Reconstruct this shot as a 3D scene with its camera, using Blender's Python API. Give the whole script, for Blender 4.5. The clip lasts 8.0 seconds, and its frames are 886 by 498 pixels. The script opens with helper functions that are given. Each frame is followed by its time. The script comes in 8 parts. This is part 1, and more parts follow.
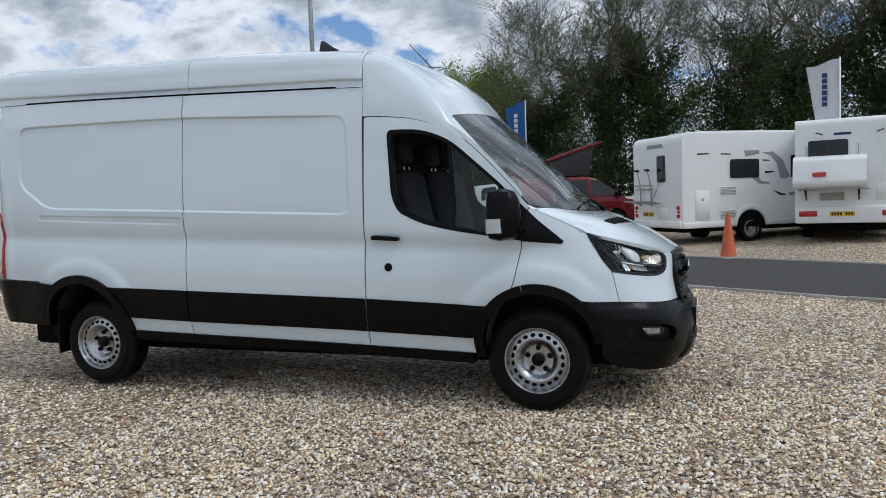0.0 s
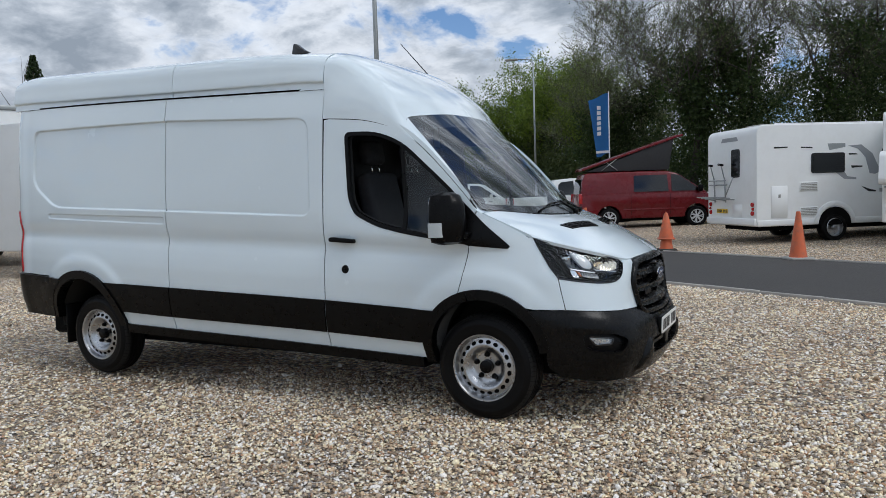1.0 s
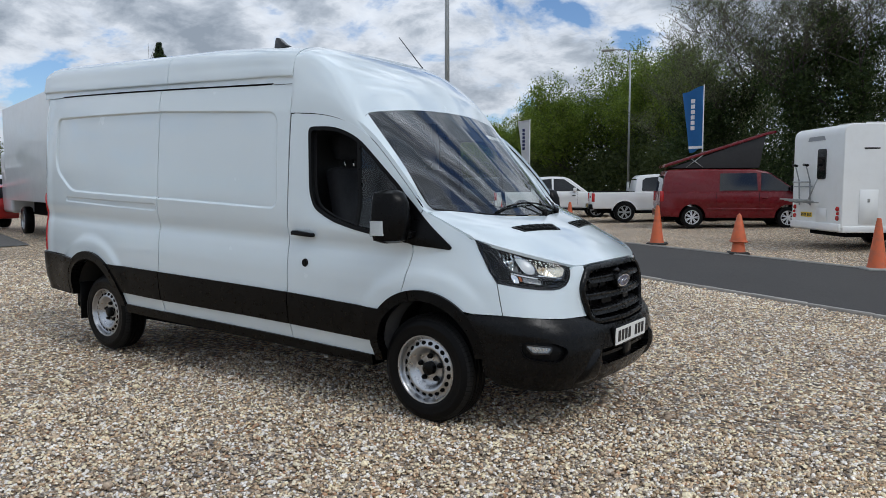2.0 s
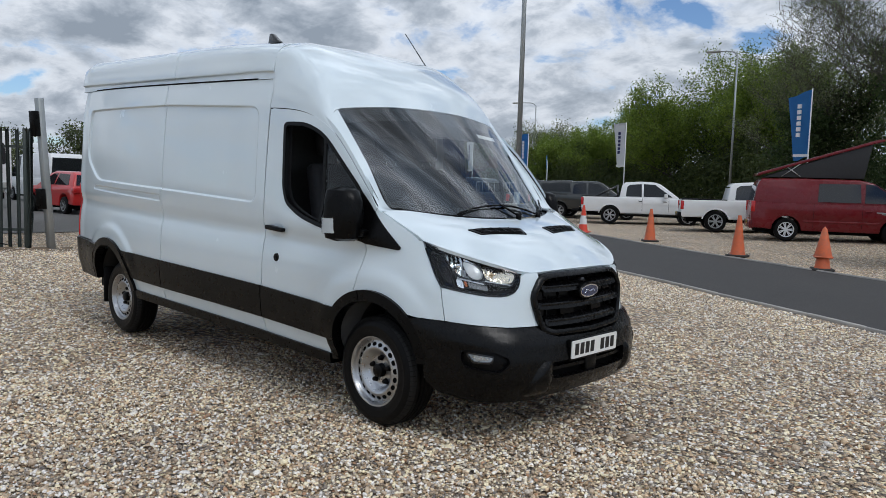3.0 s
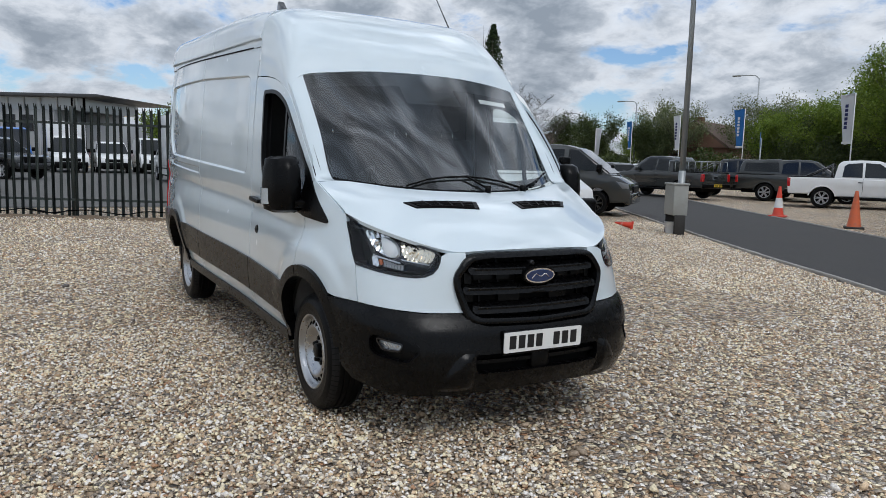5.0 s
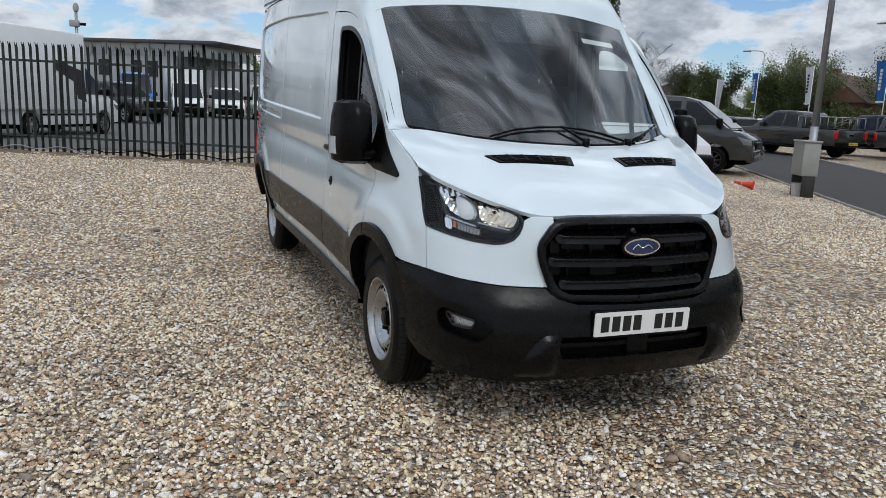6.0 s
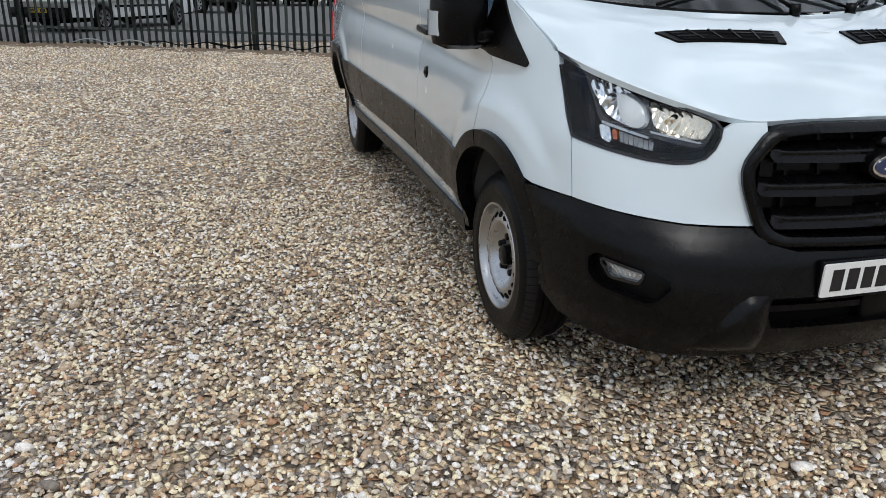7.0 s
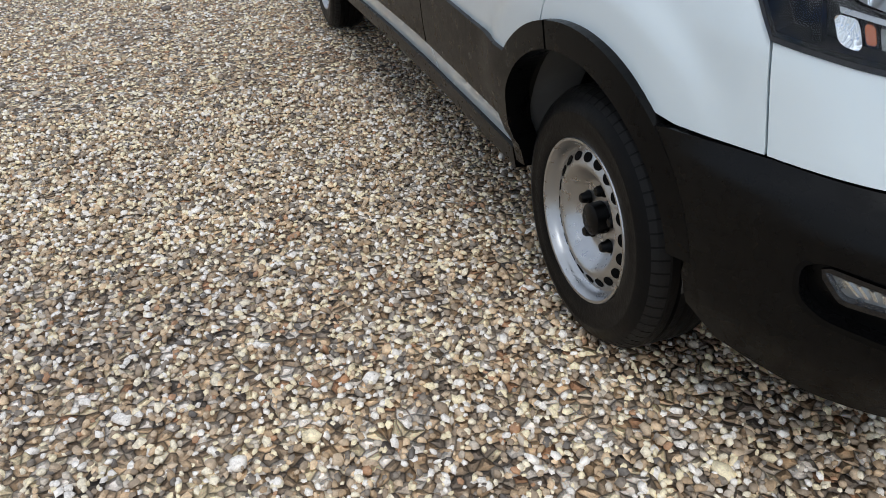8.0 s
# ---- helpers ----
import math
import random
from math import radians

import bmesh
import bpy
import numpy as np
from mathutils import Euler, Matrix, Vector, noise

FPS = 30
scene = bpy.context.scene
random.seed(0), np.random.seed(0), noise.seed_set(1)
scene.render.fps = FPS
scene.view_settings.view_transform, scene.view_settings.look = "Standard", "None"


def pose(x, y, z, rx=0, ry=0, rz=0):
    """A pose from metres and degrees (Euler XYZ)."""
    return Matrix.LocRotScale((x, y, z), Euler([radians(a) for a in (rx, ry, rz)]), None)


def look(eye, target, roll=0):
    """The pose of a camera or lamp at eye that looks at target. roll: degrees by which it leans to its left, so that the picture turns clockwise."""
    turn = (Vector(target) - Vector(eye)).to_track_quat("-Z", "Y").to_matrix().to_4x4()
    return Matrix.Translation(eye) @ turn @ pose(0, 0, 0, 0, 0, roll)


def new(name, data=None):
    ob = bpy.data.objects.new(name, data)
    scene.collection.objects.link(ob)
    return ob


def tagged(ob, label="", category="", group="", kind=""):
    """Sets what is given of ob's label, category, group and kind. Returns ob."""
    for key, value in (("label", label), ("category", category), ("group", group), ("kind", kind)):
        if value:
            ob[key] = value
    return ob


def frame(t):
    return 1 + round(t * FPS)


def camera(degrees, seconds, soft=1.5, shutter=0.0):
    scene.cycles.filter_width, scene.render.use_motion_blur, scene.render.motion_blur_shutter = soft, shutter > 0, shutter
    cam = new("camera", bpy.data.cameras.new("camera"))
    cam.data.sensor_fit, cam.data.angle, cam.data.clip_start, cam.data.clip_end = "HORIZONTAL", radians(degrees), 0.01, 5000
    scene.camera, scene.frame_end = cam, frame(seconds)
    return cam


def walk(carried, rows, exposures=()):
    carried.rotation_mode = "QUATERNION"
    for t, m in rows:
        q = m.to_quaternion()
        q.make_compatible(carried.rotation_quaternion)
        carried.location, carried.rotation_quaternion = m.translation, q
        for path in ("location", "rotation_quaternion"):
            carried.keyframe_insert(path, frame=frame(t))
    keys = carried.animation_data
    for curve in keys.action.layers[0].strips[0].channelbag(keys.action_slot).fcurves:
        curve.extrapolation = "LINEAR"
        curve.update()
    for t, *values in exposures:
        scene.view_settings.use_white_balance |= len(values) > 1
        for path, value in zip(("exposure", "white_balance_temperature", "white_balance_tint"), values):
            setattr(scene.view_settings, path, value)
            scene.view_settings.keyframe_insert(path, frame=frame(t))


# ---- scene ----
cam = camera(61.6, 8.0, soft=0.4)
PATH = [
    (0, (1.088, -5.829, 1.47), (0.42, -3.949, 1.335), -2.1),
    (0.5, (1.579, -5.656, 1.481), (0.78, -3.827, 1.348), -2.2),
    (1, (2.006, -5.368, 1.506), (1.09, -3.597, 1.36), -1.9),
    (1.5, (2.45, -5.097, 1.502), (1.419, -3.39, 1.344), -1.1),
    (1.7, (2.62, -4.977, 1.527), (1.54, -3.301, 1.362), -0.7),
    (2.8, (3.365, -4.187, 1.559), (2.037, -2.701, 1.391), 1.4),
    (3, (3.501, -4.057, 1.551), (2.133, -2.609, 1.38), 1.7),
    (3.5, (3.775, -3.645, 1.543), (2.304, -2.3, 1.375), 1.7),
    (4, (4.014, -3.255, 1.54), (2.444, -2.028, 1.363), 1.3),
    (4.2, (4.077, -3.091, 1.515), (2.473, -1.911, 1.328), 1.2),
    (5.3, (4.183, -2.293, 1.526), (2.422, -1.385, 1.257), 2.1),
    (5.5, (4.105, -2.217, 1.517), (2.32, -1.364, 1.222), 2.4),
    (6, (3.748, -2.102, 1.506), (1.925, -1.372, 1.129), 2.6),
    (6.5, (3.322, -1.986, 1.471), (1.481, -1.375, 0.982), 2.2),
    (7, (2.755, -1.975, 1.418), (0.942, -1.459, 0.75), 0.8),
    (7.5, (2.144, -1.899, 1.364), (0.405, -1.417, 0.502), -1.1),
    (8, (1.543, -1.822, 1.319), (-0.099, -1.315, 0.295), -2.6),
]
walk(cam, [(t, look(eye, target, roll)) for t, eye, target, roll in PATH],
     [(0.0, -0.12, 6150, 10), (4.0, -0.18, 6150, 10), (6.0, -0.14, 6250, 10), (7.5, 0.02, 6300, 10), (8.0, 0.04, 6250, 10)])

# ---------------------------------------------------------------- world and sun
SUN_EL, SUN_AZ = radians(52), radians(-8)           # the sun stands high ahead of the van, behind thin cloud
world = bpy.data.worlds.new("sky")
scene.world = world
world.use_nodes = True


def nd(tree, kind, **inputs):
    """A node with its inputs set by name or number."""
    n = tree.nodes.new(kind)
    for key, value in inputs.items():
        slot = int(key[1:]) if key[0] == "i" and key[1:].isdigit() else key.replace("_", " ")
        sock = n.inputs[slot]
        if isinstance(value, bpy.types.NodeSocket):
            tree.links.new(value, sock)
        else:
            sock.default_value = value
    return n


def mth(tree, op, a, b=0.0, c=0.0, clamp=False):
    n = tree.nodes.new("ShaderNodeMath")
    n.operation, n.use_clamp = op, clamp
    for i, v in enumerate((a, b, c)):
        if isinstance(v, bpy.types.NodeSocket):
            tree.links.new(v, n.inputs[i])
        else:
            n.inputs[i].default_value = v
    return n.outputs[0]


def mixc(tree, fac, a, b, blend="MIX"):
    n = tree.nodes.new("ShaderNodeMix")
    n.data_type, n.blend_type = "RGBA", blend
    for slot, v in ((0, fac), (6, a), (7, b)):
        if isinstance(v, bpy.types.NodeSocket):
            tree.links.new(v, n.inputs[slot])
        else:
            n.inputs[slot].default_value = v if slot == 0 or len(v) == 4 else (*v, 1)
    return n.outputs[2]


def ramp(tree, fac, stops):
    n = tree.nodes.new("ShaderNodeValToRGB")
    cr = n.color_ramp
    while len(cr.elements) < len(stops):
        cr.elements.new(0.5)
    for e, (p, c) in zip(cr.elements, stops):
        e.position = p
        e.color = (c, c, c, 1) if isinstance(c, (int, float)) else (*c, 1)
    tree.links.new(fac, n.inputs[0])
    return n.outputs[0]


def make_sky():
    t = world.node_tree
    t.nodes.clear()
    co = t.nodes.new("ShaderNodeTexCoord")
    sky = t.nodes.new("ShaderNodeTexSky")
    sky.sky_type, sky.sun_disc = "NISHITA", False
    sky.sun_elevation, sky.sun_rotation = SUN_EL, radians(90) - SUN_AZ
    sky.air_density, sky.dust_density, sky.ozone_density = 1.0, 0.6, 1.5
    sep = nd(t, "ShaderNodeSeparateXYZ", i0=co.outputs["Generated"])
    # a cloud layer overhead, seen flat towards the horizon
    den = mth(t, "MULTIPLY_ADD", mth(t, "MAXIMUM", sep.outputs[2], 0.0), 0.70, 0.27)
    px = mth(t, "DIVIDE", sep.outputs[0], den)
    py = mth(t, "DIVIDE", sep.outputs[1], den)
    pos = nd(t, "ShaderNodeCombineXYZ", i0=px, i1=py, i2=mth(t, "MULTIPLY", sep.outputs[2], 1.4)).outputs[0]
    big = nd(t, "ShaderNodeTexNoise", Vector=pos, Scale=2.7, Detail=9.0, Roughness=0.55, Distortion=0.2)
    cover = ramp(t, big.outputs[0], [(0.385, 0.0), (0.45, 0.9), (0.50, 1.0)])
    inner = nd(t, "ShaderNodeTexNoise", Vector=pos, Scale=5.0, Detail=8.0, Roughness=0.6, Distortion=0.25)
    thick = mth(t, "ADD", mth(t, "MULTIPLY", big.outputs[0], 0.55), mth(t, "MULTIPLY", inner.outputs[0], 0.45))
    tone = ramp(t, thick, [(0.41, (1.24, 1.24, 1.24)), (0.475, (1.04, 1.05, 1.07)), (0.535, (0.66, 0.70, 0.75)), (0.61, (0.36, 0.41, 0.47))])
    cloud = mixc(t, 1.0, tone, (14.2, 14.6, 15.0), "MULTIPLY")
    haze = ramp(t, sep.outputs[2], [(0.0, 0.6), (0.10, 0.22), (0.35, 0.0)])
    cloud = mixc(t, haze, cloud, (10.2, 10.8, 11.6))
    lift = ramp(t, sep.outputs[2], [(0.12, 0.59), (0.85, 0.86)])        # an overcast sky is brightest overhead
    cloud = mixc(t, 1.0, cloud, lift, "MULTIPLY")
    # torn cloud overhead: thin bright gaps between dark bellies
    drawn = nd(t, "ShaderNodeMapping", Vector=co.outputs["Generated"], Scale=(2.6, 0.8, 0.8))
    torn = nd(t, "ShaderNodeTexNoise", Vector=drawn.outputs[0], Scale=4.6, Detail=4.5, Roughness=0.55, Distortion=0.4)
    rags = ramp(t, torn.outputs[0], [(0.38, 0.32), (0.50, 0.85), (0.62, 1.75)])
    high = ramp(t, sep.outputs[2], [(0.42, 0.0), (0.70, 1.0)])
    cloud = mixc(t, high, cloud, mixc(t, 1.0, cloud, rags, "MULTIPLY"))
    blue = mixc(t, 1.0, sky.outputs[0], (1.0, 1.15, 1.35), "MULTIPLY")
    full = mixc(t, cover, blue, cloud)
    bg = nd(t, "ShaderNodeBackground", Color=full, Strength=0.092)
    out = t.nodes.new("ShaderNodeOutputWorld")
    t.links.new(bg.outputs[0], out.inputs[0])


make_sky()
sun = new("sun", bpy.data.lights.new("sun", "SUN"))
sun.data.energy, sun.data.angle, sun.data.color = 1.2, radians(24), (1.0, 0.965, 0.91)
sun.matrix_world = look((0, 0, 30), (-30 * math.cos(SUN_AZ) / math.tan(SUN_EL), -30 * math.sin(SUN_AZ) / math.tan(SUN_EL), 0))


# ---------------------------------------------------------------- materials
def material(name, base, rough=0.5, metal=0.0, coat=0.0, noise_scale=0.0, vary=0.0, bump=0.0, bump_scale=60.0, spec=0.5, trans=0.0, ior=1.45, alpha=1.0,
             dirt=None, dirt_scale=2.0, dirt_amount=0.0, per_piece=0.0, emit=0.0):
    m = bpy.data.materials.new(name)
    m.use_nodes = True
    t = m.node_tree
    p = t.nodes["Principled BSDF"]
    co = t.nodes.new("ShaderNodeTexCoord").outputs["Object"]
    col = (*base, 1)
    if vary:
        n1 = nd(t, "ShaderNodeTexNoise", Vector=co, Scale=noise_scale or 6.0, Detail=6.0, Roughness=0.6)
        f1 = mth(t, "MULTIPLY_ADD", n1.outputs[0], 2 * vary, 1 - vary)
        col = mixc(t, 1.0, col, nd(t, "ShaderNodeCombineColor", i0=f1, i1=f1, i2=f1).outputs[0], "MULTIPLY")
    if per_piece:
        r = t.nodes.new("ShaderNodeObjectInfo").outputs["Random"]
        f2 = mth(t, "MULTIPLY_ADD", r, 2 * per_piece, 1 - per_piece)
        col = mixc(t, 1.0, col, nd(t, "ShaderNodeCombineColor", i0=f2, i1=f2, i2=f2).outputs[0], "MULTIPLY")
    if dirt_amount:
        n3 = nd(t, "ShaderNodeTexNoise", Vector=co, Scale=dirt_scale, Detail=8.0, Roughness=0.68)
        fac = mth(t, "MULTIPLY", ramp(t, n3.outputs[0], [(0.45, 0.0), (0.68, 1.0)]), dirt_amount)
        col = mixc(t, fac, col, dirt or (0.2, 0.17, 0.13))
    if isinstance(col, tuple):
        p.inputs["Base Color"].default_value = col
    else:
        t.links.new(col, p.inputs["Base Color"])
    p.inputs["Roughness"].default_value, p.inputs["Metallic"].default_value = rough, metal
    p.inputs["Coat Weight"].default_value, p.inputs["Coat Roughness"].default_value = coat, 0.04
    p.inputs["Specular IOR Level"].default_value, p.inputs["IOR"].default_value = spec, ior
    p.inputs["Transmission Weight"].default_value, p.inputs["Alpha"].default_value = trans, alpha
    if emit:
        p.inputs["Emission Color"].default_value, p.inputs["Emission Strength"].default_value = (*base, 1), emit
    if vary and rough > 0.15:
        n4 = nd(t, "ShaderNodeTexNoise", Vector=co, Scale=(noise_scale or 6.0) * 3, Detail=4.0)
        t.links.new(mth(t, "MULTIPLY_ADD", n4.outputs[0], 0.25, rough - 0.125, clamp=True), p.inputs["Roughness"])
    if bump:
        n2 = nd(t, "ShaderNodeTexNoise", Vector=co, Scale=bump_scale, Detail=5.0, Roughness=0.6)
        b = nd(t, "ShaderNodeBump", Height=n2.outputs[0], Strength=bump, Distance=0.01)
        t.links.new(b.outputs[0], p.inputs["Normal"])
    return m


def glass(name, tint, clear=0.5, rough=0.02, ior=2.25):
    """Thin tinted glass: part clear, part mirror by its angle."""
    m = bpy.data.materials.new(name)
    m.use_nodes = True
    t = m.node_tree
    t.nodes.clear()
    see = nd(t, "ShaderNodeBsdfTransparent", Color=(*tint, 1))
    dark = nd(t, "ShaderNodeBsdfDiffuse", Color=(0.012, 0.014, 0.016, 1))
    body = nd(t, "ShaderNodeMixShader", i0=clear, i1=dark.outputs[0], i2=see.outputs[0])
    gloss = nd(t, "ShaderNodeBsdfGlossy", Color=(0.95, 0.97, 1.0, 1), Roughness=rough)
    facing = nd(t, "ShaderNodeLayerWeight", Blend=0.5).outputs["Facing"]
    r0 = ((ior - 1) / (ior + 1)) ** 2
    shine = mth(t, "MULTIPLY_ADD", mth(t, "POWER", facing, 5.0), 1 - r0, r0, clamp=True)
    mix = nd(t, "ShaderNodeMixShader", i0=shine, i1=body.outputs[0], i2=gloss.outputs[0])
    out = t.nodes.new("ShaderNodeOutputMaterial")
    t.links.new(mix.outputs[0], out.inputs[0])
    return m


def gravel_colours(t, rnd):
    """Mixed flint gravel: cream, buff, grey, brown, a few rust and slate stones."""
    n = t.nodes.new("ShaderNodeValToRGB")
    n.color_ramp.interpolation = "CONSTANT"
    stops = [(0.0, (0.680, 0.585, 0.441)), (0.12, (0.462, 0.386, 0.296)), (0.24, (0.816, 0.745, 0.605)), (0.34, (0.326, 0.273, 0.214)), (0.45, (0.571, 0.459, 0.321)),
             (0.55, (0.258, 0.239, 0.220)), (0.63, (0.653, 0.599, 0.517)), (0.72, (0.408, 0.313, 0.208)), (0.80, (0.820, 0.820, 0.731)), (0.87, (0.449, 0.432, 0.403)),
             (0.945, (0.440, 0.262, 0.155)), (0.965, (0.177, 0.173, 0.176))]
    cr = n.color_ramp
    while len(cr.elements) < len(stops):
        cr.elements.new(0.5)
    for e, (p, c) in zip(cr.elements, stops):
        g = 0.25 * c[0] + 0.65 * c[1] + 0.10 * c[2]
        e.position, e.color = p, tuple(min(0.80, 1.12 * (g / 0.45) ** 0.42 * (0.86 * v + 0.14 * g) * k) for v, k in zip(c, (1.05, 1.0, 0.945))) + (1,)
    t.links.new(rnd, n.inputs[0])
    return n.outputs[0]


def gravel_material():
    m = bpy.data.materials.new("gravel")
    m.use_nodes = True
    t = m.node_tree
    p = t.nodes["Principled BSDF"]
    co = t.nodes.new("ShaderNodeTexCoord").outputs["Object"]
    warp = nd(t, "ShaderNodeTexNoise", Vector=co, Scale=30.0, Detail=2.0)
    pos = mixc(t, 0.012, co, warp.outputs[1], "ADD")
    cells = nd(t, "ShaderNodeTexVoronoi", Vector=pos, Scale=30.0, Randomness=1.0)
    cells.voronoi_dimensions = "2D"
    gap = nd(t, "ShaderNodeTexVoronoi", Vector=pos, Scale=30.0, Randomness=1.0)
    gap.voronoi_dimensions, gap.feature = "2D", "DISTANCE_TO_EDGE"
    one = nd(t, "ShaderNodeSeparateColor", i0=cells.outputs["Color"])
    col = gravel_colours(t, one.outputs[0])
    broad = nd(t, "ShaderNodeTexNoise", Vector=co, Scale=0.55, Detail=5.0, Roughness=0.6)
    col = mixc(t, 1.0, col, ramp(t, broad.outputs[0], [(0.3, (0.84, 0.83, 0.84)), (0.7, (1.13, 1.10, 1.04))]), "MULTIPLY")
    col = mixc(t, 1.0, col, (1.26, 1.15, 1.03), "MULTIPLY")
    mid = nd(t, "ShaderNodeTexNoise", Vector=co, Scale=15.0, Detail=5.0, Roughness=0.8)
    col = mixc(t, 1.0, col, ramp(t, mid.outputs[0], [(0.36, 0.52), (0.64, 1.46)]), "MULTIPLY")
    # shade between the pebbles, painted as dark rims in the colour
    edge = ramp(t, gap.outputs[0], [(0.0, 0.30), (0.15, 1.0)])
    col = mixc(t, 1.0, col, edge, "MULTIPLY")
    t.links.new(col, p.inputs["Base Color"])
    p.inputs["Roughness"].default_value = 0.75
    h = mth(t, "ADD", ramp(t, gap.outputs[0], [(0.0, 0.0), (0.35, 1.0)]), mth(t, "MULTIPLY", one.outputs[1], 0.9))
    b = nd(t, "ShaderNodeBump", Height=h, Strength=1.0, Distance=0.02)
    t.links.new(b.outputs[0], p.inputs["Normal"])
    return m


def stone_material():
    m = bpy.data.materials.new("flint_stone")
    m.use_nodes = True
    t = m.node_tree
    p = t.nodes["Principled BSDF"]
    rnd = t.nodes.new("ShaderNodeNewGeometry").outputs["Random Per Island"]
    co = t.nodes.new("ShaderNodeTexCoord").outputs["Object"]
    col = gravel_colours(t, rnd)
    n = nd(t, "ShaderNodeTexNoise", Vector=co, Scale=75.0, Detail=6.0, Roughness=0.75)
    col = mixc(t, 1.0, col, ramp(t, n.outputs[0], [(0.30, (0.64, 0.59, 0.54)), (0.52, (1.16, 1.11, 1.04)), (0.72, (1.48, 1.41, 1.32))]), "MULTIPLY")
    broad = nd(t, "ShaderNodeTexNoise", Vector=co, Scale=0.55, Detail=5.0, Roughness=0.6)
    col = mixc(t, 1.0, col, ramp(t, broad.outputs[0], [(0.3, (0.84, 0.83, 0.84)), (0.7, (1.13, 1.10, 1.04))]), "MULTIPLY")
    t.links.new(col, p.inputs["Base Color"])
    p.inputs["Roughness"].default_value = 0.62
    return m


def asphalt_material():
    m = bpy.data.materials.new("asphalt")
    m.use_nodes = True
    t = m.node_tree
    p = t.nodes["Principled BSDF"]
    co = t.nodes.new("ShaderNodeTexCoord").outputs["Object"]
    grain = nd(t, "ShaderNodeTexNoise", Vector=co, Scale=140.0, Detail=4.0, Roughness=0.7)
    patch = nd(t, "ShaderNodeTexNoise", Vector=co, Scale=0.7, Detail=6.0, Roughness=0.6)
    col = mixc(t, patch.outputs[0], (0.034, 0.032, 0.031), (0.054, 0.050, 0.047))
    col = mixc(t, 1.0, col, ramp(t, grain.outputs[0], [(0.3, 0.65), (0.7, 1.4)]), "MULTIPLY")
    t.links.new(col, p.inputs["Base Color"])
    p.inputs["Roughness"].default_value = 0.82
    b = nd(t, "ShaderNodeBump", Height=grain.outputs[0], Strength=0.5, Distance=0.006)
    t.links.new(b.outputs[0], p.inputs["Normal"])
    return m


def leaf_material(name, lo, hi):
    m = bpy.data.materials.new(name)
    m.use_nodes = True
    t = m.node_tree
    p = t.nodes["Principled BSDF"]
    rnd = t.nodes.new("ShaderNodeNewGeometry").outputs["Random Per Island"]
    col = mixc(t, rnd, lo, hi)
    t.links.new(col, p.inputs["Base Color"])
    p.inputs["Roughness"].default_value = 0.6
    lit = nd(t, "ShaderNodeBsdfTranslucent", Color=mixc(t, 1.0, col, (1.25, 1.35, 0.8), "MULTIPLY"))
    both = nd(t, "ShaderNodeMixShader", i0=0.4, i1=p.outputs[0], i2=lit.outputs[0])
    t.links.new(both.outputs[0], t.nodes["Material Output"].inputs[0])
    return m


M_GRAVEL, M_STONE, M_ROAD = gravel_material(), stone_material(), asphalt_material()
M_WHITE = material("white_paint", (0.665, 0.748, 0.788), 0.22, coat=1.0, spec=0.5, noise_scale=1.5, vary=0.02)
M_PLASTIC = material("black_plastic", (0.0018, 0.0018, 0.002), 0.30, noise_scale=8, vary=0.15, bump=0.05, bump_scale=500, spec=0.17, dirt=(0.010, 0.0095, 0.009), dirt_scale=4, dirt_amount=0.15)
M_GRILLE = material("satin_black_plastic", (0.0015, 0.0015, 0.0017), 0.27, noise_scale=8, vary=0.1, bump=0.04, bump_scale=500, spec=0.26)
M_GLOSSBLACK = material("gloss_black", (0.005, 0.005, 0.006), 0.18, coat=0.4)
M_RUBBER = material("tyre_rubber", (0.0035, 0.0035, 0.0038), 0.42, spec=0.15, noise_scale=14, vary=0.25, bump=0.15, bump_scale=120, dirt=(0.009, 0.0085, 0.008), dirt_scale=9, dirt_amount=0.25)
M_TREAD = material("dusty_tread_rubber", (0.012, 0.0118, 0.0115), 0.55, spec=0.25, noise_scale=20, vary=0.3, bump=0.2, bump_scale=150)
M_STEEL = material("silver_wheel_steel", (0.46, 0.47, 0.485), 0.30, metal=1.0, noise_scale=12, vary=0.03)
M_CHROME = material("bright_chrome", (0.85, 0.86, 0.87), 0.10, metal=1.0)
# near-black for undersides and openings, their shade put into the colour
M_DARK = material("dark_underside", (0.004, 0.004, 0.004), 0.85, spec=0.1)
M_GALV = material("galvanised_steel", (0.36, 0.38, 0.38), 0.5, metal=0.7, noise_scale=5, vary=0.15)
M_GREY = material("grey_cabinet_paint", (0.34, 0.345, 0.32), 0.55, noise_scale=3, vary=0.1, dirt_amount=0.3)
M_FENCE = material("dark_green_fence_paint", (0.034, 0.045, 0.042), 0.5, noise_scale=4, vary=0.3, dirt=(0.10, 0.10, 0.085), dirt_amount=0.25, per_piece=0.2)
M_CONCRETE = material("concrete_edging", (0.36, 0.34, 0.31), 0.85, noise_scale=7, vary=0.2, bump=0.4, bump_scale=80, per_piece=0.12)
M_CONE = material("orange_cone_plastic", (0.62, 0.13, 0.045), 0.5, noise_scale=5, vary=0.12, dirt=(0.18, 0.11, 0.08), dirt_scale=6, dirt_amount=0.5)
M_CONE_RED = material("red_cone_plastic", (0.66, 0.06, 0.03), 0.45, noise_scale=5, vary=0.1, dirt_amount=0.2)
M_BAND = material("white_reflective_band", (0.75, 0.75, 0.73), 0.4, noise_scale=8, vary=0.08)
M_BLACKBASE = material("black_rubber_base", (0.035, 0.033, 0.03), 0.8, noise_scale=9, vary=0.3)
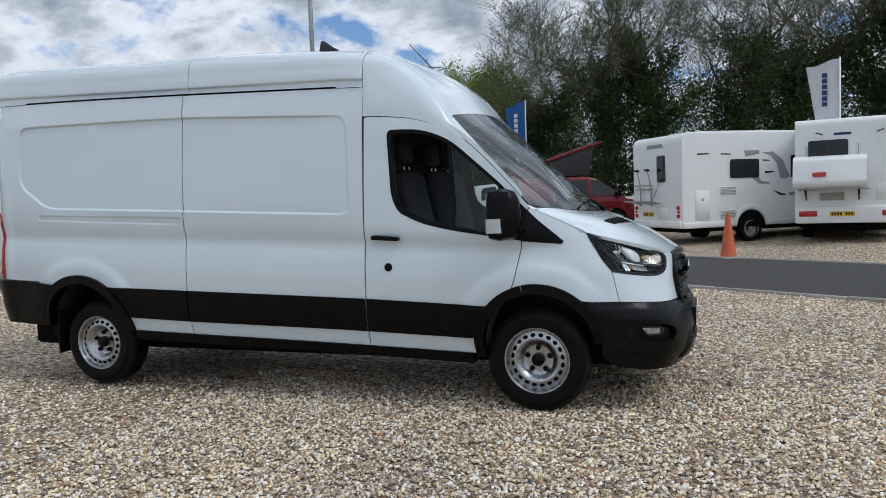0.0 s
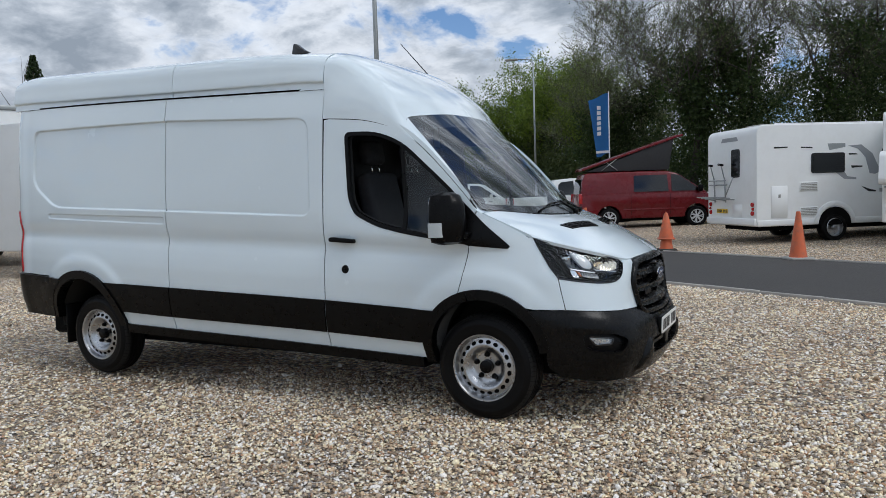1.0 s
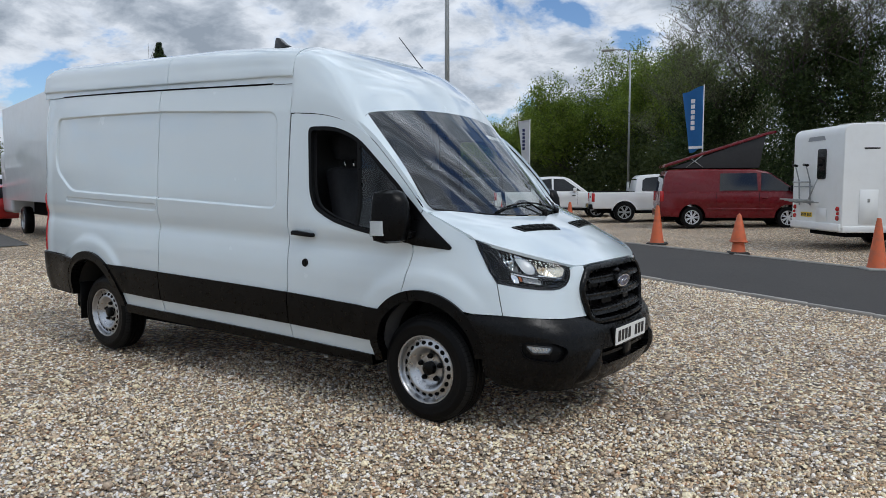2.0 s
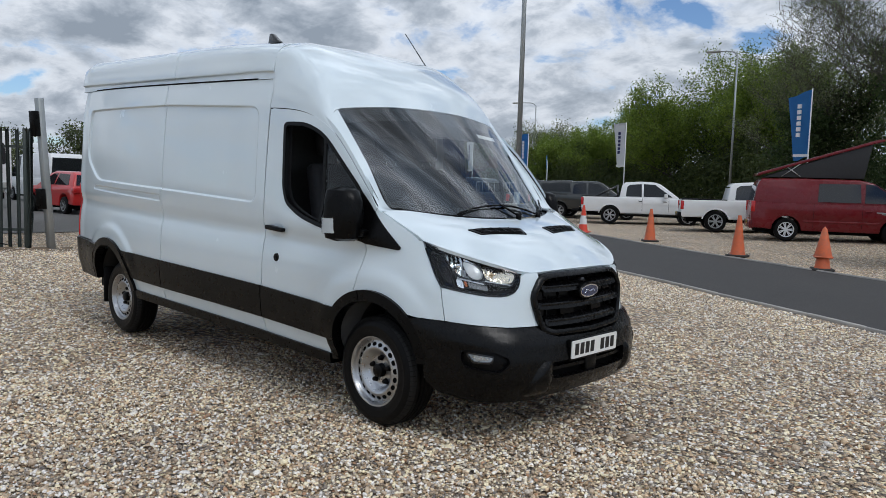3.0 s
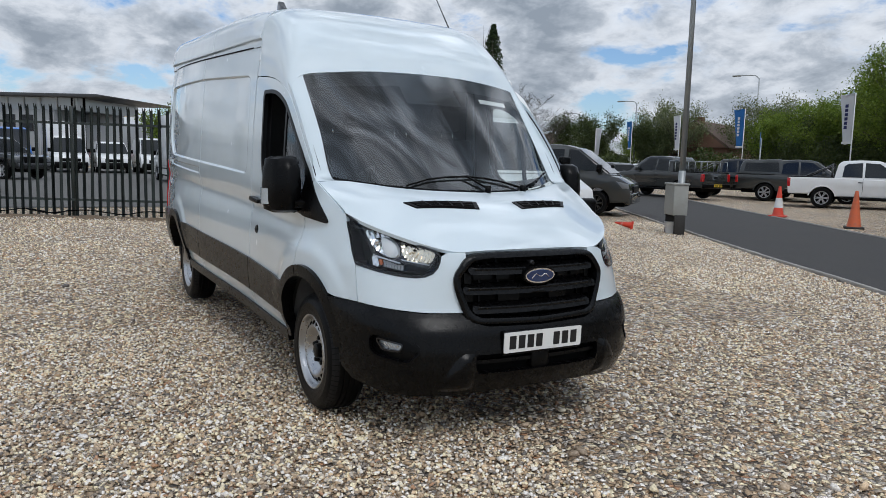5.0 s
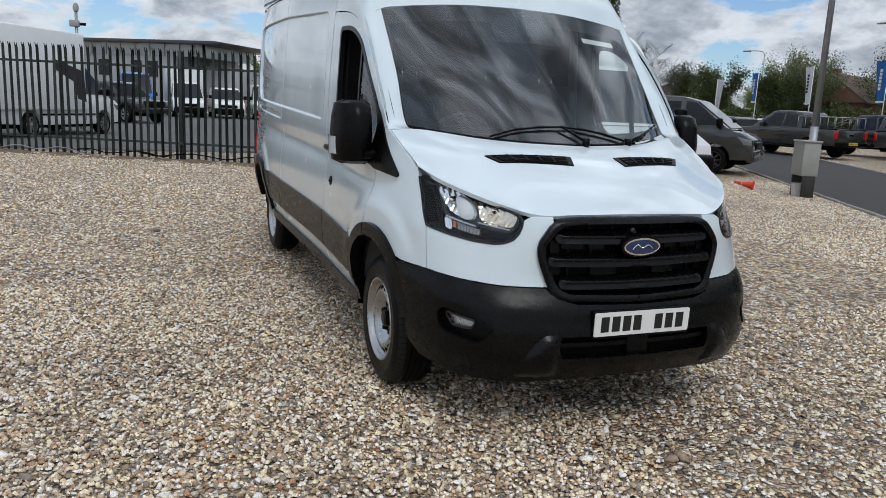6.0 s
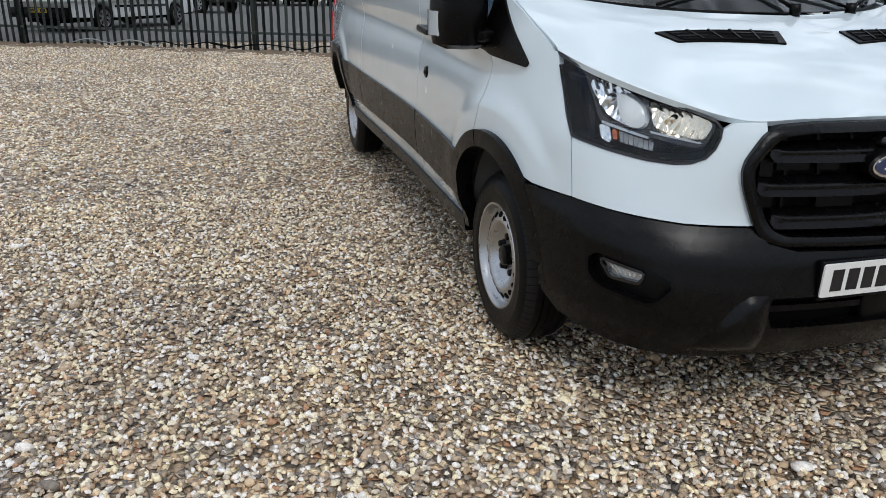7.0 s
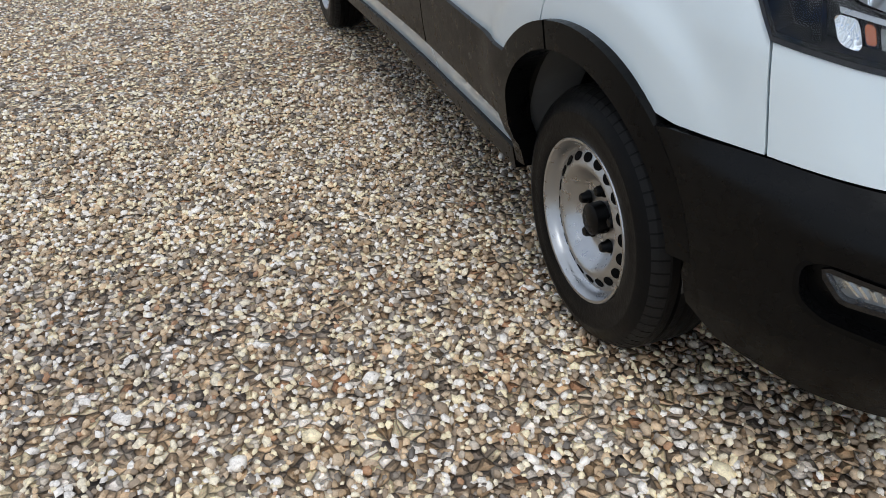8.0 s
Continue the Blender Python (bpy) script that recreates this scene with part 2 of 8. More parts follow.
M_GLASS = glass("tinted_glass", (0.78, 0.83, 0.82), 0.97, ior=1.45)
M_SCREEN = glass("windscreen_glass", (0.86, 0.90, 0.89), 0.98, ior=2.0)
M_DARKGLASS = glass("dark_glass", (0.22, 0.24, 0.25), 0.3, ior=1.5)
M_FAR_WHITE = material("plain_white_paint", (0.76, 0.77, 0.77), 0.35, coat=0.5, noise_scale=2, vary=0.04, dirt=(0.5, 0.48, 0.42), dirt_scale=3, dirt_amount=0.12)
M_CREAM = material("white_gelcoat", (0.81, 0.825, 0.815), 0.38, coat=0.3, noise_scale=2, vary=0.03, dirt=(0.5, 0.48, 0.42), dirt_scale=3, dirt_amount=0.1)
M_RED = material("dark_red_paint", (0.135, 0.007, 0.011), 0.28, coat=0.35, spec=0.3, noise_scale=2, vary=0.05)
M_BRIGHTRED = material("bright_red_paint", (0.50, 0.02, 0.02), 0.3, coat=0.8)
M_GUNMETAL = material("gunmetal_paint", (0.034, 0.037, 0.036), 0.25, metal=0.2, coat=0.9)
M_BLACKCAR = material("black_paint", (0.008, 0.009, 0.010), 0.25, coat=0.9)
M_SILVER = material("silver_paint", (0.62, 0.64, 0.66), 0.3, metal=0.3, coat=0.9)
M_BLUE = material("bright_blue_paint", (0.03, 0.16, 0.52), 0.35, coat=0.6)
M_LENS_RED = material("red_lens", (0.42, 0.008, 0.010), 0.12, coat=0.7)
M_LENS_CLEAR = glass("clear_lens", (0.93, 0.95, 0.96), 0.99, ior=1.4)
M_AMBER = material("amber_lens", (0.36, 0.10, 0.03), 0.15, coat=0.7)
M_REFLECT = material("silver_reflector", (0.86, 0.87, 0.88), 0.09, metal=1.0)
M_REFLECT_WARM = material("warm_reflector", (0.90, 0.80, 0.64), 0.11, metal=1.0)
M_SMOKE = material("smoky_lamp_plate", (0.020, 0.021, 0.022), 0.18, spec=0.6)
M_LAMPBLACK = material("black_lamp_housing", (0.003, 0.003, 0.0033), 0.3, spec=0.15)
M_RIBGLASS = material("ribbed_pale_glass", (0.60, 0.63, 0.64), 0.16, coat=0.8)
M_FARLAMP = material("clear_vehicle_lamp", (0.20, 0.21, 0.22), 0.14, coat=1.0)
M_PLATE_W = material("white_plate", (0.80, 0.80, 0.77), 0.4)
M_PLATE_Y = material("yellow_plate", (0.72, 0.50, 0.03), 0.4)
M_INK = material("black_lettering", (0.012, 0.012, 0.012), 0.5)
M_BADGE = material("dark_blue_enamel", (0.012, 0.03, 0.10), 0.2, coat=0.8)
M_FLAGBLUE = material("blue_flag_cloth", (0.05, 0.22, 0.52), 0.8, noise_scale=6, vary=0.08)
M_FLAGWHITE = material("white_flag_cloth", (0.72, 0.73, 0.75), 0.8, noise_scale=6, vary=0.05)
M_FLAGDARK = material("navy_print", (0.03, 0.035, 0.12), 0.8)
M_BARK = material("bark", (0.075, 0.068, 0.054), 0.9, noise_scale=5, vary=0.35, bump=0.5, bump_scale=25)
M_TENT = material("charcoal_canvas", (0.030, 0.030, 0.032), 0.85, noise_scale=10, vary=0.2)
M_CABIN = material("dark_grey_cabin_trim", (0.024, 0.025, 0.027), 0.75, noise_scale=12, vary=0.25, bump=0.2, bump_scale=200)
M_SEAT = material("charcoal_seat_cloth", (0.028, 0.029, 0.033), 0.9, noise_scale=30, vary=0.3, bump=0.3, bump_scale=300)
M_CLAD = material("grey_cladding", (0.30, 0.315, 0.33), 0.5, noise_scale=1.0, vary=0.08)
M_BRICK = material("brown_brick", (0.17, 0.095, 0.065), 0.9, noise_scale=3, vary=0.25)
M_ROOFTILE = material("brown_roof_tiles", (0.11, 0.075, 0.058), 0.85, noise_scale=3, vary=0.25)
M_RENDER = material("white_render", (0.72, 0.71, 0.68), 0.8, noise_scale=2, vary=0.06)
M_LEAF = [leaf_material("spring_leaves", (0.070, 0.115, 0.014), (0.21, 0.28, 0.040)), leaf_material("ivy_leaves", (0.022, 0.044, 0.013), (0.075, 0.112, 0.034)),
          leaf_material("blossom_leaves", (0.06, 0.08, 0.03), (0.24, 0.26, 0.15)), leaf_material("hedge_leaves", (0.030, 0.050, 0.014), (0.085, 0.105, 0.032)),
          leaf_material("conifer_leaves", (0.012, 0.028, 0.010), (0.035, 0.06, 0.020))]


# ---------------------------------------------------------------- helpers for shapes
def mesh_object(name, bm, mat=None, parent=None, label="", smooth=False):
    me = bpy.data.meshes.new(name)
    bm.normal_update()
    if smooth:
        for f in bm.faces:
            f.smooth = True
    bm.to_mesh(me)
    bm.free()
    for m in (mat if isinstance(mat, (list, tuple)) else [mat]):
        if m:
            me.materials.append(m)
    ob = new(name, me)
    if parent:
        ob.parent = parent
    if label:
        ob["label"] = label
    return ob


def part(name, bm, mat, parent, label="", smooth=False):
    return mesh_object(name, bm, mat, parent, label, smooth)


def again(ob, m, parent=None):
    """The same mesh once more, as another part of its thing."""
    o = new(ob.name.split(".")[0], ob.data)
    o.parent = parent or ob.parent
    o.matrix_basis = m
    return o


def thing(name, label, category, at=(0, 0, 0), turn=0.0, group="", kind=""):
    e = new(name)
    e.empty_display_size = 0.2
    e.matrix_world = pose(*at, 0, 0, turn)
    return tagged(e, label, category, group, kind)


def shade(bm, degrees=35):
    """Smooth faces, sharp where they fold more than so many degrees."""
    lim = radians(degrees)
    for f in bm.faces:
        f.smooth = True
    for e in bm.edges:
        if len(e.link_faces) == 2 and e.calc_face_angle(0.0) > lim:
            e.smooth = False
    return bm


def box(x0, x1, y0, y1, z0, z1, bevel=0.0, seg=2, bm=None):
    bm = bm or bmesh.new()
    r = bmesh.ops.create_cube(bm, size=1.0)
    bmesh.ops.transform(bm, matrix=Matrix.Translation(((x0 + x1) / 2, (y0 + y1) / 2, (z0 + z1) / 2)) @ Matrix.Diagonal((x1 - x0, y1 - y0, z1 - z0, 1)), verts=r["verts"])
    if bevel:
        es = {e for v in r["verts"] for e in v.link_edges}
        bmesh.ops.bevel(bm, geom=list(es), offset=bevel, segments=seg, profile=0.5, affect="EDGES")
        shade(bm, 50)
    return bm


def rod(a, b, r, seg=8, r2=None, bm=None, caps=True):
    bm = bm or bmesh.new()
    a, b = Vector(a), Vector(b)
    d = b - a
    m = Matrix.Translation((a + b) / 2) @ d.to_track_quat("Z", "Y").to_matrix().to_4x4()
    r_ = bmesh.ops.create_cone(bm, cap_ends=caps, segments=seg, radius1=r, radius2=r if r2 is None else r2, depth=d.length, matrix=m)
    for v in r_["verts"]:
        for f in v.link_faces:
            f.smooth = len(f.verts) == 4
    return bm


def prism(outline, y0, y1, bevel=0.0, seg=2, taper=1.0, plane="xz", bm=None):
    """A flat outline in x and z, drawn out from y0 to y1."""
    bm = bm or bmesh.new()
    cx = sum(p[0] for p in outline) / len(outline)
    cz = sum(p[1] for p in outline) / len(outline)

    def at(p, y, k):
        q = (cx + (p[0] - cx) * k, cz + (p[1] - cz) * k)
        return (q[0], y, q[1]) if plane == "xz" else ((y, q[0], q[1]) if plane == "yz" else (q[0], q[1], y))
    a = [bm.verts.new(at(p, y0, 1)) for p in outline]
    b = [bm.verts.new(at(p, y1, taper)) for p in outline]
    n = len(outline)
    fs = [bm.faces.new(a), bm.faces.new(b[::-1])]
    fs += [bm.faces.new((a[i], b[i], b[(i + 1) % n], a[(i + 1) % n])) for i in range(n)]
    bmesh.ops.recalc_face_normals(bm, faces=fs)
    if bevel:
        es = {e for f in fs for e in f.edges}
        bmesh.ops.bevel(bm, geom=list(es), offset=bevel, segments=seg, profile=0.5, affect="EDGES", clamp_overlap=True)
    shade(bm, 40)
    return bm


def lathe(profile, seg=32, axis="y", bm=None):
    """A profile of (radius, along) turned round an axis."""
    bm = bm or bmesh.new()
    rings = []
    for r, y in profile:
        ring = []
        for i in range(seg):
            a = 2 * math.pi * i / seg
            c, s = r * math.cos(a), r * math.sin(a)
            ring.append(bm.verts.new((c, y, s) if axis == "y" else (c, s, y)))
        rings.append(ring)
    for a, b in zip(rings, rings[1:]):
        for i in range(seg):
            bm.faces.new((a[i], a[(i + 1) % seg], b[(i + 1) % seg], b[i]))
    bmesh.ops.recalc_face_normals(bm, faces=bm.faces)
    shade(bm, 40)
    return bm


def smoothstep(a, b, x):
    t = min(max((x - a) / (b - a), 0.0), 1.0)
    return t * t * (3 - 2 * t)


def spline(points, n):
    """A smooth open curve through points of any dimension, n steps a stretch; long and short stretches mix without swinging out."""
    P = [np.array(p, float) for p in points]
    P = [2 * P[0] - P[1]] + P + [2 * P[-1] - P[-2]]
    out = []
    for i in range(1, len(P) - 2):
        q = P[i - 1:i + 3]
        k = [0.0]
        for u, v in zip(q, q[1:]):
            k.append(k[-1] + max(float(np.linalg.norm(v - u)), 1e-6) ** 0.5)
        for j in range(n):
            t = k[1] + (k[2] - k[1]) * j / n
            a = [((k[m + 1] - t) * q[m] + (t - k[m]) * q[m + 1]) / (k[m + 1] - k[m]) for m in range(3)]
            b = [((k[m + 2] - t) * a[m] + (t - k[m]) * a[m + 1]) / (k[m + 2] - k[m]) for m in range(2)]
            out.append(((k[2] - t) * b[0] + (t - k[1]) * b[1]) / (k[2] - k[1]))
    out.append(P[-2])
    return [tuple(float(v) for v in p) for p in out]


def rounded(points, r, n=4):
    """A closed outline with its corners rounded."""
    out, m = [], len(points)
    for i in range(m):
        p0, p1, p2 = (Vector(points[(i + k) % m]) for k in (-1, 0, 1))
        ri = r[i] if isinstance(r, (list, tuple)) else r
        if ri == 0:
            out.append(tuple(p1))
            continue
        a, b = (p0 - p1), (p2 - p1)
        k = min(ri, 0.45 * a.length, 0.45 * b.length)
        a, b = p1 + a.normalized() * k, p1 + b.normalized() * k
        for j in range(n + 1):
            t = j / n
            out.append(tuple((1 - t) ** 2 * a + 2 * t * (1 - t) * p1 + t * t * b))
    return out


# ---------------------------------------------------------------- ground and road
ROAD_DIR = Vector((0.866, -0.5, 0))
ROAD_OUT = Vector((0.5, 0.866, 0))
ROAD_AT = Vector((0, 6.38, 0))


def road_n(x, y):
    return (x - ROAD_AT.x) * ROAD_OUT.x + (y - ROAD_AT.y) * ROAD_OUT.y


def ground_z(x, y):
    n = road_n(x, y)
    return max(0.025 * min(max(n - 4.6, 0), 22), 0.01 * min(max(-x - 5, 0), 14))


def on_road(s, n, lift=0.0):
    p = ROAD_AT + ROAD_DIR * s + ROAD_OUT * n
    return Vector((p.x, p.y, ground_z(p.x, p.y) + lift))


def build_ground():
    xs = [-1500, -600, -250, -120, -70] + [-50 + 2 * i for i in range(51)] + [70, 130, 300, 700, 1500]
    bm = bmesh.new()
    grid = [[bm.verts.new((x, y, ground_z(x, y) - 0.012 + (0.012 * noise.noise(Vector((x * 0.5, y * 0.5, 0))) if abs(x) < 40 and abs(y) < 40 else 0))) for y in xs] for x in xs]
    for i in range(len(xs) - 1):
        for j in range(len(xs) - 1):
            bm.faces.new((grid[i][j], grid[i + 1][j], grid[i + 1][j + 1], grid[i][j + 1]))
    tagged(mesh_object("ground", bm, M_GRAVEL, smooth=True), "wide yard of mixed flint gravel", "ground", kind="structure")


build_ground()


def build_yard():
    """The fenced yard's own surface of fine grey stone."""
    bm = bmesh.new()
    xs = [-58 + 2.1 * i for i in range(21)]
    g = []
    for i, x in enumerate(xs):
        row = []
        for k in range(17):
            f = k / 16
            y0, y1 = -30.0, 3.2 + (-x - 12.5) * 0.30
            xe = min(x, -12.9 - max(0, 1.0 - (y0 + (y1 - y0) * f)) * 0.47)
            y = y0 + (y1 - y0) * f
            row.append(bm.verts.new((xe, y, ground_z(xe, y) + 0.006)))
        g.append(row)
    for a, b in zip(g, g[1:]):
        for j in range(16):
            try:
                bm.faces.new((a[j], b[j], b[j + 1], a[j + 1]))
            except ValueError:
                pass
    bmesh.ops.dissolve_degenerate(bm, dist=0.001, edges=bm.edges)
    m = material("fine_grey_stone", (0.12, 0.118, 0.112), 0.9, noise_scale=14, vary=0.5, bump=0.5, bump_scale=60)
    tagged(mesh_object("pavement", bm, m, smooth=True), "fine grey stone surface of the fenced yard", "pavement", kind="structure")


build_yard()


def build_road():
    bm = bmesh.new()
    rows = [[bm.verts.new(on_road(s, n, 0.012 + 0.02 * (1 - abs(n - 2.25) / 2.25))) for n in (0.05, 1.1, 2.25, 3.4, 4.52)] for s in range(-120, 61, 2)]
    for a, b in zip(rows, rows[1:]):
        for i in range(4):
            bm.faces.new((a[i], b[i], b[i + 1], a[i + 1]))
    tagged(mesh_object("road", bm, M_ROAD, smooth=True), "dark grey asphalt access road through the yard", "road", kind="structure")
    # edging stones, a hand's width across
    edge = tagged(new("trim"), "low concrete edging along the road", "kerb", kind="structure")
    first = None
    for side in (0.0, 4.55):
        for k in range(-34, 14):
            s = k * 0.92
            m = Matrix.Translation(on_road(s, side, -0.02)) @ pose(0, 0, 0, 0, 0, -30) @ pose(0, 0, 0.004 * math.sin(k * 1.7), 0, 0.3 * math.sin(k * 2.3), 0.4 * math.sin(k))
            if first is None:
                first = part("edging_stone", box(-0.455, 0.455, -0.026, 0.026, 0.0, 0.058, 0.008, 1), M_CONCRETE, edge)
                first.matrix_basis = m
            else:
                again(first, m, edge)


build_road()


# ---------------------------------------------------------------- the van: surfaces
RAKE = 0.035                                       # the body sits nose-down on its springs


def raked(x, y, z):
    return Vector((x, y, z - RAKE * x))


U_KEYS = (-4.86, -4.78, -4.68, -4.52, -1.2, 0.0, 0.30, 0.55, 0.78, 1.00, 1.25, 1.60)
W_KEYS = ((0.25, 0.93), (0.40, 0.955), (0.50, 0.985), (0.62, 0.998), (0.75, 1.0), (0.88, 0.998), (0.97, 0.991), (1.04, 0.981), (1.085, 0.970), (1.125, 0.966), (1.165, 0.975), (1.20, 0.9835), (1.26, 0.986),
          (1.36, 0.984), (1.6, 0.972), (1.9, 0.952), (2.06, 0.938), (2.15, 0.922), (2.24, 0.905), (2.40, 0.893), (2.6, 0.88))
# the nose in plan at six heights: x, y at the last six of U_KEYS
NOSE = ((0.26, ((0.30, 0.935), (0.50, 0.875), (0.67, 0.79), (0.79, 0.67), (0.865, 0.45), (0.90, 0.0))),
        (0.44, ((0.30, 0.962), (0.53, 0.912), (0.72, 0.828), (0.865, 0.715), (0.962, 0.48), (1.005, 0.0))),
        (0.58, ((0.30, 0.972), (0.535, 0.915), (0.725, 0.83), (0.865, 0.715), (0.955, 0.48), (0.995, 0.0))),
        (0.76, ((0.30, 0.968), (0.54, 0.905), (0.715, 0.80), (0.825, 0.645), (0.895, 0.435), (0.945, 0.0))),
        (0.97, ((0.295, 0.948), (0.51, 0.893), (0.67, 0.775), (0.80, 0.62), (0.882, 0.43), (0.930, 0.0))),
        (1.08, ((0.29, 0.928), (0.47, 0.862), (0.64, 0.735), (0.795, 0.585), (0.850, 0.43), (0.885, 0.0))),
        (1.24, ((0.285, 0.896), (0.40, 0.85), (0.50, 0.74), (0.60, 0.60), (0.66, 0.43), (0.70, 0.0))),
        (1.42, ((0.25, 0.868), (0.36, 0.83), (0.46, 0.72), (0.54, 0.58), (0.58, 0.43), (0.6, 0.0))))


def interp(keys, z):
    zs = [k[0] for k in keys]
    if z <= zs[0]:
        return np.array(keys[0][1], float)
    for (a, p), (b, q) in zip(keys, keys[1:]):
        if z <= b:
            t = (z - a) / (b - a)
            return (1 - t) * np.array(p, float) + t * np.array(q, float)
    return np.array(keys[-1][1], float)


def side_width(z):
    # rounded at the joints of the profile
    return sum(float(interp(W_KEYS, z + d)) for d in (-0.012, -0.006, 0, 0.006, 0.012)) / 5


def plan_points(z):
    w = side_width(z)
    zz = [interp(NOSE, z + d) for d in (-0.03, 0, 0.03)]
    nose = sum(zz) / 3
    nose = nose.copy()
    pts = [(-4.83, w - 0.22), (-4.815, w - 0.10), (-4.735, w - 0.025), (-4.57, w - 0.004), (-1.2, w), (0.0, w - 0.055 * smoothstep(1.15, 1.45, z))]
    return pts + [tuple(p) for p in nose]


PLAN_CACHE = {}


def plan(u, z):
    """Right-hand half width of the body round its plan: x, y at the running length u and height z."""
    key = round(z, 4)
    if key not in PLAN_CACHE:
        PLAN_CACHE[key] = plan_points(z)
    P = PLAN_CACHE[key]
    k = 0
    while k < len(U_KEYS) - 2 and u > U_KEYS[k + 1]:
        k += 1
    u0, u1 = U_KEYS[k], U_KEYS[k + 1]
    t = (u - u0) / (u1 - u0)

    def slope(i):
        if i == 0:
            return np.subtract(P[1], P[0]) / (U_KEYS[1] - U_KEYS[0])
        if i == len(P) - 1:
            return np.array((0.0, (P[-1][1] - P[-2][1]) / (U_KEYS[-1] - U_KEYS[-2])))
        a = np.subtract(P[i], P[i - 1]) / (U_KEYS[i] - U_KEYS[i - 1])
        b = np.subtract(P[i + 1], P[i]) / (U_KEYS[i + 1] - U_KEYS[i])
        wa, wb = U_KEYS[i + 1] - U_KEYS[i], U_KEYS[i] - U_KEYS[i - 1]
        return (a * wa + b * wb) / (wa + wb)
    h = u1 - u0
    p0, p1, m0, m1 = np.array(P[k]), np.array(P[k + 1]), slope(k) * h, slope(k + 1) * h
    t2, t3 = t * t, t * t * t
    return (2 * t3 - 3 * t2 + 1) * p0 + (t3 - 2 * t2 + t) * m0 + (-2 * t3 + 3 * t2) * p1 + (t3 - t2) * m1


def running(x, y, z):
    """The running length at which the plan comes nearest to x, y."""
    us = np.linspace(-0.2, 1.6, 181)
    u0 = float(us[np.argmin([np.hypot(*(plan(float(u), z) - (x, y))) for u in us])])
    us = np.linspace(u0 - 0.012, u0 + 0.012, 25)
    return float(us[np.argmin([np.hypot(*(plan(float(u), z) - (x, y))) for u in us])])


def inside(p, poly):
    x, y = p
    r, j = False, len(poly) - 1
    for i in range(len(poly)):
        xi, yi = poly[i]
        xj, yj = poly[j]
        if (yi > y) != (yj > y) and x < (xj - xi) * (y - yi) / (yj - yi) + xi:
            r = not r
        j = i
    return r


def edge_distance(p, poly):
    """How far p lies inside an outline (negative outside)."""
    P = np.array(poly)
    Q = np.roll(P, -1, axis=0)
    d = Q - P
    t = np.clip(((np.array(p) - P) * d).sum(1) / np.maximum((d * d).sum(1), 1e-12), 0, 1)
    m = np.hypot(*(P + t[:, None] * d - np.array(p)).T).min()
    return m if inside(p, poly) else -m


FRONT_ARCH, REAR_ARCH = (0.02, 0.44), (-3.765, 0.33)
RECESS = rounded([(-4.42, 2.045), (-2.7, 2.072), (-1.36, 2.045), (-1.345, 1.335), (-2.75, 1.352), (-4.12, 1.362), (-4.45, 1.56)], [0.07, 0.0, 0.10, 0.08, 0.0, 0.10, 0.12], 5)
LEDGE = rounded([(-4.22, 1.30), (-2.77, 1.30), (-2.77, 1.245), (-4.22, 1.262)], 0.02, 2)


def grown(poly, d):
    """An outline moved outwards by d (inwards if negative)."""
    n, out = len(poly), []
    turn = sum(poly[i][0] * poly[(i + 1) % n][1] - poly[(i + 1) % n][0] * poly[i][1] for i in range(n))
    k = d if turn > 0 else -d
    for i in range(n):
        a, b = np.array(poly[i - 1]), np.array(poly[(i + 1) % n])
        t = b - a
        t = t / (np.hypot(*t) + 1e-9)
        out.append((poly[i][0] + t[1] * k, poly[i][1] - t[0] * k))
    return out


PRESS_LINES = [grown(p, d) + [grown(p, d)[0]] for p, ds in ((RECESS, (0.012, 0.004, 0.0, -0.004, -0.012)), (LEDGE, (0.009, 0.003, -0.003, -0.009))) for d in ds]


CREASES = [[(-4.62, z), (-0.12, z)] for z in (1.205, 1.165, 1.125, 1.085, 1.04)]


def relief(u, z):
    """Pressed shapes of the side: how far it stands proud."""
    d = 0.0
    if -4.5 < u < -1.3 and 1.28 < z < 2.12:
        d -= 0.018 * (1 - 0.70 * smoothstep(-1.80, -1.38, u)) * smoothstep(-0.004, 0.004, edge_distance((u, z), RECESS))
    if -4.3 < u < -2.7 and 1.2 < z < 1.34:
        d -= 0.010 * smoothstep(-0.003, 0.003, edge_distance((u, z), LEDGE))
    for (cx, cz), r in ((FRONT_ARCH, 0.56), (REAR_ARCH, 0.60)):
        q = math.hypot(u - cx, z - cz)
        if z > 0.45 and q < r + 0.1 and u < 0.60:
            d += 0.016 * (1 - smoothstep(r - 0.03, r + 0.05, q)) * smoothstep(0.45, 0.7, z) * (1 - smoothstep(0.24, 0.56, u))
    return d


def skin(u, z, out=0.0, side=-1):
    """A point of the body's skin, so far outside it. side: -1 right, 1 left."""
    p = plan(u, z)
    q0, q1 = plan(u - 0.01, z), plan(u + 0.01, z)
    t = q1 - q0
    n = np.array((-t[1], t[0]))
    n = n / (np.hypot(*n) + 1e-9)
    if n[1] < 0 and u < 0.5:
        n = -n
    if u >= 0.5 and n[0] < 0:
        n = -n
    d = out + relief(u, z)
    return raked(p[0] + n[0] * d, side * (p[1] + n[1] * d), z)


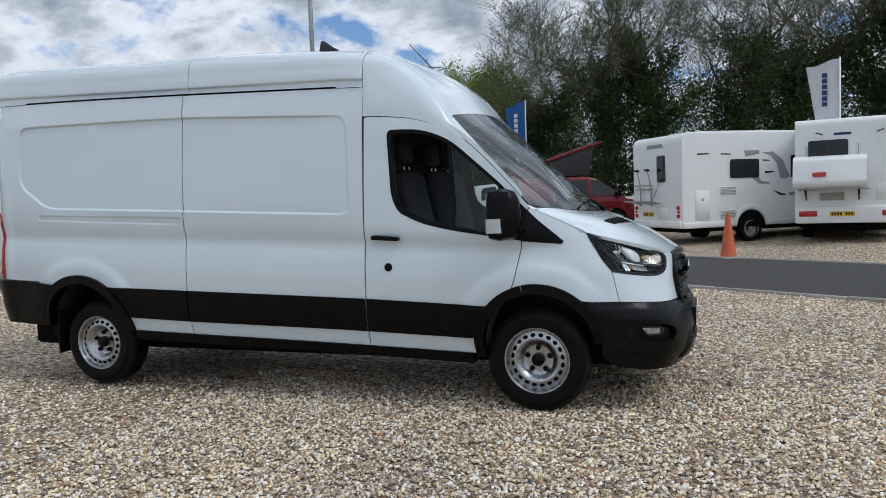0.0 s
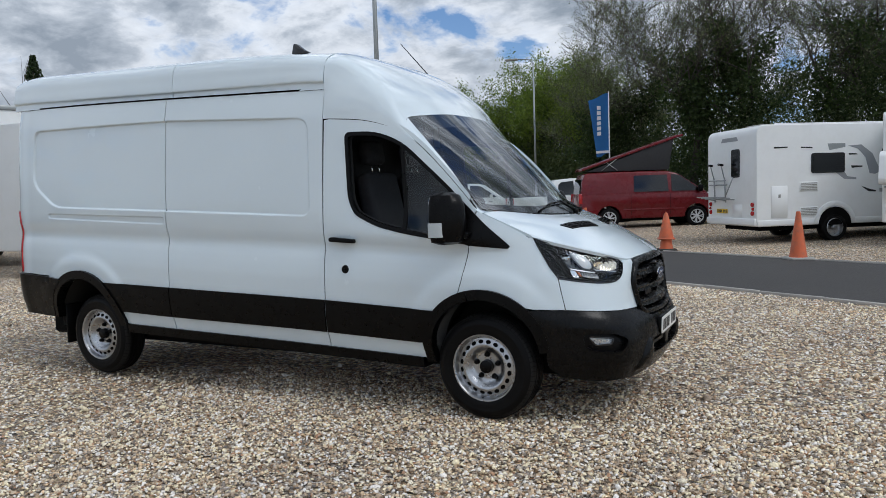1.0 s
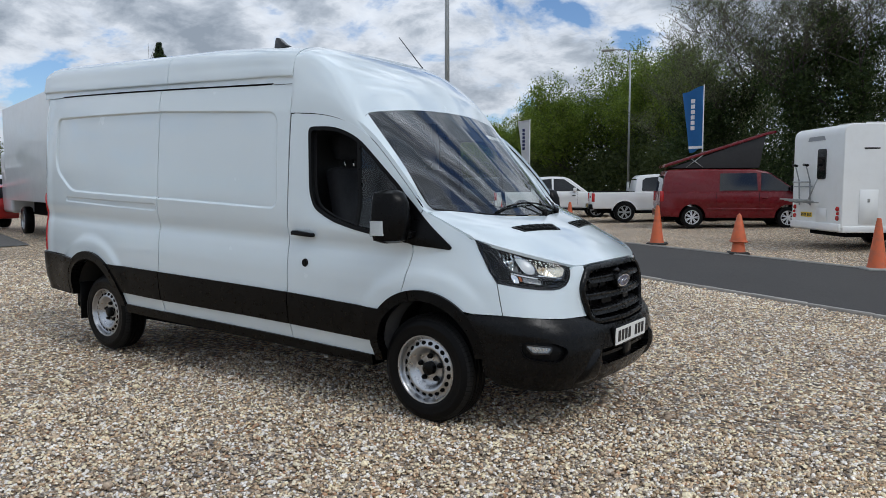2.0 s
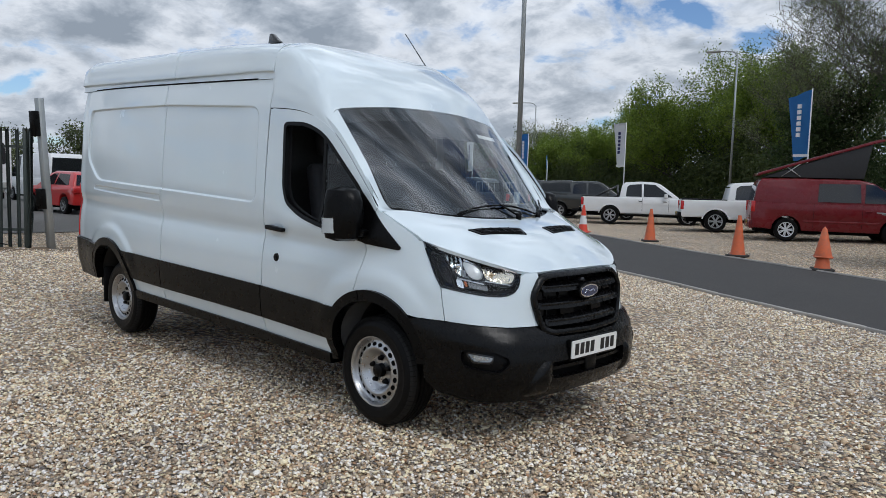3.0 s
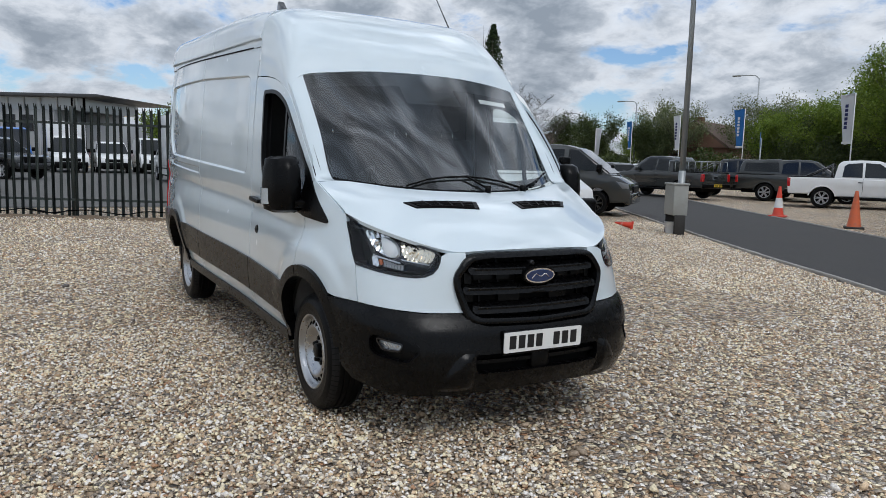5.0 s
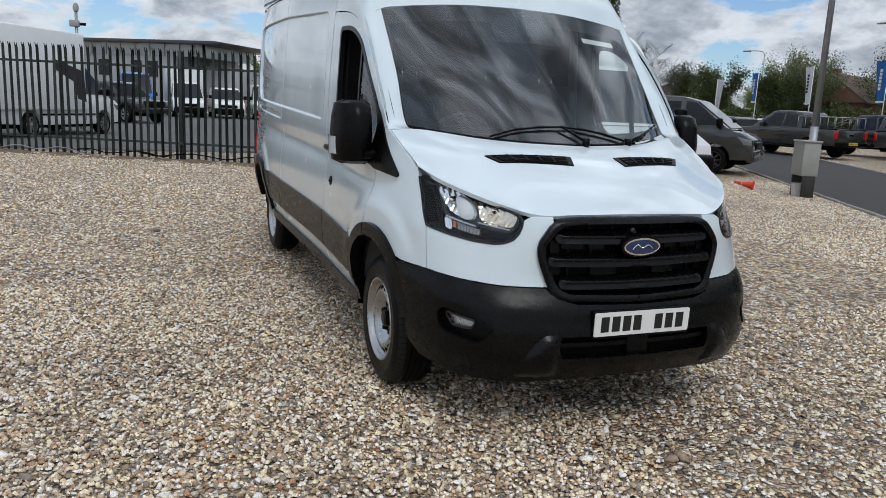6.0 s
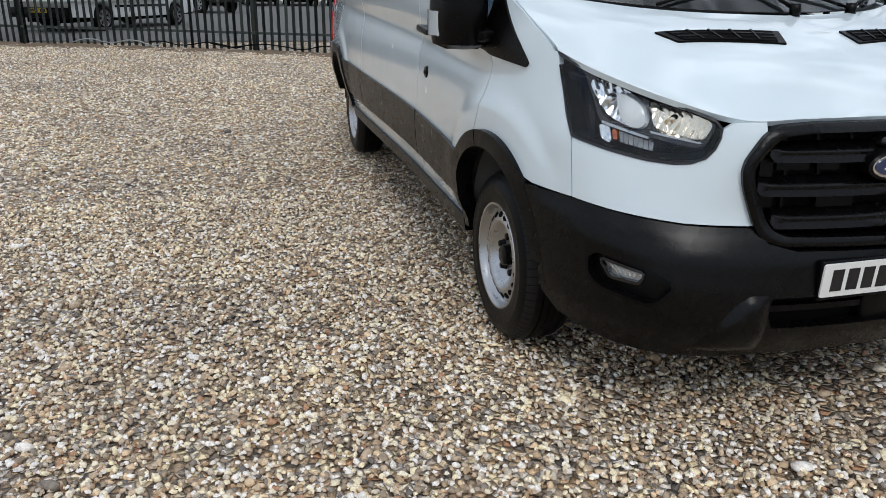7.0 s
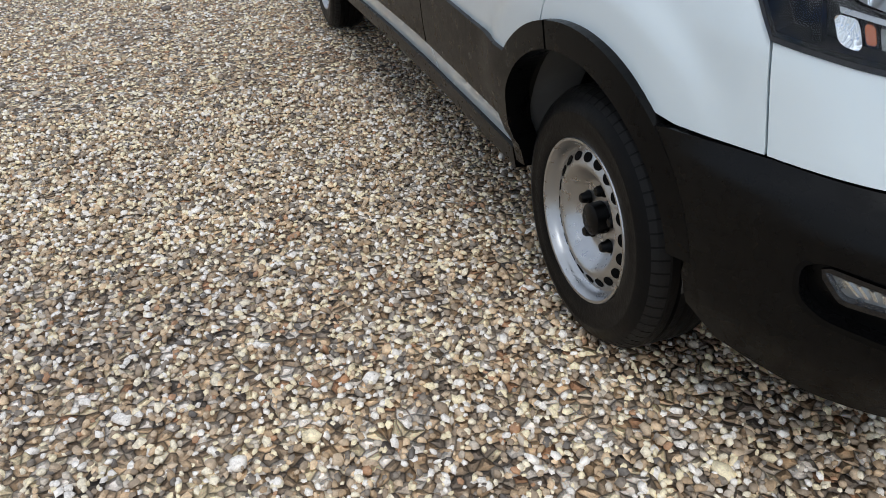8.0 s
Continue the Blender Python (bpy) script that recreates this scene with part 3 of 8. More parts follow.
def fill(outline, holes=(), step=0.03, lines=(), step_z=None):
    """Points and triangles of a flat outline with holes, in even steps."""
    from mathutils.geometry import delaunay_2d_cdt
    step_z = step_z or step
    pts, edges = [], []

    def dense(loop, closed=True):
        out = []
        n = len(loop)
        for i in range(n if closed else n - 1):
            a, b = np.array(loop[i]), np.array(loop[(i + 1) % n])
            k = max(1, int(np.hypot(*(b - a)) / (step * (1.2 if step_z == step else 0.5))))
            out += [tuple(a + (b - a) * j / k) for j in range(k)]
        if not closed:
            out.append(tuple(loop[-1]))
        return out
    for loop, closed in [(outline, True)] + [(h, True) for h in holes] + [(l, False) for l in lines]:
        d = dense(loop, closed)
        b = len(pts)
        pts += d
        edges += [(b + i, b + (i + 1) % len(d)) for i in range(len(d) if closed else len(d) - 1)]
    A = np.array(outline)
    lo, hi = A.min(0), A.max(0)
    loops = [np.array(outline)] + [np.array(h) for h in holes]

    def clear(p):
        for L in loops:
            Q = np.roll(L, -1, axis=0)
            d = Q - L
            t = np.clip(((p - L) * d).sum(1) / np.maximum((d * d).sum(1), 1e-12), 0, 1)
            if np.hypot(*(L + t[:, None] * d - p).T).min() < 0.45 * step:
                return False
        for L in lines:
            L = np.array(L)
            d = L[1:] - L[:-1]
            t = np.clip(((p - L[:-1]) * d).sum(1) / np.maximum((d * d).sum(1), 1e-12), 0, 1)
            if np.hypot(*(L[:-1] + t[:, None] * d - p).T).min() < 0.012:
                return False
        return True
    for x in np.arange(lo[0] + step / 2, hi[0], step):
        for z in np.arange(lo[1] + step_z / 2, hi[1], step_z):
            p = (float(x), float(z))
            if inside(p, outline) and not any(inside(p, h) for h in holes) and clear(np.array(p)):
                pts.append(p)
    vs, _, fs, _, _, _ = delaunay_2d_cdt([Vector(p) for p in pts], edges, [], 0, 1e-6)
    keep = []
    for f in fs:
        c = sum((vs[i] for i in f), Vector((0, 0))) / len(f)
        p = [vs[i] for i in f]
        area = abs((p[1] - p[0]).cross(p[2] - p[0]))
        # a sliver along an edge would spoil the smooth shading
        if area < 0.0016 * max((p[k] - p[k - 1]).length for k in range(3)):
            continue
        if inside(c, outline) and not any(inside(c, h) for h in holes):
            keep.append(f)
    return vs, keep


def panel(outline, holes=(), out=0.0, depth=0.02, step=0.03, side=-1, at=None, step_z=None, lines=()):
    """A pressed panel on the body's skin, with folded edges."""
    vs, fs = fill(outline, holes, step, lines, step_z)
    at = at or skin
    bm = bmesh.new()
    made = {}

    def v(i):
        if i not in made:
            made[i] = bm.verts.new(at(vs[i].x, vs[i].y, out, side))
        return made[i]
    for f in fs:
        try:
            bm.faces.new([v(i) for i in (f if side < 0 else f[::-1])])
        except ValueError:
            pass
    index = {vert: i for i, vert in made.items()}
    for f in bm.faces:
        f.smooth = True
    bmesh.ops.recalc_face_normals(bm, faces=bm.faces)
    # outwards means away from the middle of the van
    ref = max(bm.faces, key=lambda f: f.calc_area())
    if ref.normal.dot(ref.calc_center_median() - Vector((-1.2, 0, 0.9))) < 0:
        bmesh.ops.reverse_faces(bm, faces=bm.faces)
    if depth:
        # the folded edge has corners of its own, so that the sheet stays smooth up to it
        rim = [e.link_loops[0] for e in bm.edges if len(e.link_faces) == 1]
        pairs = [(loop.vert, loop.link_loop_next.vert) for loop in rim]
        front, back = {}, {}
        for w in dict.fromkeys(w for pair in pairs for w in pair):
            i = index[w]
            front[w] = bm.verts.new(w.co)
            back[w] = bm.verts.new(at(vs[i].x, vs[i].y, out - depth, side))
        for p, q in pairs:
            bm.faces.new((front[q], front[p], back[p], back[q]))
    return bm


def loft(rows, n=6, m=6, closed=False, thick=0.0):
    """A smooth sheet through rows of points."""
    fine = [spline(r, m) for r in rows]
    cols = [spline([r[j] for r in fine], n) for j in range(len(fine[0]))]
    bm = bmesh.new()
    g = [[bm.verts.new(raked(*p)) for p in c] for c in cols]
    for a, b in zip(g, g[1:]):
        for i in range(len(a) - 1):
            bm.faces.new((a[i], a[i + 1], b[i + 1], b[i])).smooth = True
    return bm


def both_sides(bm, weld=True):
    """Adds the mirror image across the van's middle."""
    g = bmesh.ops.duplicate(bm, geom=bm.faces[:] + bm.edges[:] + bm.verts[:])["geom"]
    vs = [e for e in g if isinstance(e, bmesh.types.BMVert)]
    for v in vs:
        v.co.y = -v.co.y
    bmesh.ops.reverse_faces(bm, faces=[e for e in g if isinstance(e, bmesh.types.BMFace)])
    bmesh.ops.remove_doubles(bm, verts=bm.verts, dist=0.0008)
    bmesh.ops.recalc_face_normals(bm, faces=bm.faces)
    return bm


def upward(bm):
    bm.normal_update()
    if sum(f.normal.z * f.calc_area() for f in bm.faces) < 0:
        bmesh.ops.reverse_faces(bm, faces=bm.faces)
    return bm


def folded(bm, d=0.02):
    """Folds the free edges of a sheet inwards."""
    bm.normal_update()
    rim = [e for e in bm.edges if len(e.link_faces) == 1]
    back = {}
    for e in rim:
        for w in e.verts:
            if w not in back:
                back[w] = bm.verts.new(w.co - w.normal * d)
    for e in rim:
        a, b = e.verts
        bm.faces.new((a, b, back[b], back[a]))
        e.smooth = False
    bmesh.ops.recalc_face_normals(bm, faces=bm.faces)
    return upward(bm)


# rows over the roof, from the drip line to the middle (y as a positive half width)
def roof_row(x, drop=0.0, pull=0.0):
    return [(x, 0.906 - pull, 2.2495), (x, 0.900 - pull, 2.296), (x, 0.904 - pull, 2.306), (x, 0.913 - pull, 2.312), (x, 0.9125 - pull, 2.345), (x, 0.903 - pull, 2.40 - drop * 0.3), (x, 0.885 - pull, 2.485 - drop * 0.6), (x, 0.835 - pull, 2.548 - drop), (x, 0.70, 2.582 - drop),
            (x, 0.35, 2.604 - drop), (x, 0.0, 2.61 - drop)]


ROW_A = [(-1.19, 0.935, 2.037), (-1.19, 0.922, 2.13), (-1.19, 0.908, 2.24), (-1.17, 0.893, 2.36), (-1.15, 0.845, 2.465), (-1.13, 0.70, 2.515), (-1.12, 0.35, 2.535), (-1.12, 0.0, 2.54)]
ROW_B = [(-0.88, 0.930, 2.015), (-0.89, 0.915, 2.10), (-0.90, 0.895, 2.19), (-0.92, 0.865, 2.29), (-0.93, 0.815, 2.365), (-0.92, 0.67, 2.405), (-0.90, 0.35, 2.43), (-0.89, 0.0, 2.437)]
ROW_C = [(-0.66, 0.922, 1.955), (-0.67, 0.908, 2.015), (-0.685, 0.890, 2.075), (-0.70, 0.865, 2.14), (-0.71, 0.820, 2.19), (-0.69, 0.655, 2.225), (-0.655, 0.34, 2.252), (-0.645, 0.0, 2.26)]
ROW_D = [(-0.50, 0.917, 1.862), (-0.525, 0.905, 1.905), (-0.55, 0.887, 1.95), (-0.572, 0.860, 1.995), (-0.588, 0.823, 2.028), (-0.56, 0.64, 2.058), (-0.515, 0.33, 2.085), (-0.50, 0.0, 2.092)]
ROW_E = [(-0.17, 0.928, 1.548), (-0.195, 0.915, 1.582), (-0.225, 0.893, 1.615), (-0.25, 0.860, 1.645), (-0.268, 0.818, 1.668), (-0.185, 0.63, 1.69), (-0.105, 0.33, 1.708), (-0.08, 0.0, 1.713)]
ROW_F = [(-0.035, 0.935, 1.400), (-0.035, 0.920, 1.405), (-0.035, 0.897, 1.408), (-0.038, 0.865, 1.405), (-0.045, 0.825, 1.400), (0.10, 0.635, 1.378), (0.265, 0.33, 1.358), (0.325, 0.0, 1.352)]
ROW_G = [(0.005, 0.975, 1.372), (0.008, 0.955, 1.378), (0.018, 0.922, 1.381), (0.035, 0.880, 1.380), (0.050, 0.815, 1.383)]
HOOD = [[(0.345, 0.0, 1.343), (0.285, 0.33, 1.349), (0.21, 0.53, 1.360), (0.125, 0.68, 1.376), (0.055, 0.80, 1.385), (0.02, 0.872, 1.375)],
        [(0.52, 0.0, 1.292), (0.47, 0.33, 1.297), (0.41, 0.53, 1.304), (0.32, 0.68, 1.315), (0.235, 0.80, 1.318), (0.18, 0.879, 1.305)],
        [(0.70, 0.0, 1.208), (0.665, 0.33, 1.207), (0.61, 0.53, 1.206), (0.50, 0.68, 1.222), (0.375, 0.805, 1.248), (0.275, 0.886, 1.262)],
        [(0.83, 0.0, 1.128), (0.80, 0.30, 1.122), (0.76, 0.50, 1.122), (0.635, 0.68, 1.160), (0.455, 0.815, 1.208), (0.32, 0.889, 1.240)],
        [(0.885, 0.0, 1.084), (0.862, 0.30, 1.078), (0.835, 0.48, 1.074), (0.715, 0.665, 1.120), (0.505, 0.825, 1.183), (0.340, 0.890, 1.226)]]
for row in HOOD:
    x, y, z = row[-1]
    row[-1] = (x, float(plan(x, z)[1]) - 0.004, z)
    row[-2] = (row[-2][0], min(row[-2][1], row[-1][1] - 0.06), row[-2][2])
for row in (ROW_A, ROW_B, ROW_C, ROW_D, ROW_E, ROW_F, ROW_G):
    w = float(plan(row[0][0], row[0][2])[1]) - 0.001
    for k, d in enumerate((0.0, 0.008, 0.026, 0.062)):
        row[k] = (row[k][0], w - d if k < 3 else (w - 0.026 + row[4][1]) / 2 + 0.008, row[k][2])
FRONT_DOOR_TOP = [(-1.215, 2.03), (-1.17, 2.03), (-0.88, 2.008), (-0.66, 1.948), (-0.50, 1.855), (-0.17, 1.541), (-0.035, 1.394)]
DOOR_FRONT = [(-0.062, 1.335), (-0.085, 1.12), (-0.125, 0.93), (-0.165, 0.80)]


def arc(c, r, a0, a1, n):
    return [(c[0] + r * math.cos(radians(a0 + (a1 - a0) * i / n)), c[1] + r * math.sin(radians(a0 + (a1 - a0) * i / n))) for i in range(n + 1)]


def front3(pts):
    """Outline points given in space, as running length and height."""
    return [(running(x, y, z), z) for x, y, z in pts]


HL_BT, HL_BB, HL_BR, HL_TIP = (0.340, 0.890, 1.222), (0.505, 0.898, 0.972), (0.797, 0.626, 0.943), (0.835, 0.555, 1.05)
HL_TOP = [(0.505, 0.825, 1.172), (0.66, 0.715, 1.122), (0.775, 0.61, 1.088), (0.818, 0.571, 1.072)]


# ---------------------------------------------------------------- the van: parts
def steel_wheel(parent, at, side):
    """A van's wheel on its tyre; the axle along y, outwards away from the middle."""
    w = new("wheel")
    w.parent = parent
    w.matrix_basis = pose(*at, 0, 0, 0 if side < 0 else 180)
    R = 0.355
    prof = [(0.205, 0.11), (0.208, -0.085), (0.216, -0.104), (0.224, -0.114), (0.238, -0.119), (0.262, -0.1225), (0.285, -0.1215), (0.290, -0.1235), (0.294, -0.1225), (0.312, -0.117),
            (0.326, -0.108), (0.336, -0.098), (0.343, -0.086), (0.3485, -0.072)]
    for k, y in enumerate((-0.058, -0.026, 0.008, 0.044, 0.078)):
        prof += [(R - 0.001, y - 0.011), (R, y), (R, y + 0.009), (R - 0.009, y + 0.011), (R - 0.009, y + 0.018)] if k < 4 else [(R - 0.002, y - 0.01), (R - 0.006, y)]
    prof += [(0.338, 0.096), (0.305, 0.118), (0.24, 0.118), (0.205, 0.10)]
    tyre = part("tyre", lathe(prof, 96), M_RUBBER, w)
    # blocks of the tread's shoulder, a narrow slot between each two
    bm = bmesh.new()
    for i in range(66):
        a0, a1 = 2 * math.pi * i / 66, 2 * math.pi * (i + 0.84) / 66
        line = [(0.3275, -0.1075), (0.3395, -0.0945), (0.3470, -0.0795), (0.3515, -0.066)]
        rings = [[bm.verts.new((r * math.cos(a), y, r * math.sin(a))) for r, y in line] for a in (a0, a1)]
        base = [[bm.verts.new(((r - 0.008) * math.cos(a), y + 0.006, (r - 0.008) * math.sin(a))) for r, y in line] for a in (a0, a1)]
        for j in range(3):
            bm.faces.new((rings[0][j], rings[0][j + 1], rings[1][j + 1], rings[1][j]))
            for k in (0, 1):
                bm.faces.new((rings[k][j], rings[k][j + 1], base[k][j + 1], base[k][j]))
    bmesh.ops.recalc_face_normals(bm, faces=bm.faces)
    part("tread_block", bm, M_TREAD, tyre)
    rim = [(0.2215, -0.103), (0.2265, -0.112), (0.2235, -0.1175), (0.2165, -0.1165), (0.2105, -0.108), (0.2065, -0.096), (0.2015, -0.084), (0.1965, -0.0795), (0.191, -0.0800), (0.187, -0.0820), (0.157, -0.0970),
           (0.150, -0.0985), (0.143, -0.0965), (0.134, -0.089), (0.120, -0.072), (0.108, -0.058), (0.098, -0.051), (0.084, -0.049), (0.06, -0.050), (0.034, -0.050)]
    part("rim", lathe(rim, 96), M_STEEL, w, "silver steel rim with round holes")
    # the holes are near-black discs laid on the rim, shade given as colour
    hole = None
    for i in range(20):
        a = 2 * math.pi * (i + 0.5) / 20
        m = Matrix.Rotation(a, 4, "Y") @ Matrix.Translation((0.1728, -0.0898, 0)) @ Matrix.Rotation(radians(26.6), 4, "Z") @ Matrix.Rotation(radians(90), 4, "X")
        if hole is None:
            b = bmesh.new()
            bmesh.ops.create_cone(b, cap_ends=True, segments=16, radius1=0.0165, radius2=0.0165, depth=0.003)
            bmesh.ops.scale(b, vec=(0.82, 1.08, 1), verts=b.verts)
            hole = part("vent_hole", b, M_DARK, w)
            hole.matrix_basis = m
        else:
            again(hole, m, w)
    cap = lathe([(0.0005, -0.090), (0.036, -0.090), (0.043, -0.085), (0.046, -0.04)], 28)
    part("hub_cap", cap, M_PLASTIC, w, "black plastic hub cap")
    nut = None
    for i in range(5):
        a = 2 * math.pi * (i + 0.25) / 5
        m = pose(0.080 * math.cos(a), 0, 0.080 * math.sin(a))
        if nut is None:
            b = lathe([(0.0005, -0.077), (0.011, -0.076), (0.0145, -0.071), (0.0155, -0.060), (0.0195, -0.054), (0.0205, -0.040)], 12)
            nut = part("wheel_nut", b, M_PLASTIC, w)
            nut.matrix_basis = m
        else:
            again(nut, m, w)
    return w


def wing_mirror(parent, s):
    holder = new("wing_mirror")
    holder.parent = parent

    def sec(pts, zs, name, mat, own, label=""):
        """A block lofted from rounded plan outlines at heights zs."""
        bm = bmesh.new()
        rings = [[bm.verts.new((x + 0.02 - 0.25 * (y - 0.99), s * y, z)) for x, y in rounded(p, 0.03, 3)] for p, z in zip(pts, zs)]
        for a, b in zip(rings, rings[1:]):
            for i in range(len(a)):
                bm.faces.new((a[i], a[(i + 1) % len(a)], b[(i + 1) % len(a)], b[i]))
        bm.faces.new(rings[0])
        bm.faces.new(rings[-1])
        bmesh.ops.recalc_face_normals(bm, faces=bm.faces)
        return part(name, shade(bm, 50), mat, own, label)

    def ring(x0, x1, y0, y1, bulge):
        return [(x0, y0), (x0, y1), (x0 + 0.05, y1 + 0.006), (x1 - 0.02, y1 - 0.03), (x1 + bulge, (y0 + y1) / 2), (x1 - 0.02, y0 + 0.02), (x0 + 0.05, y0 - 0.004)]
    rows = [ring(-0.200, -0.130, 1.020, 1.138, 0.000), ring(-0.225, -0.085, 0.995, 1.180, 0.012), ring(-0.235, -0.070, 0.985, 1.188, 0.020), ring(-0.235, -0.065, 0.983, 1.188, 0.022),
            ring(-0.235, -0.075, 0.987, 1.182, 0.020), ring(-0.230, -0.095, 0.998, 1.172, 0.012), ring(-0.210, -0.135, 1.020, 1.133, 0.000)]
    sec(rows, (1.182, 1.20, 1.26, 1.34, 1.44, 1.50, 1.518), "mirror_housing", M_PLASTIC, holder)
    g = prism(rounded([(1.01, 1.215), (1.168, 1.215), (1.163, 1.49), (1.02, 1.49)], 0.03, 3), -0.239, -0.2365, plane="yz")
    for v in g.verts:
        v.co.x += 0.02 - 0.25 * (v.co.y - 0.99)
    if s < 0:
        for v in g.verts:
            v.co.y = -v.co.y
        bmesh.ops.reverse_faces(g, faces=g.faces)
    part("mirror_glass", g, M_CHROME, holder, "mirror glass")
    ind = [(-0.236, 1.140), (-0.236, 1.182), (-0.20, 1.187), (-0.160, 1.178), (-0.135, 1.168), (-0.132, 1.135), (-0.17, 1.130)]
    sec([[(x, y + 0.014) for x, y in ind]] * 2, (1.228, 1.330), "side_indicator", M_LENS_CLEAR, holder, "clear side indicator lens")
    sec([[(x, y + 0.010) for x, y in ind]] * 2, (1.233, 1.325), "indicator_reflector", M_RIBGLASS, holder)
    arm = bmesh.new()
    for z0, z1 in ((1.205, 1.275),):
        prism([(-0.18, z0), (-0.055, z0 + 0.01), (-0.04, z1 - 0.02), (-0.16, z1)], s * 0.945, s * 1.05, 0.012, 2, bm=arm)
    part("mirror_arm", arm, M_PLASTIC, holder)
    return holder


def number_plate(parent, at, turn, yellow=False, bars=True, size=(0.52, 0.111)):
    """Faces +x before it is turned. The characters are plain bars."""
    w, h = size
    m = pose(*at, 0, 0, turn)
    p = new("number_plate")
    p.parent = parent
    p.matrix_basis = m
    part("plate", prism(rounded([(-w / 2, -h / 2), (w / 2, -h / 2), (w / 2, h / 2), (-w / 2, h / 2)], 0.008, 2), 0.0, 0.006, plane="yz"), M_PLATE_Y if yellow else M_PLATE_W, p)
    if bars:
        k = w / 0.52
        for x in (-0.205, -0.146, -0.088, -0.031, 0.086, 0.145, 0.204):
            part("bar", box(0.006, 0.0075, k * (x - 0.021), k * (x + 0.021), -0.036 * k, 0.036 * k), M_INK, p)
    return p


def front_seat(parent, y, wide=0.46, heads=1):
    s = new("seat")
    s.parent = parent
    part("cushion", box(-0.98, -0.46, y - wide / 2, y + wide / 2, 0.92, 1.08, 0.05, 3), M_SEAT, s)
    b = box(-0.065, 0.065, y - wide / 2, y + wide / 2, 0.0, 0.66, 0.05, 3)
    bmesh.ops.transform(b, matrix=Matrix.Translation((-0.96, 0, 1.04)) @ Matrix.Rotation(radians(-12), 4, "Y"), verts=b.verts)
    part("backrest", b, M_SEAT, s)
    for k in range(heads):
        yy = y + (k - (heads - 1) / 2) * 0.42
        h = box(-0.05, 0.05, yy - 0.13, yy + 0.13, 0.0, 0.19, 0.045, 3)
        bmesh.ops.transform(h, matrix=Matrix.Translation((-1.11, 0, 1.75)) @ Matrix.Rotation(radians(-10), 4, "Y"), verts=h.verts)
        part("headrest", h, M_SEAT, s)
        part("headrest_post", rod((-1.09, yy - 0.05, 1.66), (-1.105, yy - 0.05, 1.78), 0.007), M_CHROME, s)
        part("headrest_post", rod((-1.09, yy + 0.05, 1.66), (-1.105, yy + 0.05, 1.78), 0.007), M_CHROME, s)
    return s


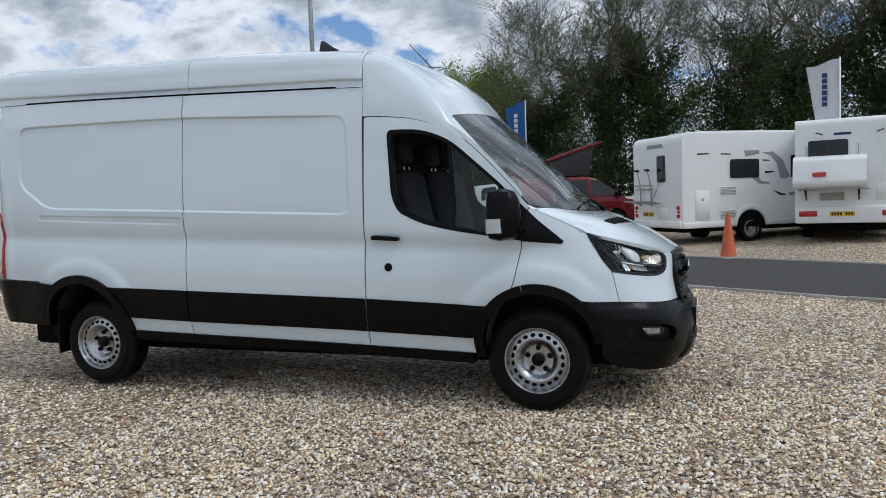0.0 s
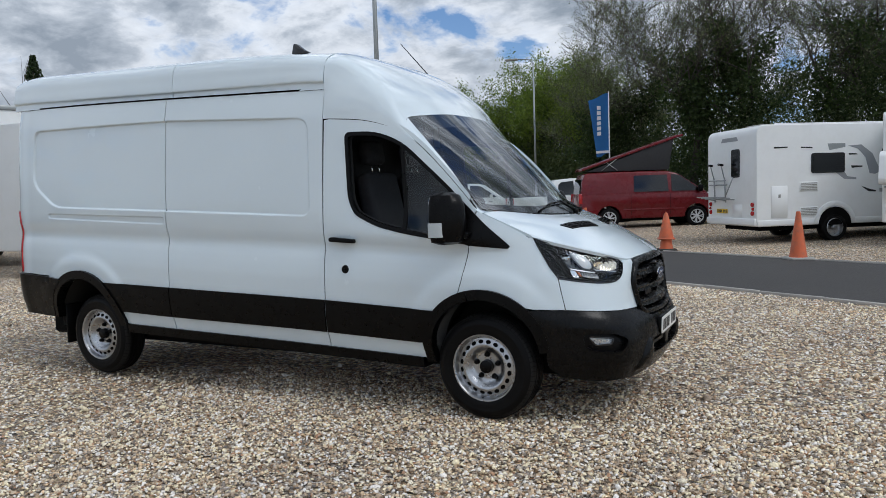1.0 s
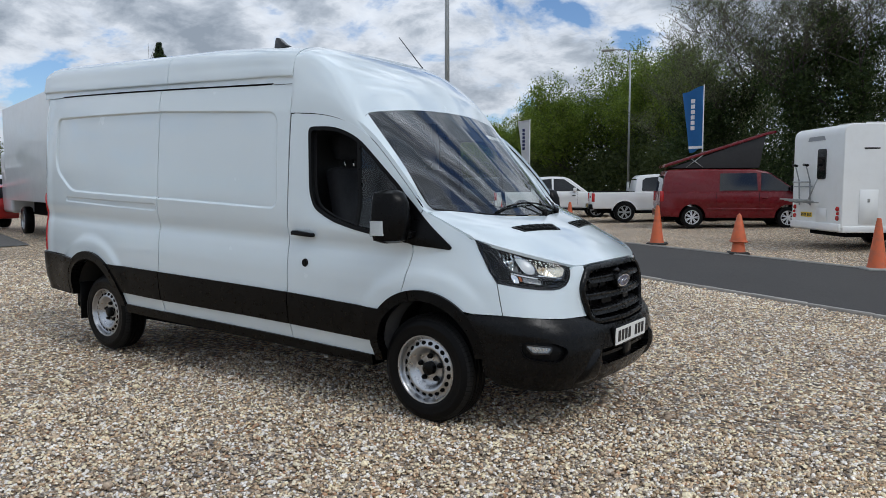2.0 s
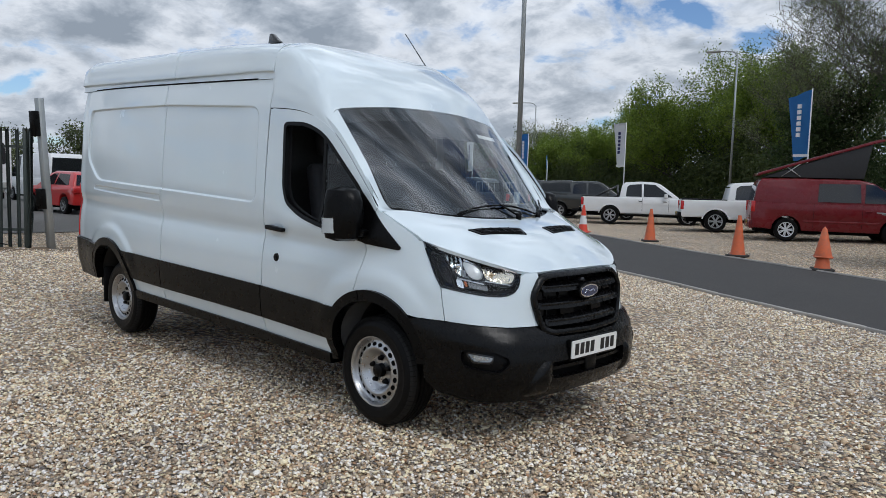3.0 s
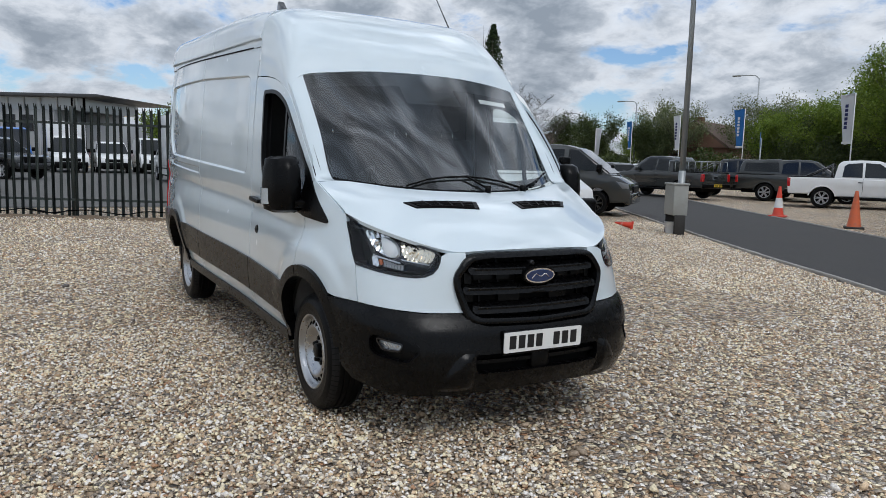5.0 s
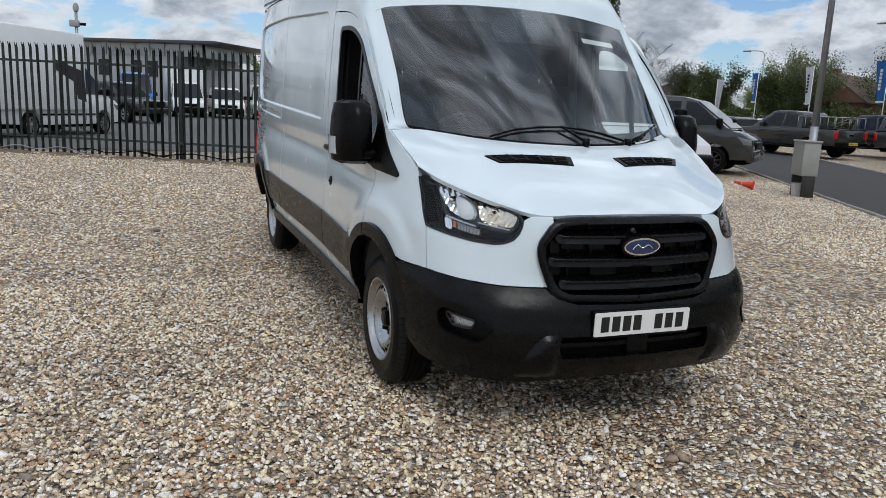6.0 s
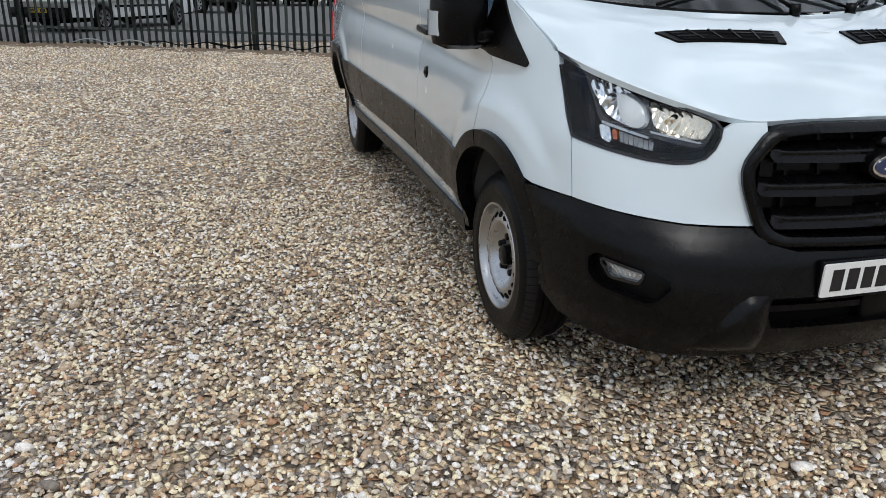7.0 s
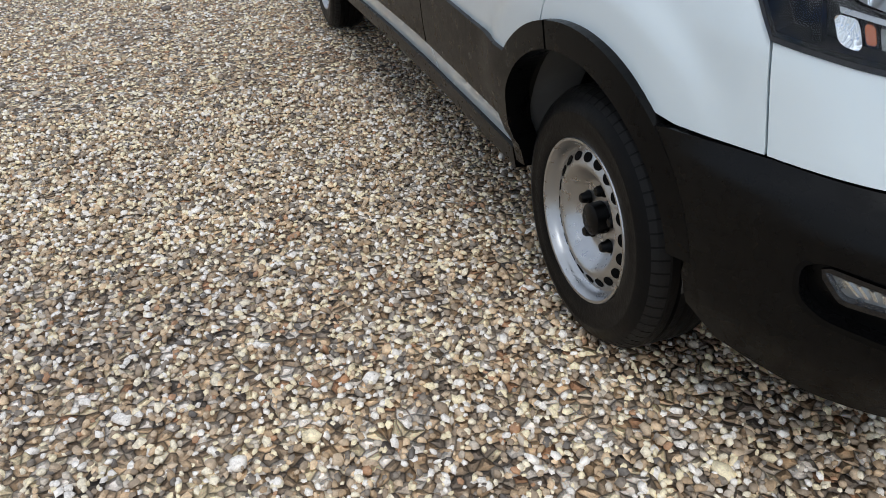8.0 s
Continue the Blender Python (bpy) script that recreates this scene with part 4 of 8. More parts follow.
def build_van():
    van = thing("panel_van", "white high-roof long panel van with black lower cladding, parked on gravel", "van")
    WIN = rounded([(-1.045, 1.935), (-0.80, 1.935), (-0.60, 1.862), (-0.215, 1.530), (-0.085, 1.375), (-0.085, 1.170), (-0.57, 1.232), (-0.79, 1.275), (-0.965, 1.352), (-1.015, 1.46)],
                  [0.05, 0.1, 0.1, 0.05, 0.02, 0.02, 0.1, 0.1, 0.08, 0.1], 4)
    WIN_IN = rounded([(-1.018, 1.910), (-0.80, 1.908), (-0.61, 1.838), (-0.235, 1.512), (-0.115, 1.366), (-0.115, 1.200), (-0.57, 1.260), (-0.78, 1.302), (-0.945, 1.374), (-0.99, 1.465)],
                     [0.04, 0.1, 0.1, 0.05, 0.02, 0.02, 0.1, 0.1, 0.08, 0.1], 4)
    HALF = rounded([(1.6, 1.072), (1.40, 1.070), (1.29, 1.060), (1.245, 1.035), (1.185, 0.965), (1.175, 0.93), (1.185, 0.88), (1.235, 0.765), (1.265, 0.722), (1.32, 0.700), (1.6, 0.692)],
                   [0, 0.02, 0.03, 0.04, 0.04, 0.03, 0.04, 0.04, 0.03, 0.03, 0], 5)
    front_arc_door = arc(FRONT_ARCH, 0.405, 128, 180, 8)
    for s in (-1, 1):
        # rear quarter, middle panel, door, front wing
        quarter = [(-4.80, 0.74), (-4.80, 1.3), (-4.80, 2.247), (-2.737, 2.247), (-2.751, 1.60), (-2.737, 0.38)] + [(-3.36, 0.38)] + arc(REAR_ARCH, 0.43, 8, 172, 18) + [(-4.24, 0.74)]
        part("rear_side_panel", panel(quarter, step=0.034, step_z=0.026, side=s, lines=PRESS_LINES + CREASES), M_WHITE, van)
        mid = [(-2.729, 0.38), (-2.743, 1.60), (-2.729, 2.247), (-1.228, 2.247), (-1.236, 1.17), (-1.234, 0.38)]
        part("middle_side_panel", panel(mid, step=0.034, step_z=0.026, side=s, lines=PRESS_LINES + CREASES), M_WHITE, van)
        door_line = spline(FRONT_DOOR_TOP[1:], 5)
        door = [(-1.226, 0.38), (-1.228, 1.17), (-1.214, 2.026)] + [(x, z + 0.001) for x, z in door_line] + DOOR_FRONT + front_arc_door + [(-0.43, 0.38)]
        d = part("door", panel(door, [WIN], step=0.034, step_z=0.026, side=s, lines=CREASES[1:]), M_WHITE, van)
        part("window_seal", panel(WIN, [WIN_IN], out=0.003, depth=0.03, step=0.02, side=s), M_LAMPBLACK, d, "black window surround")
        part("door_trim", panel(door, [WIN_IN], out=-0.055, depth=0.0, step=0.06, side=s), M_CABIN, d, "dark grey inner door trim")
        # front quarter light and the rear light, wound down on the driver's side
        part("quarter_glass", panel([(-0.565, 1.262), (-0.605, 1.83), (-0.235, 1.508), (-0.12, 1.368), (-0.12, 1.203)], out=-0.016, depth=0.0, step=0.06, side=s), M_GLASS, d)
        part("window_divider", panel([(-0.57, 1.262), (-0.612, 1.836), (-0.584, 1.815), (-0.543, 1.258)], out=-0.010, depth=0.02, step=0.05, side=s), M_PLASTIC, d)
        if s > 0:
            part("window_glass", panel([(-0.57, 1.262), (-0.61, 1.84), (-0.80, 1.906), (-1.01, 1.906), (-0.985, 1.46), (-0.94, 1.376), (-0.78, 1.305)], out=-0.018, depth=0.0, step=0.08, side=s), M_GLASS, d)
        # sail panel under the pillar
        sail = rounded([(-0.21, 1.515), (-0.075, 1.40), (0.20, 1.165), (0.185, 1.150), (-0.085, 1.165), (-0.13, 1.19), (-0.13, 1.36)], [0.01, 0.03, 0.012, 0.012, 0.02, 0.02, 0.02], 3)
        part("sail_panel", panel(sail, out=0.008, depth=0.02, step=0.03, side=s), M_PLASTIC, van, "black plastic mirror triangle")
        # near-black strips behind the panel gaps, painting in the shade of the joints
        for strip in ([(-2.752, 0.40), (-2.765, 1.60), (-2.752, 2.24), (-2.714, 2.24), (-2.728, 1.60), (-2.714, 0.40)], [(-1.25, 0.40), (-1.25, 2.24), (-1.205, 2.24), (-1.21, 0.40)], [(-4.6, 2.225), (-4.6, 2.262), (-1.22, 2.262), (-1.22, 2.225)],
                      [(x + 0.025, z) for x, z in DOOR_FRONT] + [(x - 0.02, z) for x, z in DOOR_FRONT[::-1]], [(x, z + 0.016) for x, z in door_line] + [(x, z - 0.03) for x, z in door_line[::-1]]):
            part("panel_joint", panel(strip, out=-0.008, depth=0.0, step=0.02, side=s), M_DARK, van)
        part("pillar_flange", panel([(x, z + 0.045) for x, z in door_line[8:-2]] + [(x, z + 0.007) for x, z in door_line[8:-2][::-1]], out=-0.006, depth=0.0, step=0.04, side=s), M_WHITE, van)
        bead = [skin(-4.78 + 0.177 * k, 2.2484, 0.0045, s) for k in range(21)]
        b = bmesh.new()
        for p, q in zip(bead, bead[1:]):
            rod(p, q, 0.0015, 8, bm=b, caps=False)
        part("drip_rail", shade(b, 60), M_DARK, van)
        # handle and lock
        cup = rounded([(-1.115, 1.205), (-0.975, 1.203), (-0.985, 1.135), (-1.10, 1.135)], 0.035, 4)
        part("handle_recess", panel(cup, out=0.0025, depth=0.01, step=0.03, side=s), M_WHITE, d)
        h = bmesh.new()
        for u0, u1 in ((-1.165, -0.955),):
            prism(rounded([(u0, 1.155), (u1, 1.150), (u1, 1.178), (u0 + 0.02, 1.188), (u0, 1.180)], 0.012, 3), s * 0.985, s * 1.020, 0.006, 2, bm=h)
        for v in h.verts:
            v.co.z -= RAKE * v.co.x
        part("door_handle", h, M_PLASTIC, d, "black door handle")
        lock = lathe([(0.0005, -0.012), (0.011, -0.014), (0.012, -0.008), (0.026, -0.008), (0.031, 0.0), (0.031, 0.02)], 20)
        lk = part("lock", lock, M_PLASTIC, d, "black round lock with a bright centre")
        lk.matrix_basis = pose(-1.048, s * 0.994, 0.996, 0, 0, 0 if s < 0 else 180)
        # cladding, sills and arch trims
        part("cladding", panel([(-3.31, 0.487), (-3.375, 0.60), (-3.43, 0.67), (-3.505, 0.728), (-2.742, 0.728), (-2.738, 0.483)], out=0.014, depth=0.022, step=0.05, side=s), M_PLASTIC, van, "black plastic side cladding")
        part("cladding", panel([(-2.728, 0.483), (-2.732, 0.728), (-1.236, 0.728), (-1.236, 0.49)], out=0.014, depth=0.022, step=0.06, side=s), M_PLASTIC, van)
        part("cladding", panel([(-1.224, 0.49), (-1.224, 0.728), (-0.35, 0.722)] + arc(FRONT_ARCH, 0.44, 140, 173, 6) + [(-0.455, 0.49)], out=0.014, depth=0.022, step=0.05, side=s), M_PLASTIC, van)
        for c, r0, r1, a0, a1 in ((FRONT_ARCH, 0.378, 0.445, 8, 103.2), (FRONT_ARCH, 0.378, 0.445, 104.4, 192), (REAR_ARCH, 0.415, 0.487, 4, 176)):
            trim = arc(c, r1, a0, a1, 26) + arc(c, r0, a1, a0, 26)
            def flared(u, z, out, side, c=c):
                a = math.degrees(math.atan2(z - c[1], u - c[0]))
                return skin(u, z, out - 0.007 * (1 - smoothstep(40, 75, a)) * (u > -1), side)
            part("arch_trim", panel(trim, out=0.026, depth=0.075, step=0.03, side=s, at=flared), M_PLASTIC, van, "black wheel arch trim")
        part("sill_step", panel([(-3.28, 0.305), (-3.28, 0.378), (-0.45, 0.378), (-0.45, 0.305)], out=0.014, depth=0.12, step=0.08, side=s), M_PLASTIC, van, "black sill rail")
        # rear bumper corner and lamp
        part("rear_bumper_corner", panel([(-4.86, 0.36), (-4.86, 0.732), (-4.205, 0.732)] + arc(REAR_ARCH, 0.46, 122, 172, 6) + [(-4.235, 0.36)], out=0.03, depth=0.05, step=0.05, side=s), M_PLASTIC, van, "black rear bumper")
        part("tail_lamp", panel(rounded([(-4.86, 0.745), (-4.86, 1.335), (-4.735, 1.315), (-4.665, 1.25), (-4.655, 0.745)], 0.02, 2), out=0.012, depth=0.02, step=0.04, side=s), M_LENS_RED, van, "red tail lamp")
        # front wing
        wing_top = [(-0.028, 1.388), (0.02, 1.368), (0.09, 1.340), (0.18, 1.297), (0.275, 1.253), (0.333, 1.224)]
        hb = front3([HL_BT, (0.405, 0.905, 1.12), (0.452, 0.903, 1.04), HL_BB])
        seam = front3([(0.52, 0.90, 0.90), (0.55, 0.903, 0.775)])
        wing = wing_top + [(u - 0.004, z) for u, z in hb] + [(u - 0.003, z) for u, z in seam] + [(0.36, 0.772)] + arc(FRONT_ARCH, 0.40, 62, 126, 10) + [(x + 0.006, z) for x, z in DOOR_FRONT[::-1]]
        part("front_wing", panel(wing, step=0.03, step_z=0.024, side=s), M_WHITE, van)
        # nose panel under the headlamp
        bot = [(1.20, 0.757), (1.0, 0.757), (0.8, 0.766)]
        gl = [(1.266, 1.069)] + [(u + 0.006, z) for u, z in HALF if u < 1.262 and z > 0.760] + [(1.245, 0.757)]
        hl_low = front3([HL_BB, (0.62, 0.812, 0.951), (0.71, 0.73, 0.938), (0.765, 0.665, 0.936), HL_BR, (0.818, 0.592, 0.960), (0.829, 0.571, 0.988), (0.834, 0.559, 1.020), HL_TIP])
        nose = [(u + 0.003, z - 0.006) for u, z in hl_low[:5]] + [(u + 0.006, z - 0.003) for u, z in hl_low[5:]] + front3([(0.840, 0.515, 1.066)]) + gl + bot + [(u + 0.003, z) for u, z in seam[::-1]]
        part("nose_panel", panel(nose, step=0.026, side=s), M_WHITE, van)
        # headlamp: housing, reflectors, amber bulb cover, clear lens
        lampline = front3([HL_BT] + HL_TOP + [HL_TIP]) + hl_low[::-1][1:] + hb[::-1][1:-1]
        lamp = new("headlamp")
        lamp.parent = van
        part("housing", panel(lampline, out=-0.074, depth=0.0, step=0.04, side=s), M_LAMPBLACK, lamp, "black headlamp housing")
        part("bezel", panel(lampline, [grown(lampline, -0.011)], out=-0.003, depth=0.07, step=0.03, side=s), M_LAMPBLACK, lamp)
        top_line, low_line = front3([HL_BT] + HL_TOP + [HL_TIP]), hl_low[:6]

        def in_lamp(a, b):
            """A place in the lamp: a from its rear corner to its tip, b from its top to its foot."""
            def along(line):
                L = np.array(line)
                run = np.concatenate([[0.0], np.cumsum(np.hypot(*np.diff(L, axis=0).T))])
                return np.array([np.interp(a * run[-1], run, L[:, 0]), np.interp(a * run[-1], run, L[:, 1])])
            p, q = along(top_line), along(low_line)
            return tuple(p + (q - p) * b)

        def bowl(a0, a1, b0, b1, deep, name, mat, label="", r=0.25, facet=0.012, flute=0.0):
            o = [in_lamp(a0 + (a1 - a0) * x, b0 + (b1 - b0) * y) for x, y in rounded([(0, 0), (1, 0), (1, 1), (0, 1)], r, 4)]
            c = in_lamp((a0 + a1) / 2, (b0 + b1) / 2)
            R = max(math.hypot(p[0] - c[0], p[1] - c[1]) for p in o)

            def sunk(u, z, out, side):
                k = math.hypot(u - c[0], z - c[1]) / R
                return skin(u, z, out - deep * max(0.0, 1 - k * k) + flute * abs(math.sin(math.pi * (u - 0.35 * z) / 0.030)), side)
            return part(name, panel(o, out=-0.012, depth=0.04, step=facet, side=s, at=sunk), mat, lamp, label)
        bowl(0.27, 0.60, 0.09, 0.66, 0.055, "reflector", M_REFLECT, "bright fluted main reflector bowl", 0.42, 0.008, 0.006)
        bowl(0.615, 0.935, 0.06, 0.56, 0.048, "reflector", M_REFLECT_WARM, "warm-tinted fluted indicator reflector", 0.3, 0.008, 0.007)
        # the ribbed glass before the main bulb, and the angular black step behind it
        bowl(0.425, 0.585, 0.17, 0.60, -0.020, "bulb_glass", M_RIBGLASS, "ribbed pale bulb glass", 0.45)
        for k in range(7):
            bowl(0.447 + 0.018 * k, 0.452 + 0.018 * k, 0.23, 0.55, -0.012, "glass_rib", M_REFLECT, r=0.2)
        fold = panel([in_lamp(0.05, 0.22), in_lamp(0.20, 0.20), in_lamp(0.235, 0.60), in_lamp(0.19, 0.95), in_lamp(0.155, 0.95), in_lamp(0.19, 0.60), in_lamp(0.16, 0.27), in_lamp(0.06, 0.30)], out=-0.02, depth=0.03, step=0.02, side=s)
        part("bezel_step", fold, M_LAMPBLACK, lamp, "angular gloss-black fold inside the lamp")
        for a, b, r, mat in ((0.36, 0.36, 0.017, M_REFLECT), (0.72, 0.30, 0.012, M_REFLECT_WARM)):
            q = skin(*in_lamp(a, b), -0.03, s)
            o = part("bulb", lathe([(0.0005, -0.02), (r * 0.7, -0.016), (r, 0.0), (r, 0.03)], 16), mat, lamp)
            o.matrix_basis = Matrix.Translation(q) @ pose(0, 0, 0, 0, 0, (48 if s < 0 else 132))
        def cell(a0, a1, b0, b1, r):
            return [in_lamp(a0 + (a1 - a0) * x, b0 + (b1 - b0) * y) for x, y in rounded([(0, 0), (1, 0), (1, 1), (0, 1)], r, 4)]
        part("lamp_plate", panel(cell(0.255, 0.955, 0.03, 0.70, 0.15), [cell(0.268, 0.602, 0.085, 0.665, 0.42), cell(0.613, 0.937, 0.055, 0.565, 0.3)], out=-0.014, depth=0.02, step=0.02, side=s), M_SMOKE, lamp, "smoky grey reflector plate")
        bowl(0.26, 0.345, 0.72, 0.92, 0.012, "side_lamp", M_REFLECT, r=0.3, facet=0.008, flute=0.006)
        bowl(0.36, 0.395, 0.73, 0.86, 0.0, "indicator", M_AMBER)
        for k in range(7):
            bowl(0.41 + 0.034 * k, 0.441 + 0.034 * k, 0.73, 0.87, 0.006, "day_lamp_rib", M_FARLAMP, r=0.1, facet=0.006, flute=0.003)
        bowl(0.285, 0.61, 0.668, 0.705, 0.0, "divider", M_STEEL, r=0.05)
        bowl(0.615, 0.92, 0.572, 0.604, 0.0, "divider", M_STEEL, r=0.05)
        part("lens_seal", panel(grown(lampline, 0.003), [grown(lampline, -0.005)], out=0.0045, depth=0.012, step=0.02, side=s), M_GLOSSBLACK, lamp, "thin black lamp seal")
        lens = part("lens", panel(lampline, out=0.003, depth=0.0, step=0.03, side=s), M_LENS_CLEAR, lamp, "clear headlamp lens")
        lens.visible_shadow = False
        wing_mirror(van, s)
        # fog lamp in its black pocket
        fog = new("fog_lamp")
        fog.parent = van
        uL, uR = front3([(0.685, 0.848, 0.600), (0.81, 0.755, 0.588)])
        uL, uR = uL[0], uR[0]
        pod = [(uL - 0.035, 0.610), (uL - 0.025, 0.548), (uL + 0.03, 0.520), (uR + 0.055, 0.508), (uR + 0.110, 0.566), (uR + 0.100, 0.592), (uR + 0.01, 0.622), (uL, 0.630)]
        pod_in = rounded(pod, [0.02, 0.025, 0.025, 0.025, 0.018, 0.018, 0.02, 0.02], 3)
        lampo = rounded(front3([(0.685, 0.848, 0.600), (0.72, 0.825, 0.556), (0.80, 0.765, 0.560), (0.81, 0.755, 0.588)]), 0.012, 2)
        part("pocket", panel(grown(pod_in, 0.004), [grown(lampo, 0.008)], out=-0.014, depth=0.0, step=0.02, side=s), M_PLASTIC, fog)
        part("lamp_bezel", panel(grown(lampo, 0.010), [lampo], out=-0.004, depth=0.035, step=0.02, side=s), M_GLOSSBLACK, fog)
        part("lamp_reflector", panel(lampo, out=-0.022, depth=0.03, step=0.02, side=s), M_STEEL, fog)
        for k in range(5):
            f0 = 0.18 + 0.15 * k
            (ua, za), (ub, zb), (uc, zc), (ud, zd) = [tuple(np.mean([lampo[3 * i + j] for j in range(3)], axis=0)) for i in range(4)] if len(lampo) == 12 else lampo[:4]
            top_ = lambda f: (ua + (ud - ua) * f, za + (zd - za) * f - 0.006)
            low_ = lambda f: (ub + (uc - ub) * f, zb + (zc - zb) * f + 0.006)
            part("reflector_rib", panel([top_(f0), low_(f0), low_(f0 + 0.06), top_(f0 + 0.06)], out=-0.016, depth=0.01, step=0.02, side=s), M_REFLECT, fog)
        lz = part("lamp_glass", panel(lampo, out=-0.006, depth=0.008, step=0.02, side=s), M_LENS_CLEAR, fog, "clear fog lamp glass")
        lz.visible_shadow = False
        # bumper half
        edge_top = [(1.6, 0.684), (1.36, 0.690), (1.285, 0.712), (1.245, 0.752), (1.0, 0.752), (0.8, 0.761), (0.58, 0.770), (0.36, 0.767)]
        low = [(0.44, 0.47), (0.46, 0.40), (0.55, 0.345), (0.8, 0.315), (1.2, 0.315), (1.33, 0.330), (1.6, 0.335)]
        bum = edge_top + arc(FRONT_ARCH, 0.43, 48, 8, 6) + low + [(1.6, 0.447), (1.32, 0.447), (1.306, 0.50), (1.315, 0.548), (1.6, 0.552)]
        def full(u, z, out, side):
            return skin(u, z, out - 0.020 * smoothstep(0.715, 0.772, z) * smoothstep(0.30, 0.55, u) + 0.012 * math.exp(-((z - 0.665) / 0.045) ** 2) * smoothstep(0.35, 0.75, u), side)
        part("front_bumper", panel(bum, [pod_in], out=0.018, depth=0.05, step=0.028, step_z=0.016, side=s, at=full), M_GRILLE, van, "black plastic front bumper")
        lump = rounded([(1.10, 0.350), (1.205, 0.515), (1.245, 0.560), (1.310, 0.566), (1.310, 0.346), (1.2, 0.338)], [0.02, 0.05, 0.03, 0.006, 0.006, 0.01], 4)

        def swell(u, z, out, side):
            return skin(u, z, out + 0.022 * smoothstep(0.0, 0.035, edge_distance((u, z), lump)), side)
        part("bumper_cap", panel(lump, out=0.016, depth=0.02, step=0.014, side=s, at=swell), M_GRILLE, van, "raised black bumper corner beside the intake")
        part("pocket_rim", panel(grown(pod_in, 0.012), [pod_in], out=0.023, depth=0.02, step=0.02, side=s), M_PLASTIC, fog)
        # near-black sheet painting the shade inside the lower intake
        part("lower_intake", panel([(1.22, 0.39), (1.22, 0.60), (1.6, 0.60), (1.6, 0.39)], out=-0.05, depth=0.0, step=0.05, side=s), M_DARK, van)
        part("intake_bar", panel([(1.31, 0.492), (1.31, 0.512), (1.6, 0.512), (1.6, 0.492)], out=-0.012, depth=0.02, step=0.04, side=s), M_PLASTIC, van)

    # roof, pillars, windscreen, bonnet
    rows = [roof_row(-4.81, 0.03, 0.02), roof_row(-4.62, 0.006), roof_row(-4.0), roof_row(-3.2), roof_row(-2.736)]
    part("rear_roof", folded(upward(both_sides(loft(rows, 8, 4)))), M_WHITE, van)
    rows = [roof_row(-2.730), roof_row(-2.2), roof_row(-1.75, 0.012), roof_row(-1.45, 0.03)] + [[(-1.232, 0.905, 2.2495)] + [(-1.232, y, z) for y, z in ((0.899, 2.292), (0.903, 2.301), (0.911, 2.307), (0.908, 2.335), (0.896, 2.375), (0.862, 2.462), (0.80, 2.51), (0.68, 2.542), (0.35, 2.563), (0.0, 2.569))]]
    part("middle_roof", folded(upward(both_sides(loft(rows, 8, 4)))), M_WHITE, van)
    low = [[(-1.226, side_width(2.037) - 0.001, 2.037), (-1.226, 0.925, 2.13), (-1.226, 0.911, 2.24), (-1.226, 0.897, 2.375), (-1.226, 0.862, 2.462), (-1.226, 0.70, 2.538), (-1.226, 0.35, 2.562), (-1.226, 0.0, 2.567)]]
    part("front_roof", folded(upward(both_sides(loft(low + [ROW_A, ROW_B, ROW_C, ROW_D], 8, 5))), 0.012), M_WHITE, van)
    for s in (-1, 1):
        b = loft([[(x, s * y, z) for x, y, z in r[:5]] for r in (ROW_D, ROW_E, ROW_F, ROW_G)], 8, 5)
        b.normal_update()
        if sum((f.normal.y * s + f.normal.z) * f.calc_area() for f in b.faces) < 0:
            bmesh.ops.reverse_faces(b, faces=b.faces)
        part("windscreen_pillar", folded(b, 0.012), M_WHITE, van)
    scr = [[r[4]] + r[5:] for r in (ROW_D, ROW_E, ROW_F)]
    mid_rows = [scr[0], scr[1], scr[2]]
    from mathutils.bvhtree import BVHTree
    pane = upward(both_sides(loft(mid_rows, 10, 6)))
    glass_tree = BVHTree.FromBMesh(pane)
    g = part("windscreen", pane, M_SCREEN, van, "large raked windscreen reflecting cloud")
    # black printed border of the glass
    def band(k0, k1, j0, j1, side=0):
        fine = [spline(r, 8) for r in mid_rows]
        cols = [spline([r[j] for r in fine], 20) for j in range(len(fine[0]))]
        b = bmesh.new()
        grid = [[b.verts.new(raked(p[0] - 0.004, p[1], p[2] - 0.004)) for p in c[k0:k1]] for c in cols[j0:j1]]
        for p, q in zip(grid, grid[1:]):
            for i in range(len(p) - 1):
                b.faces.new((p[i], p[i + 1], q[i + 1], q[i])).smooth = True
        if side:
            for v in b.verts:
                v.co.y *= side
            bmesh.ops.recalc_face_normals(b, faces=b.faces)
            return upward(b)
        return upward(both_sides(b))
    part("glass_border", band(0, 6, 0, 25), M_LAMPBLACK, g)
    for side in (-1, 1):
        part("glass_border", band(5, 38, 0, 2, side), M_LAMPBLACK, g)
    part("glass_border", band(37, 41, 0, 25), M_LAMPBLACK, g)
    part("mirror_mount", band(5, 12, 19, 25), M_LAMPBLACK, g, "black sensor patch behind the glass")
    sheet = upward(both_sides(loft(HOOD, 8, 6)))
    free = [v for v in sheet.verts if not v.is_boundary]
    for _ in range(50):
        bmesh.ops.smooth_vert(sheet, verts=free, factor=0.5, use_axis_x=True, use_axis_y=True, use_axis_z=True)
    hood_tree = BVHTree.FromBMesh(sheet)
    hood = part("bonnet", folded(sheet), M_WHITE, van)
    part("scuttle", upward(both_sides(loft([[(x - 0.012, min(y, 0.74), z - 0.014) for x, y, z in ROW_F[4:]], [(x + 0.008, y, z - 0.022) for x, y, z in HOOD[0][:1] + HOOD[0][1:3] + HOOD[0][3:4]][::-1]], 2, 6))), M_PLASTIC, van)
